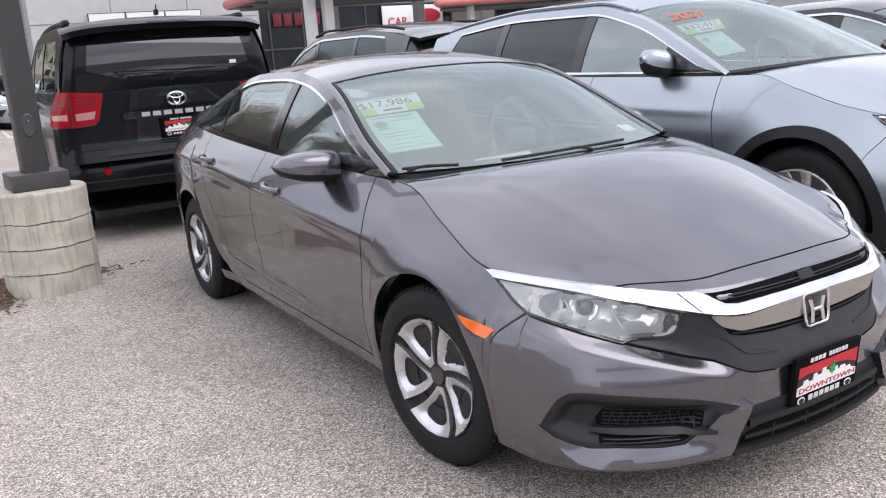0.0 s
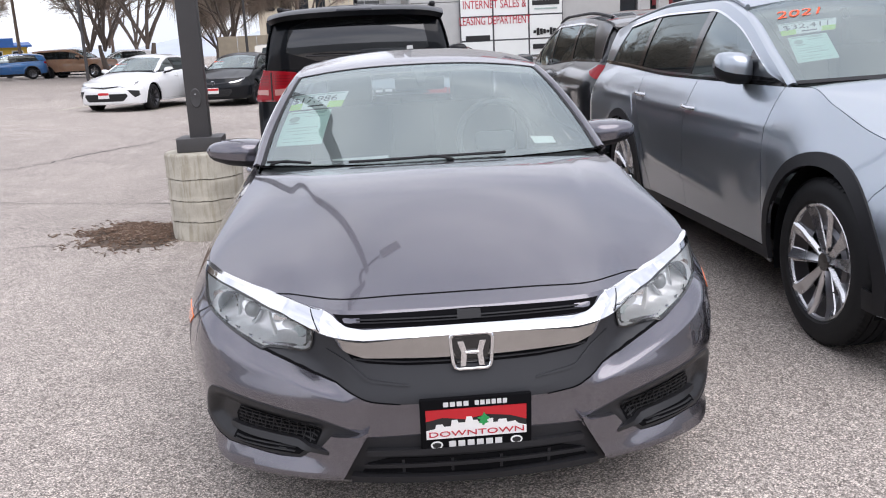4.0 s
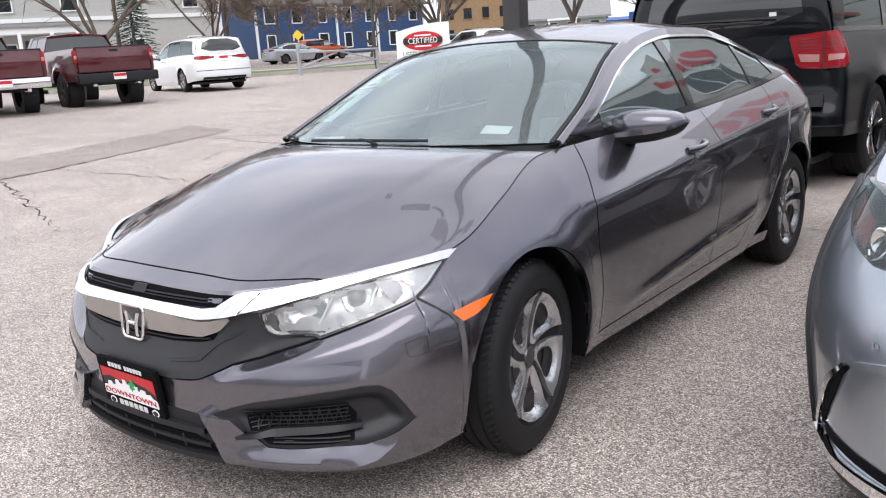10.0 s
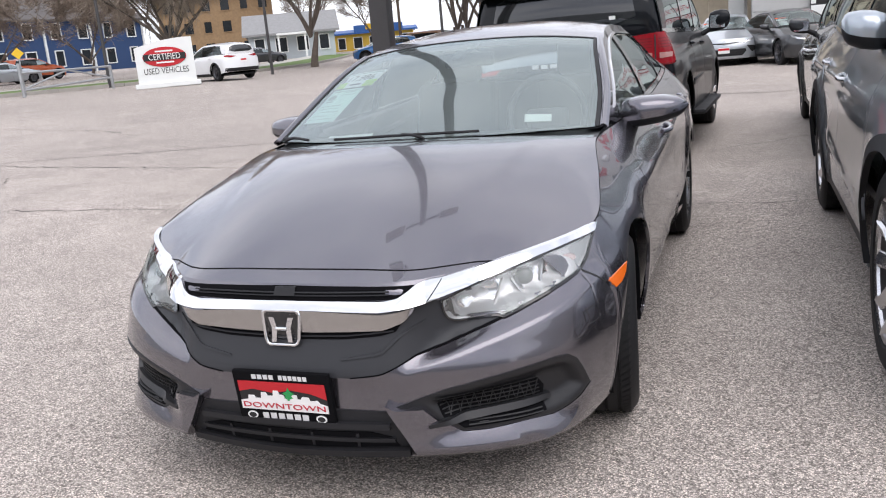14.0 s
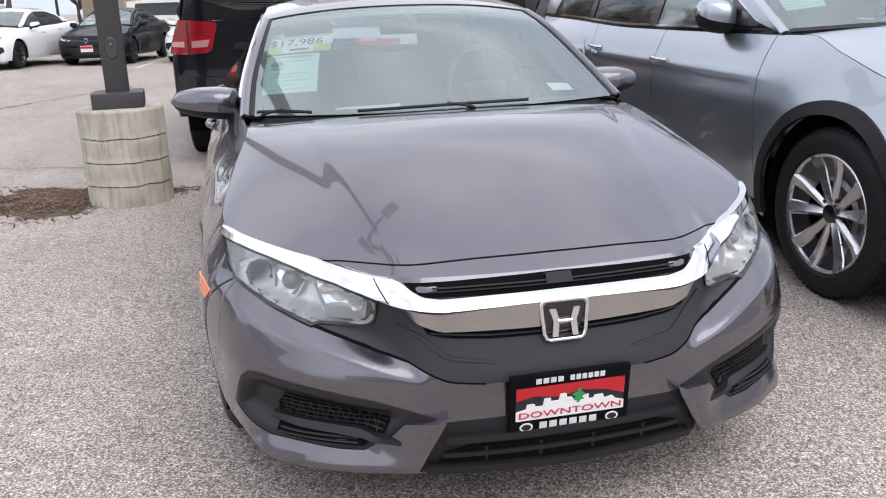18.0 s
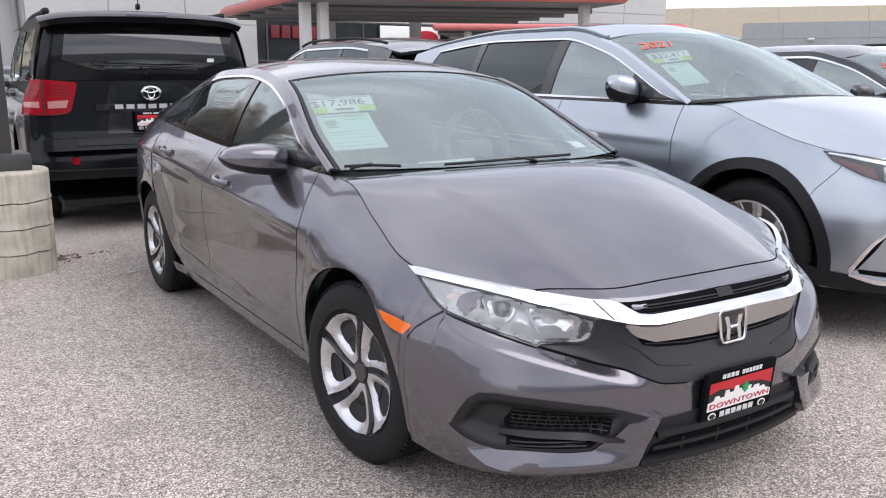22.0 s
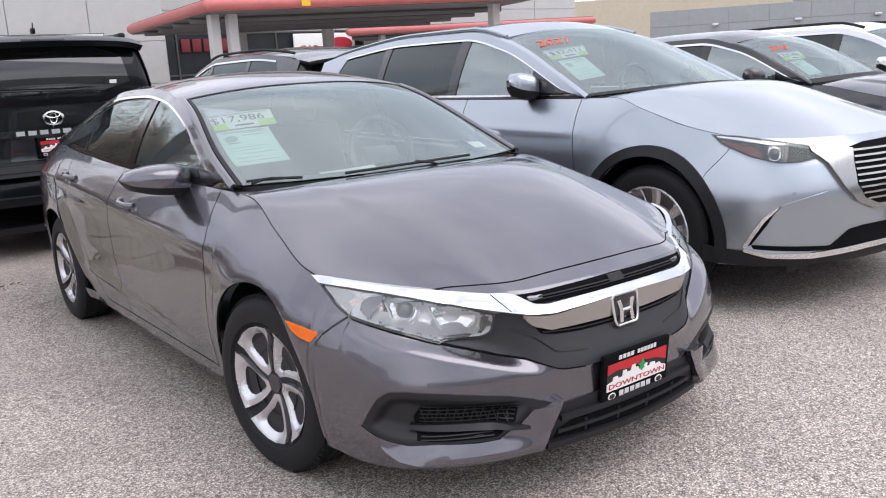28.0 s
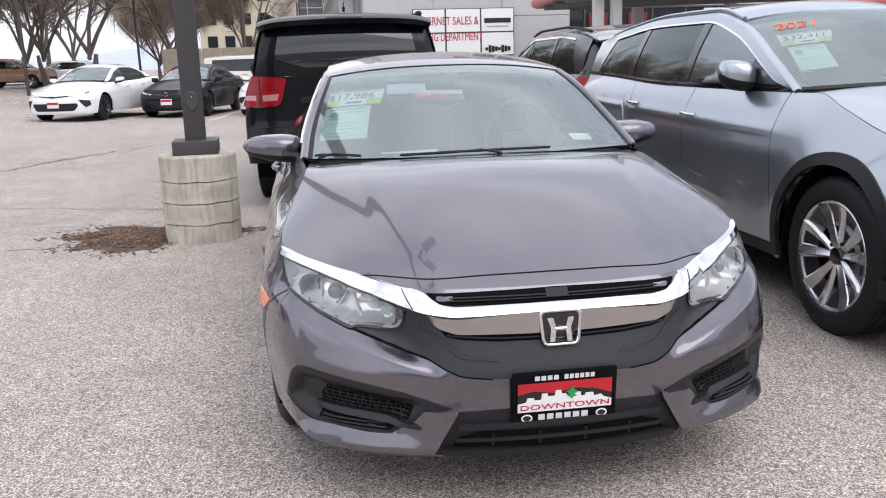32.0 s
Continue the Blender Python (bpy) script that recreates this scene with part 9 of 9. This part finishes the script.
# ---------------------------------------------------------------- kerb, grass, street and gate
def strip_ground(name, inner, outer, lift, mat, label, category):
    n = 40
    def res(p):
        p = np.array(p, float)
        d = np.r_[0, np.cumsum(np.linalg.norm(np.diff(p, axis=0), axis=1))]
        t = np.linspace(0, d[-1], n)
        return np.c_[np.interp(t, d, p[:, 0]), np.interp(t, d, p[:, 1])]
    a, b = res(inner), res(outer)
    v = np.linspace(0, 1, 8)
    g = a[:, None] + (b - a)[:, None] * v[None, :, None]
    z = ground_z(g[..., 0], g[..., 1]) + lift
    return tagged(sheet(name, np.concatenate([g, z[..., None]], -1), mat, lip=0.0, flip=False), label, category, kind="structure")


KERB = [(-29.0, 14.0), (-29.5, 20.0), (-29.6, 25.0), (-27.2, 31.0), (-26.0, 38.0), (-27.5, 50.0), (-33.0, 66.0), (-40.0, 84.0)]
strip_ground("grass", [(x - 0.35, y) for x, y in KERB], [(x - 3.6, y + 0.3) for x, y in KERB], 0.16, M_GRASS, "thin spring grass verge behind the kerb", "grass")
strip_ground("pavement", [(x - 3.62, y + 0.3) for x, y in KERB], [(x - 5.6, y + 0.4) for x, y in KERB], 0.15, M_WALK, "pale concrete pavement beside the street", "pavement")
for (x0, y0), (x1, y1) in zip(KERB, KERB[1:]):
    L = math.hypot(x1 - x0, y1 - y0)
    n = max(1, int(L / 2.4))
    for k in range(n):
        ax, ay = x0 + (x1 - x0) * (k + 0.5) / n, y0 + (y1 - y0) * (k + 0.5) / n
        kb = box("kerb_stone", (L / n - 0.012, 0.32, 0.5), (0, 0, 0), M_KERB, None, bevel=0.025)
        kb.matrix_world = pose(ax - 0.16, ay, float(ground_z(ax, ay)) - 0.08, 0, 0, math.degrees(math.atan2(y1 - y0, x1 - x0)))
        tagged(kb, "weathered concrete kerb block", "kerb", "kerb blocks", "structure")


def barrier():
    g = thing("steel_gate", "galvanised steel swing gate across the drive", "gate")
    a, b = (-27.0, 24.6), (-26.2, 29.0)
    z = float(ground_z(-26.5, 26)) + 0.05
    def at(t, h):
        return (a[0] + (b[0] - a[0]) * t, a[1] + (b[1] - a[1]) * t, z + h)
    for t, h in ((0.0, 1.35), (1.0, 1.0)):
        tube("post", [at(t, -0.1), at(t, h)], 0.07, M_GALV, g, seg=8)
    tube("top_rail", [at(0, 0.95), at(1, 0.95)], 0.05, M_GALV, g, seg=8)
    tube("low_rail", [at(0, 0.25), at(1, 0.45)], 0.05, M_GALV, g, seg=8)
    tube("brace", [at(0.02, 0.3), at(0.5, 0.93)], 0.04, M_GALV, g, seg=8)
    tube("brace", [at(0.5, 0.93), at(0.95, 0.5)], 0.04, M_GALV, g, seg=8)
    s = thing("warning_sign", "yellow diamond warning sign on a thin post", "road sign")
    tube("post", [(-27.2, 24.9, z), (-27.2, 24.9, z + 1.95)], 0.03, M_GALV, s, seg=6)
    part("plate", box_bm((0.34, 0.02, 0.34), (0, 0, 0)), M_YELLOW, s, pose_=pose(-27.18, 24.86, z + 1.75, 0, 45, 48))


barrier()


# ---------------------------------------------------------------- houses across the street
def gable_roof(parent, m, L, D, z, rise, over, mat):
    vs = [(-over, -over, z), (L + over, -over, z), (L + over, D + over, z), (-over, D + over, z), (-over, D / 2, z + rise), (L + over, D / 2, z + rise)]
    vs += [(x, y, q - 0.22) for x, y, q in vs]
    fs = [(0, 1, 5, 4), (2, 3, 4, 5), (0, 4, 3), (1, 2, 5), (7, 6, 10, 11), (9, 8, 11, 10), (0, 6, 7, 1), (2, 8, 9, 3), (3, 9, 10, 4), (4, 10, 6, 0), (1, 7, 11, 5), (5, 11, 8, 2)]
    return ob_mesh("roof", [m @ Vector(v) for v in vs], fs, mat, parent, smooth=False)


def house(name, label, a, b, depth, z0, storeys, wall, roof, rise, wins, trim=None, sh=2.7):
    h = building(name, label)
    ax, ay, bx, by = *b, *a
    L = math.hypot(bx - ax, by - ay)
    m = pose(ax, ay, z0, 0, 0, math.degrees(math.atan2(by - ay, bx - ax)))
    H = sh * storeys
    part("wall", box_bm((L, depth, H), (L / 2, depth / 2, H / 2)), wall, h, pose_=m)
    gable_roof(h, m, L, depth, H, rise, 0.6, roof)
    # gable triangles
    for x in (0.0, L):
        vs = [m @ Vector(v) for v in ((x, 0, H), (x, depth, H), (x, depth / 2, H + rise * 0.92))]
        ob_mesh("gable", vs, [(0, 1, 2)], wall, h, smooth=False)
    for k in range(storeys):
        for i in range(wins):
            x = L * (i + 0.5) / wins
            w = 1.25 if (i + k) % 3 else 1.05
            win = part("window", box_bm((w, 0.08, 1.5), (x, -0.02, sh * k + 1.55)), M_DARKGLASS, h, pose_=m)
            for dx in (-w / 2, w / 2):
                part("frame", box_bm((0.10, 0.12, 1.66), (x + dx, -0.06, sh * k + 1.55)), trim or M_PAPER, win, pose_=m)
            for dz in (-0.78, 0.78):
                part("frame", box_bm((w + 0.1, 0.12, 0.10), (x, -0.065, sh * k + 1.55 + dz)), trim or M_PAPER, win, pose_=m)
    return h, m, L, H


h, m, L, H = house("blue_house", "two-storey blue clapboard building with white window frames", (-64.0, 79.0), (-66.0, 55.0), 10.0, 1.7, 2, M_BLUEWALL, M_SHINGLE, 2.6, 7)
for x in (0.0, 10.5, 16.5, L):
    part("downpipe", box_bm((0.22, 0.16, H), (x, -0.1, H / 2)), M_PAPER, h, pose_=m)
h2, m2, L2, H2 = house("blue_annex", "taller blue clapboard wing with a dark roof", (-77.0, 84.0), (-77.0, 68.0), 12.0, 1.7, 2, M_BLUEWALL, M_SHINGLE, 4.2, 4, sh=3.4)
h5, m5, L5, H5 = house("grey_house", "pale grey stucco two-storey house with a porch", (-58.0, 44.5), (-64.5, 27.0), 11.0, 1.6, 2, M_STUCCO, M_SHINGLE, 3.2, 4, sh=3.9)
part("belt_course", box_bm((L5 + 0.1, 0.14, 0.30), (L5 / 2, -0.07, 4.05)), M_PAPER, h5, pose_=m5)
part("eaves_board", box_bm((L5 + 0.8, 0.16, 0.34), (L5 / 2, -0.45, H5 - 0.1)), M_PAPER, h5, pose_=m5)
for x in (0.0, L5):
    part("corner_board", box_bm((0.28, 0.16, H5), (x, -0.05, H5 / 2)), M_PAPER, h5, pose_=m5)
pr5 = part("porch_roof", box_bm((6.4, 2.6, 0.28), (4.0, -1.3, 3.55), 0.04), M_SHINGLELT, h5, pose_=m5)
part("porch_gable", box_bm((6.0, 2.4, 0.5), (4.0, -1.25, 3.2), 0.02), M_PAPER, pr5, pose_=m5)
for x in (1.1, 2.9, 5.1, 6.9):
    part("porch_post", box_bm((0.26, 0.26, 3.0), (x, -2.35, 1.5), 0.03, 1), M_PAPER, h5, pose_=m5)
part("porch_floor", box_bm((6.4, 2.6, 0.35), (4.0, -1.3, 0.17), 0.02), M_WALK, h5, pose_=m5)
part("front_door", box_bm((1.1, 0.10, 2.2), (4.0, -0.06, 1.45), 0.01), M_FRAME, h5, pose_=m5)
h3, m3, L3, H3 = house("pale_cottage", "pale blue-grey cottage with white trim and a small porch", (-41.4, 82.2), (-49.4, 77.7), 8.0, 1.2, 1, M_COTTAGE, M_SHINGLELT, 2.2, 4, sh=2.8)
part("porch_roof", box_bm((3.2, 1.8, 0.22), (4.6, -0.9, 2.6), 0.03), M_PAPER, h3, pose_=m3)
for x in (3.2, 6.0):
    part("porch_post", box_bm((0.2, 0.2, 2.5), (x, -1.6, 1.25)), M_PAPER, h3, pose_=m3)
h4, m4, L4, H4 = house("yellow_shop", "yellow shop building with a blue parapet", (-44.5, 113.6), (-55.0, 108.9), 8.0, 1.0, 1, M_YELLOWWALL, M_BLUEROOF, 0.5, 5, sh=3.0)
part("parapet", box_bm((7.0, 0.4, 1.1), (6.5, -0.3, H4 + 0.4)), M_BLUEROOF, h4, pose_=m4)
part("shop_sign", box_bm((1.4, 0.1, 0.8), (5.4, -0.6, H4 + 0.7)), M_YELLOW, h4, pose_=m4)
house("brick_flats", "tan brick apartment block behind bare trees", (-62.0, 105.0), (-75.0, 96.6), 12.0, 1.9, 3, M_TANBRICK, M_SHINGLE, 0.8, 6, trim=M_TANBRICK, sh=2.9)


def scaffold_block():
    b = building("unfinished_block", "beige apartment block wrapped in scaffolding far off")
    w, m, L = wall_run(b, (-15.0, 118.0), (-2.0, 119.0), 0, 15.5, 8.0, M_BEIGE, "wall")
    for k in range(5):
        for i in range(4):
            win = part("window", box_bm((1.3, 0.1, 1.5), (1.6 + 2.3 * i, -0.02, 1.9 + 3.0 * k)), M_DARKGLASS, b, pose_=m)
        part("balcony_slab", box_bm((1.6, 0.9, 0.14), (11.4, -0.45, 0.9 + 3.0 * k)), M_WALK, b, pose_=m)
    for i in range(5):
        part("scaffold_pole", box_bm((0.09, 0.09, 16.5), (9.8 + 0.85 * i, -1.3, 8.2)), M_GALV, b, pose_=m)
    w, m, L = wall_run(b, (-1.5, 120.0), (42.0, 124.0), 0, 17.0, 9.0, M_DARKBLOCK, "netted_wall")
    for k in range(14):
        part("scaffold_rail", box_bm((43.0, 0.1, 0.1), (21.5, -0.2, 1.2 + 1.15 * k)), M_GALV, b, pose_=m)
    for i in range(20):
        part("scaffold_pole", box_bm((0.1, 0.1, 17.2), (1.0 + 2.2 * i, -0.25, 8.6)), M_GALV, b, pose_=m)
    f = building("board_fence", "long tan board fence behind the lot", "fence")
    for i in range(40):
        part("fence_panel", box_bm((1.18, 0.08, 2.6), (-9.0 + 1.2 * i, 52.0, 1.3), 0.01, 1), M_FENCE, f)


scaffold_block()


# ---------------------------------------------------------------- trees, poles, hills
def tree(seed, height, spread, label, droop=0.0, twig=2600, limbs=5):
    """A bare spring tree: trunk with limbs and a crown of fine twigs."""
    rnd = random.Random(seed)
    t = thing("tree", label, "tree", "bare street trees")
    vs, fs, ends = [], [], []
    def limb(p, d, length, r, depth):
        n = 5
        ring_prev = None
        q = Vector(p)
        dd = Vector(d).normalized()
        for i in range(n + 1):
            a = dd.orthogonal().normalized()
            b = dd.cross(a)
            rr = r * (1 - 0.58 * i / n)
            k = len(vs)
            for j in range(6):
                w = 2 * math.pi * j / 6
                vs.append(q + a * (rr * math.cos(w)) + b * (rr * math.sin(w)))
            if ring_prev is not None:
                for j in range(6):
                    l = (j + 1) % 6
                    fs.append((ring_prev + j, ring_prev + l, k + l, k + j))
            ring_prev = k
            if depth and i > 1:
                for _ in range(2):
                    if rnd.random() < 0.5:
                        side = Vector((rnd.uniform(-1, 1), rnd.uniform(-1, 1), rnd.uniform(-0.15, 0.9)))
                        limb(q, dd * 0.6 + side * 0.75, length * rnd.uniform(0.45, 0.72), rr * 0.62, depth - 1)
            if depth <= 2 and rnd.random() < (1.0 if depth < 2 else 0.6):
                ends.append((q.copy(), dd.copy()))
            dd = (dd + Vector((rnd.uniform(-0.16, 0.16), rnd.uniform(-0.16, 0.16), rnd.uniform(-0.04, 0.10)))).normalized()
            q = q + dd * (length / n)
    trunk_h = height * 0.15
    tr = len(vs)
    limb((0, 0, -0.2), (0, 0, 1), trunk_h + 0.2, height * 0.020, 0)
    ends.clear()
    for k in range(limbs):
        a = 2 * math.pi * (k + rnd.uniform(-0.3, 0.3)) / limbs
        limb((0, 0, trunk_h * rnd.uniform(0.8, 1.0)), (math.cos(a) * spread, math.sin(a) * spread, 1.0), height * rnd.uniform(0.38, 0.56), height * 0.0085, 3)
    ob_mesh("trunk", vs, fs, M_BARKTREE, t)
    tv, tf = [], []
    for _ in range(twig):
        p, d = rnd.choice(ends)
        v = (d * 0.5 + Vector((rnd.uniform(-1, 1), rnd.uniform(-1, 1), rnd.uniform(-0.6 - droop, 0.8 - droop)))).normalized()
        l = rnd.uniform(0.5, 1.5) * height / 13
        w = v.orthogonal().normalized() * 0.017 * max(1.0, height / 12)
        q = p + Vector((rnd.uniform(-0.1, 0.1), rnd.uniform(-0.1, 0.1), 0))
        k = len(tv)
        mid = q + v * l * 0.5 + Vector((0, 0, -droop * 0.12))
        tv += [q - w, q + w, mid + w * 0.8, mid - w * 0.8, q + v * l + Vector((0, 0, -droop * 0.6))]
        tf += [(k, k + 1, k + 2, k + 3), (k + 3, k + 2, k + 4)]
        if rnd.random() < 0.8:
            v2 = (v + Vector((rnd.uniform(-0.9, 0.9), rnd.uniform(-0.9, 0.9), rnd.uniform(-0.5, 0.7)))).normalized()
            k = len(tv)
            tv += [mid - w * 0.6, mid + w * 0.6, mid + v2 * l * 0.6]
            tf += [(k, k + 1, k + 2)]
    ob_mesh("crown", tv, tf, M_TWIG, t, smooth=False)
    return t


def conifer(x, y, height, label):
    """A blue-green conifer: a trunk with whorls of drooping boughs that carry many short sprays."""
    rnd = random.Random(17)
    t = thing("conifer_tree", label, "tree")
    z = float(ground_z(x, y))
    tube("trunk", [(x, y, z - 0.1), (x, y, z + height * 0.5), (x, y, z + height)], 0.16, M_BARKTREE, t, seg=8, taper=[1.0, 0.6, 0.1])
    vs, fs = [], []
    for k in range(170):
        h = height * (0.10 + 0.88 * (k / 170) ** 0.9)
        a = k * 2.399 + rnd.uniform(-0.3, 0.3)
        reach_ = (1.9 * (1 - h / height) ** 0.8 + 0.12) * rnd.uniform(0.7, 1.1)
        d = Vector((math.cos(a), math.sin(a), -0.18))
        side = Vector((-math.sin(a), math.cos(a), 0))
        for j in range(22):
            u = rnd.uniform(0.12, 1.0)
            p = Vector((x, y, z + h)) + d * (reach_ * u)
            e = (d * 0.6 + side * rnd.choice((-1, 1)) * rnd.uniform(0.3, 1.0) + Vector((0, 0, rnd.uniform(-0.4, 0.25)))).normalized() * rnd.uniform(0.12, 0.34)
            w = Vector((rnd.uniform(-1, 1), rnd.uniform(-1, 1), rnd.uniform(-1, 1))).normalized() * 0.035
            n = len(vs)
            vs += [p - w, p + w, p + e * 0.6 + w * 0.7, p + e, p + e * 0.6 - w * 0.7]
            fs.append((n, n + 1, n + 2, n + 3, n + 4))
    ob_mesh("crown", vs, fs, M_CONIFER, t, smooth=False)
    return t


conifer(-48.0, 29.8, 6.6, "small blue-green conifer in front of a grey house")


def plant(t, x, y, turn=0, s=1.0):
    t.matrix_world = pose(x, y, float(ground_z(x, y)) + 0.05, 0, 0, turn) @ Matrix.Diagonal((s, s, s, 1))
    return t


t1 = plant(tree(1, 12.5, 0.85, "large bare willow-like tree with drooping twigs", 1.1, 26000, 8), -31.0, 40.0)
t2 = plant(tree(2, 14, 0.6, "bare spreading street tree with dark limbs", 0.1, 11000), -24.6, 45.5)
t3 = plant(tree(3, 13, 0.5, "tall bare tree with upright limbs", 0.0, 9000), -16.5, 52.0)
t4 = plant(tree(4, 8, 0.9, "small bare budding tree before a house", 0.2, 7000), -49.0, 44.0)
def again(src, x, y, turn, s):
    c = copy_thing(src, pose(x, y, float(ground_z(x, y)) + 0.05, 0, 0, turn) @ Matrix.Diagonal((s, s, s, 1)))
    return c


for src, x, y, turn, s in ((t2, -12.3, 45.5, 70, 0.95), (t3, -20.5, 62, 30, 1.0), (t3, -10.0, 60.0, 200, 1.0), (t4, -44, 33, 90, 1.3), (t4, -46, 50, 200, 1.0), (t1, -86, 62, 40, 1.5), (t3, -92, 80, 140, 1.6), (t2, -84, 112, 140, 1.5),
                           (t2, -43, 96, 10, 0.9), (t3, -24, 88, 100, 1.2), (t1, -14, 78, 150, 0.9), (t3, -6, 75, 20, 1.0), (t4, -39, 22, 30, 1.6), (t2, -33, 110, 80, 1.3), (t4, 36, 40, 0, 0.6), (t2, -56, 105, 0, 1.1)):
    again(src, x, y, turn, s)


def utility_pole(x, y, h, label, arms=True, r=0.13, mat=None):
    p = thing("utility_pole", label, "pole", "poles along the street")
    z = float(ground_z(x, y))
    tube("pole", [(x, y, z - 0.2), (x, y, z + h / 2), (x, y, z + h)], r, mat or M_WOODPOLE, p, seg=8, taper=[1, 0.85, 0.7])
    if arms:
        part("cross_arm", box_bm((2.2, 0.12, 0.12), (x, y, z + h - 0.6)), mat or M_WOODPOLE, p)
    else:
        part("lamp_head", box_bm((0.9, 0.35, 0.14), (x + 0.3, y, z + h), 0.03, 1), M_POLE, p)
    return p


for x, y, h, arms in ((-27.5, 30.3, 9, False), (-21.4, 35.0, 9, False), (-27.0, 66.0, 13, True), (-24.0, 80.0, 12, True), (-13.6, 39.0, 9, False), (-10.2, 48.0, 9, False), (-7.0, 46.0, 9, False), (-5.0, 58, 12, True), (-47.0, 36.5, 13, True), (-48.5, 29.0, 12, True)):
    utility_pole(x, y, h, "tall wooden utility pole with a cross arm" if arms else "slim dark steel lamp pole", arms, 0.14 if arms else 0.08, None if arms else M_POLE)


def hills():
    vs, fs = [], []
    n = 80
    for i in range(n + 1):
        a = radians(-75 + 130 * i / n)
        h = 48 + 40 * noise.noise(Vector((i * 0.13, 0, 3.1))) + 25 * noise.noise(Vector((i * 0.5, 2, 0)))
        for r, z in ((1900, -5), (2050, h * 0.45), (2250, h)):
            vs.append((r * math.sin(a), r * math.cos(a), z))
    for i in range(n):
        for j in range(2):
            fs.append((3 * i + j, 3 * i + 3 + j, 3 * i + 4 + j, 3 * i + 1 + j))
    return tagged(ob_mesh("backdrop", vs, fs, M_HILL), "hazy blue mountain ridge far off", "hills", kind="structure")


hills()


# unseen plain walls, added to close the lot and darken reflections in the cars
for a, b, hgt, mt in (((26.0, -27.0), (-24.0, -30.0), 6.5, M_PANEL2), ((-36.0, -24.0), (-37.0, 4.0), 4.0, M_PANEL2), ((30.0, 12.0), (29.0, -26.0), 6.0, M_PANEL)):
    back = building("closing_wall", "unseen plain panelled wall added to darken reflections")
    wall_run(back, a, b, 0, hgt, 0.5, mt, "wall", 4.0, 2)
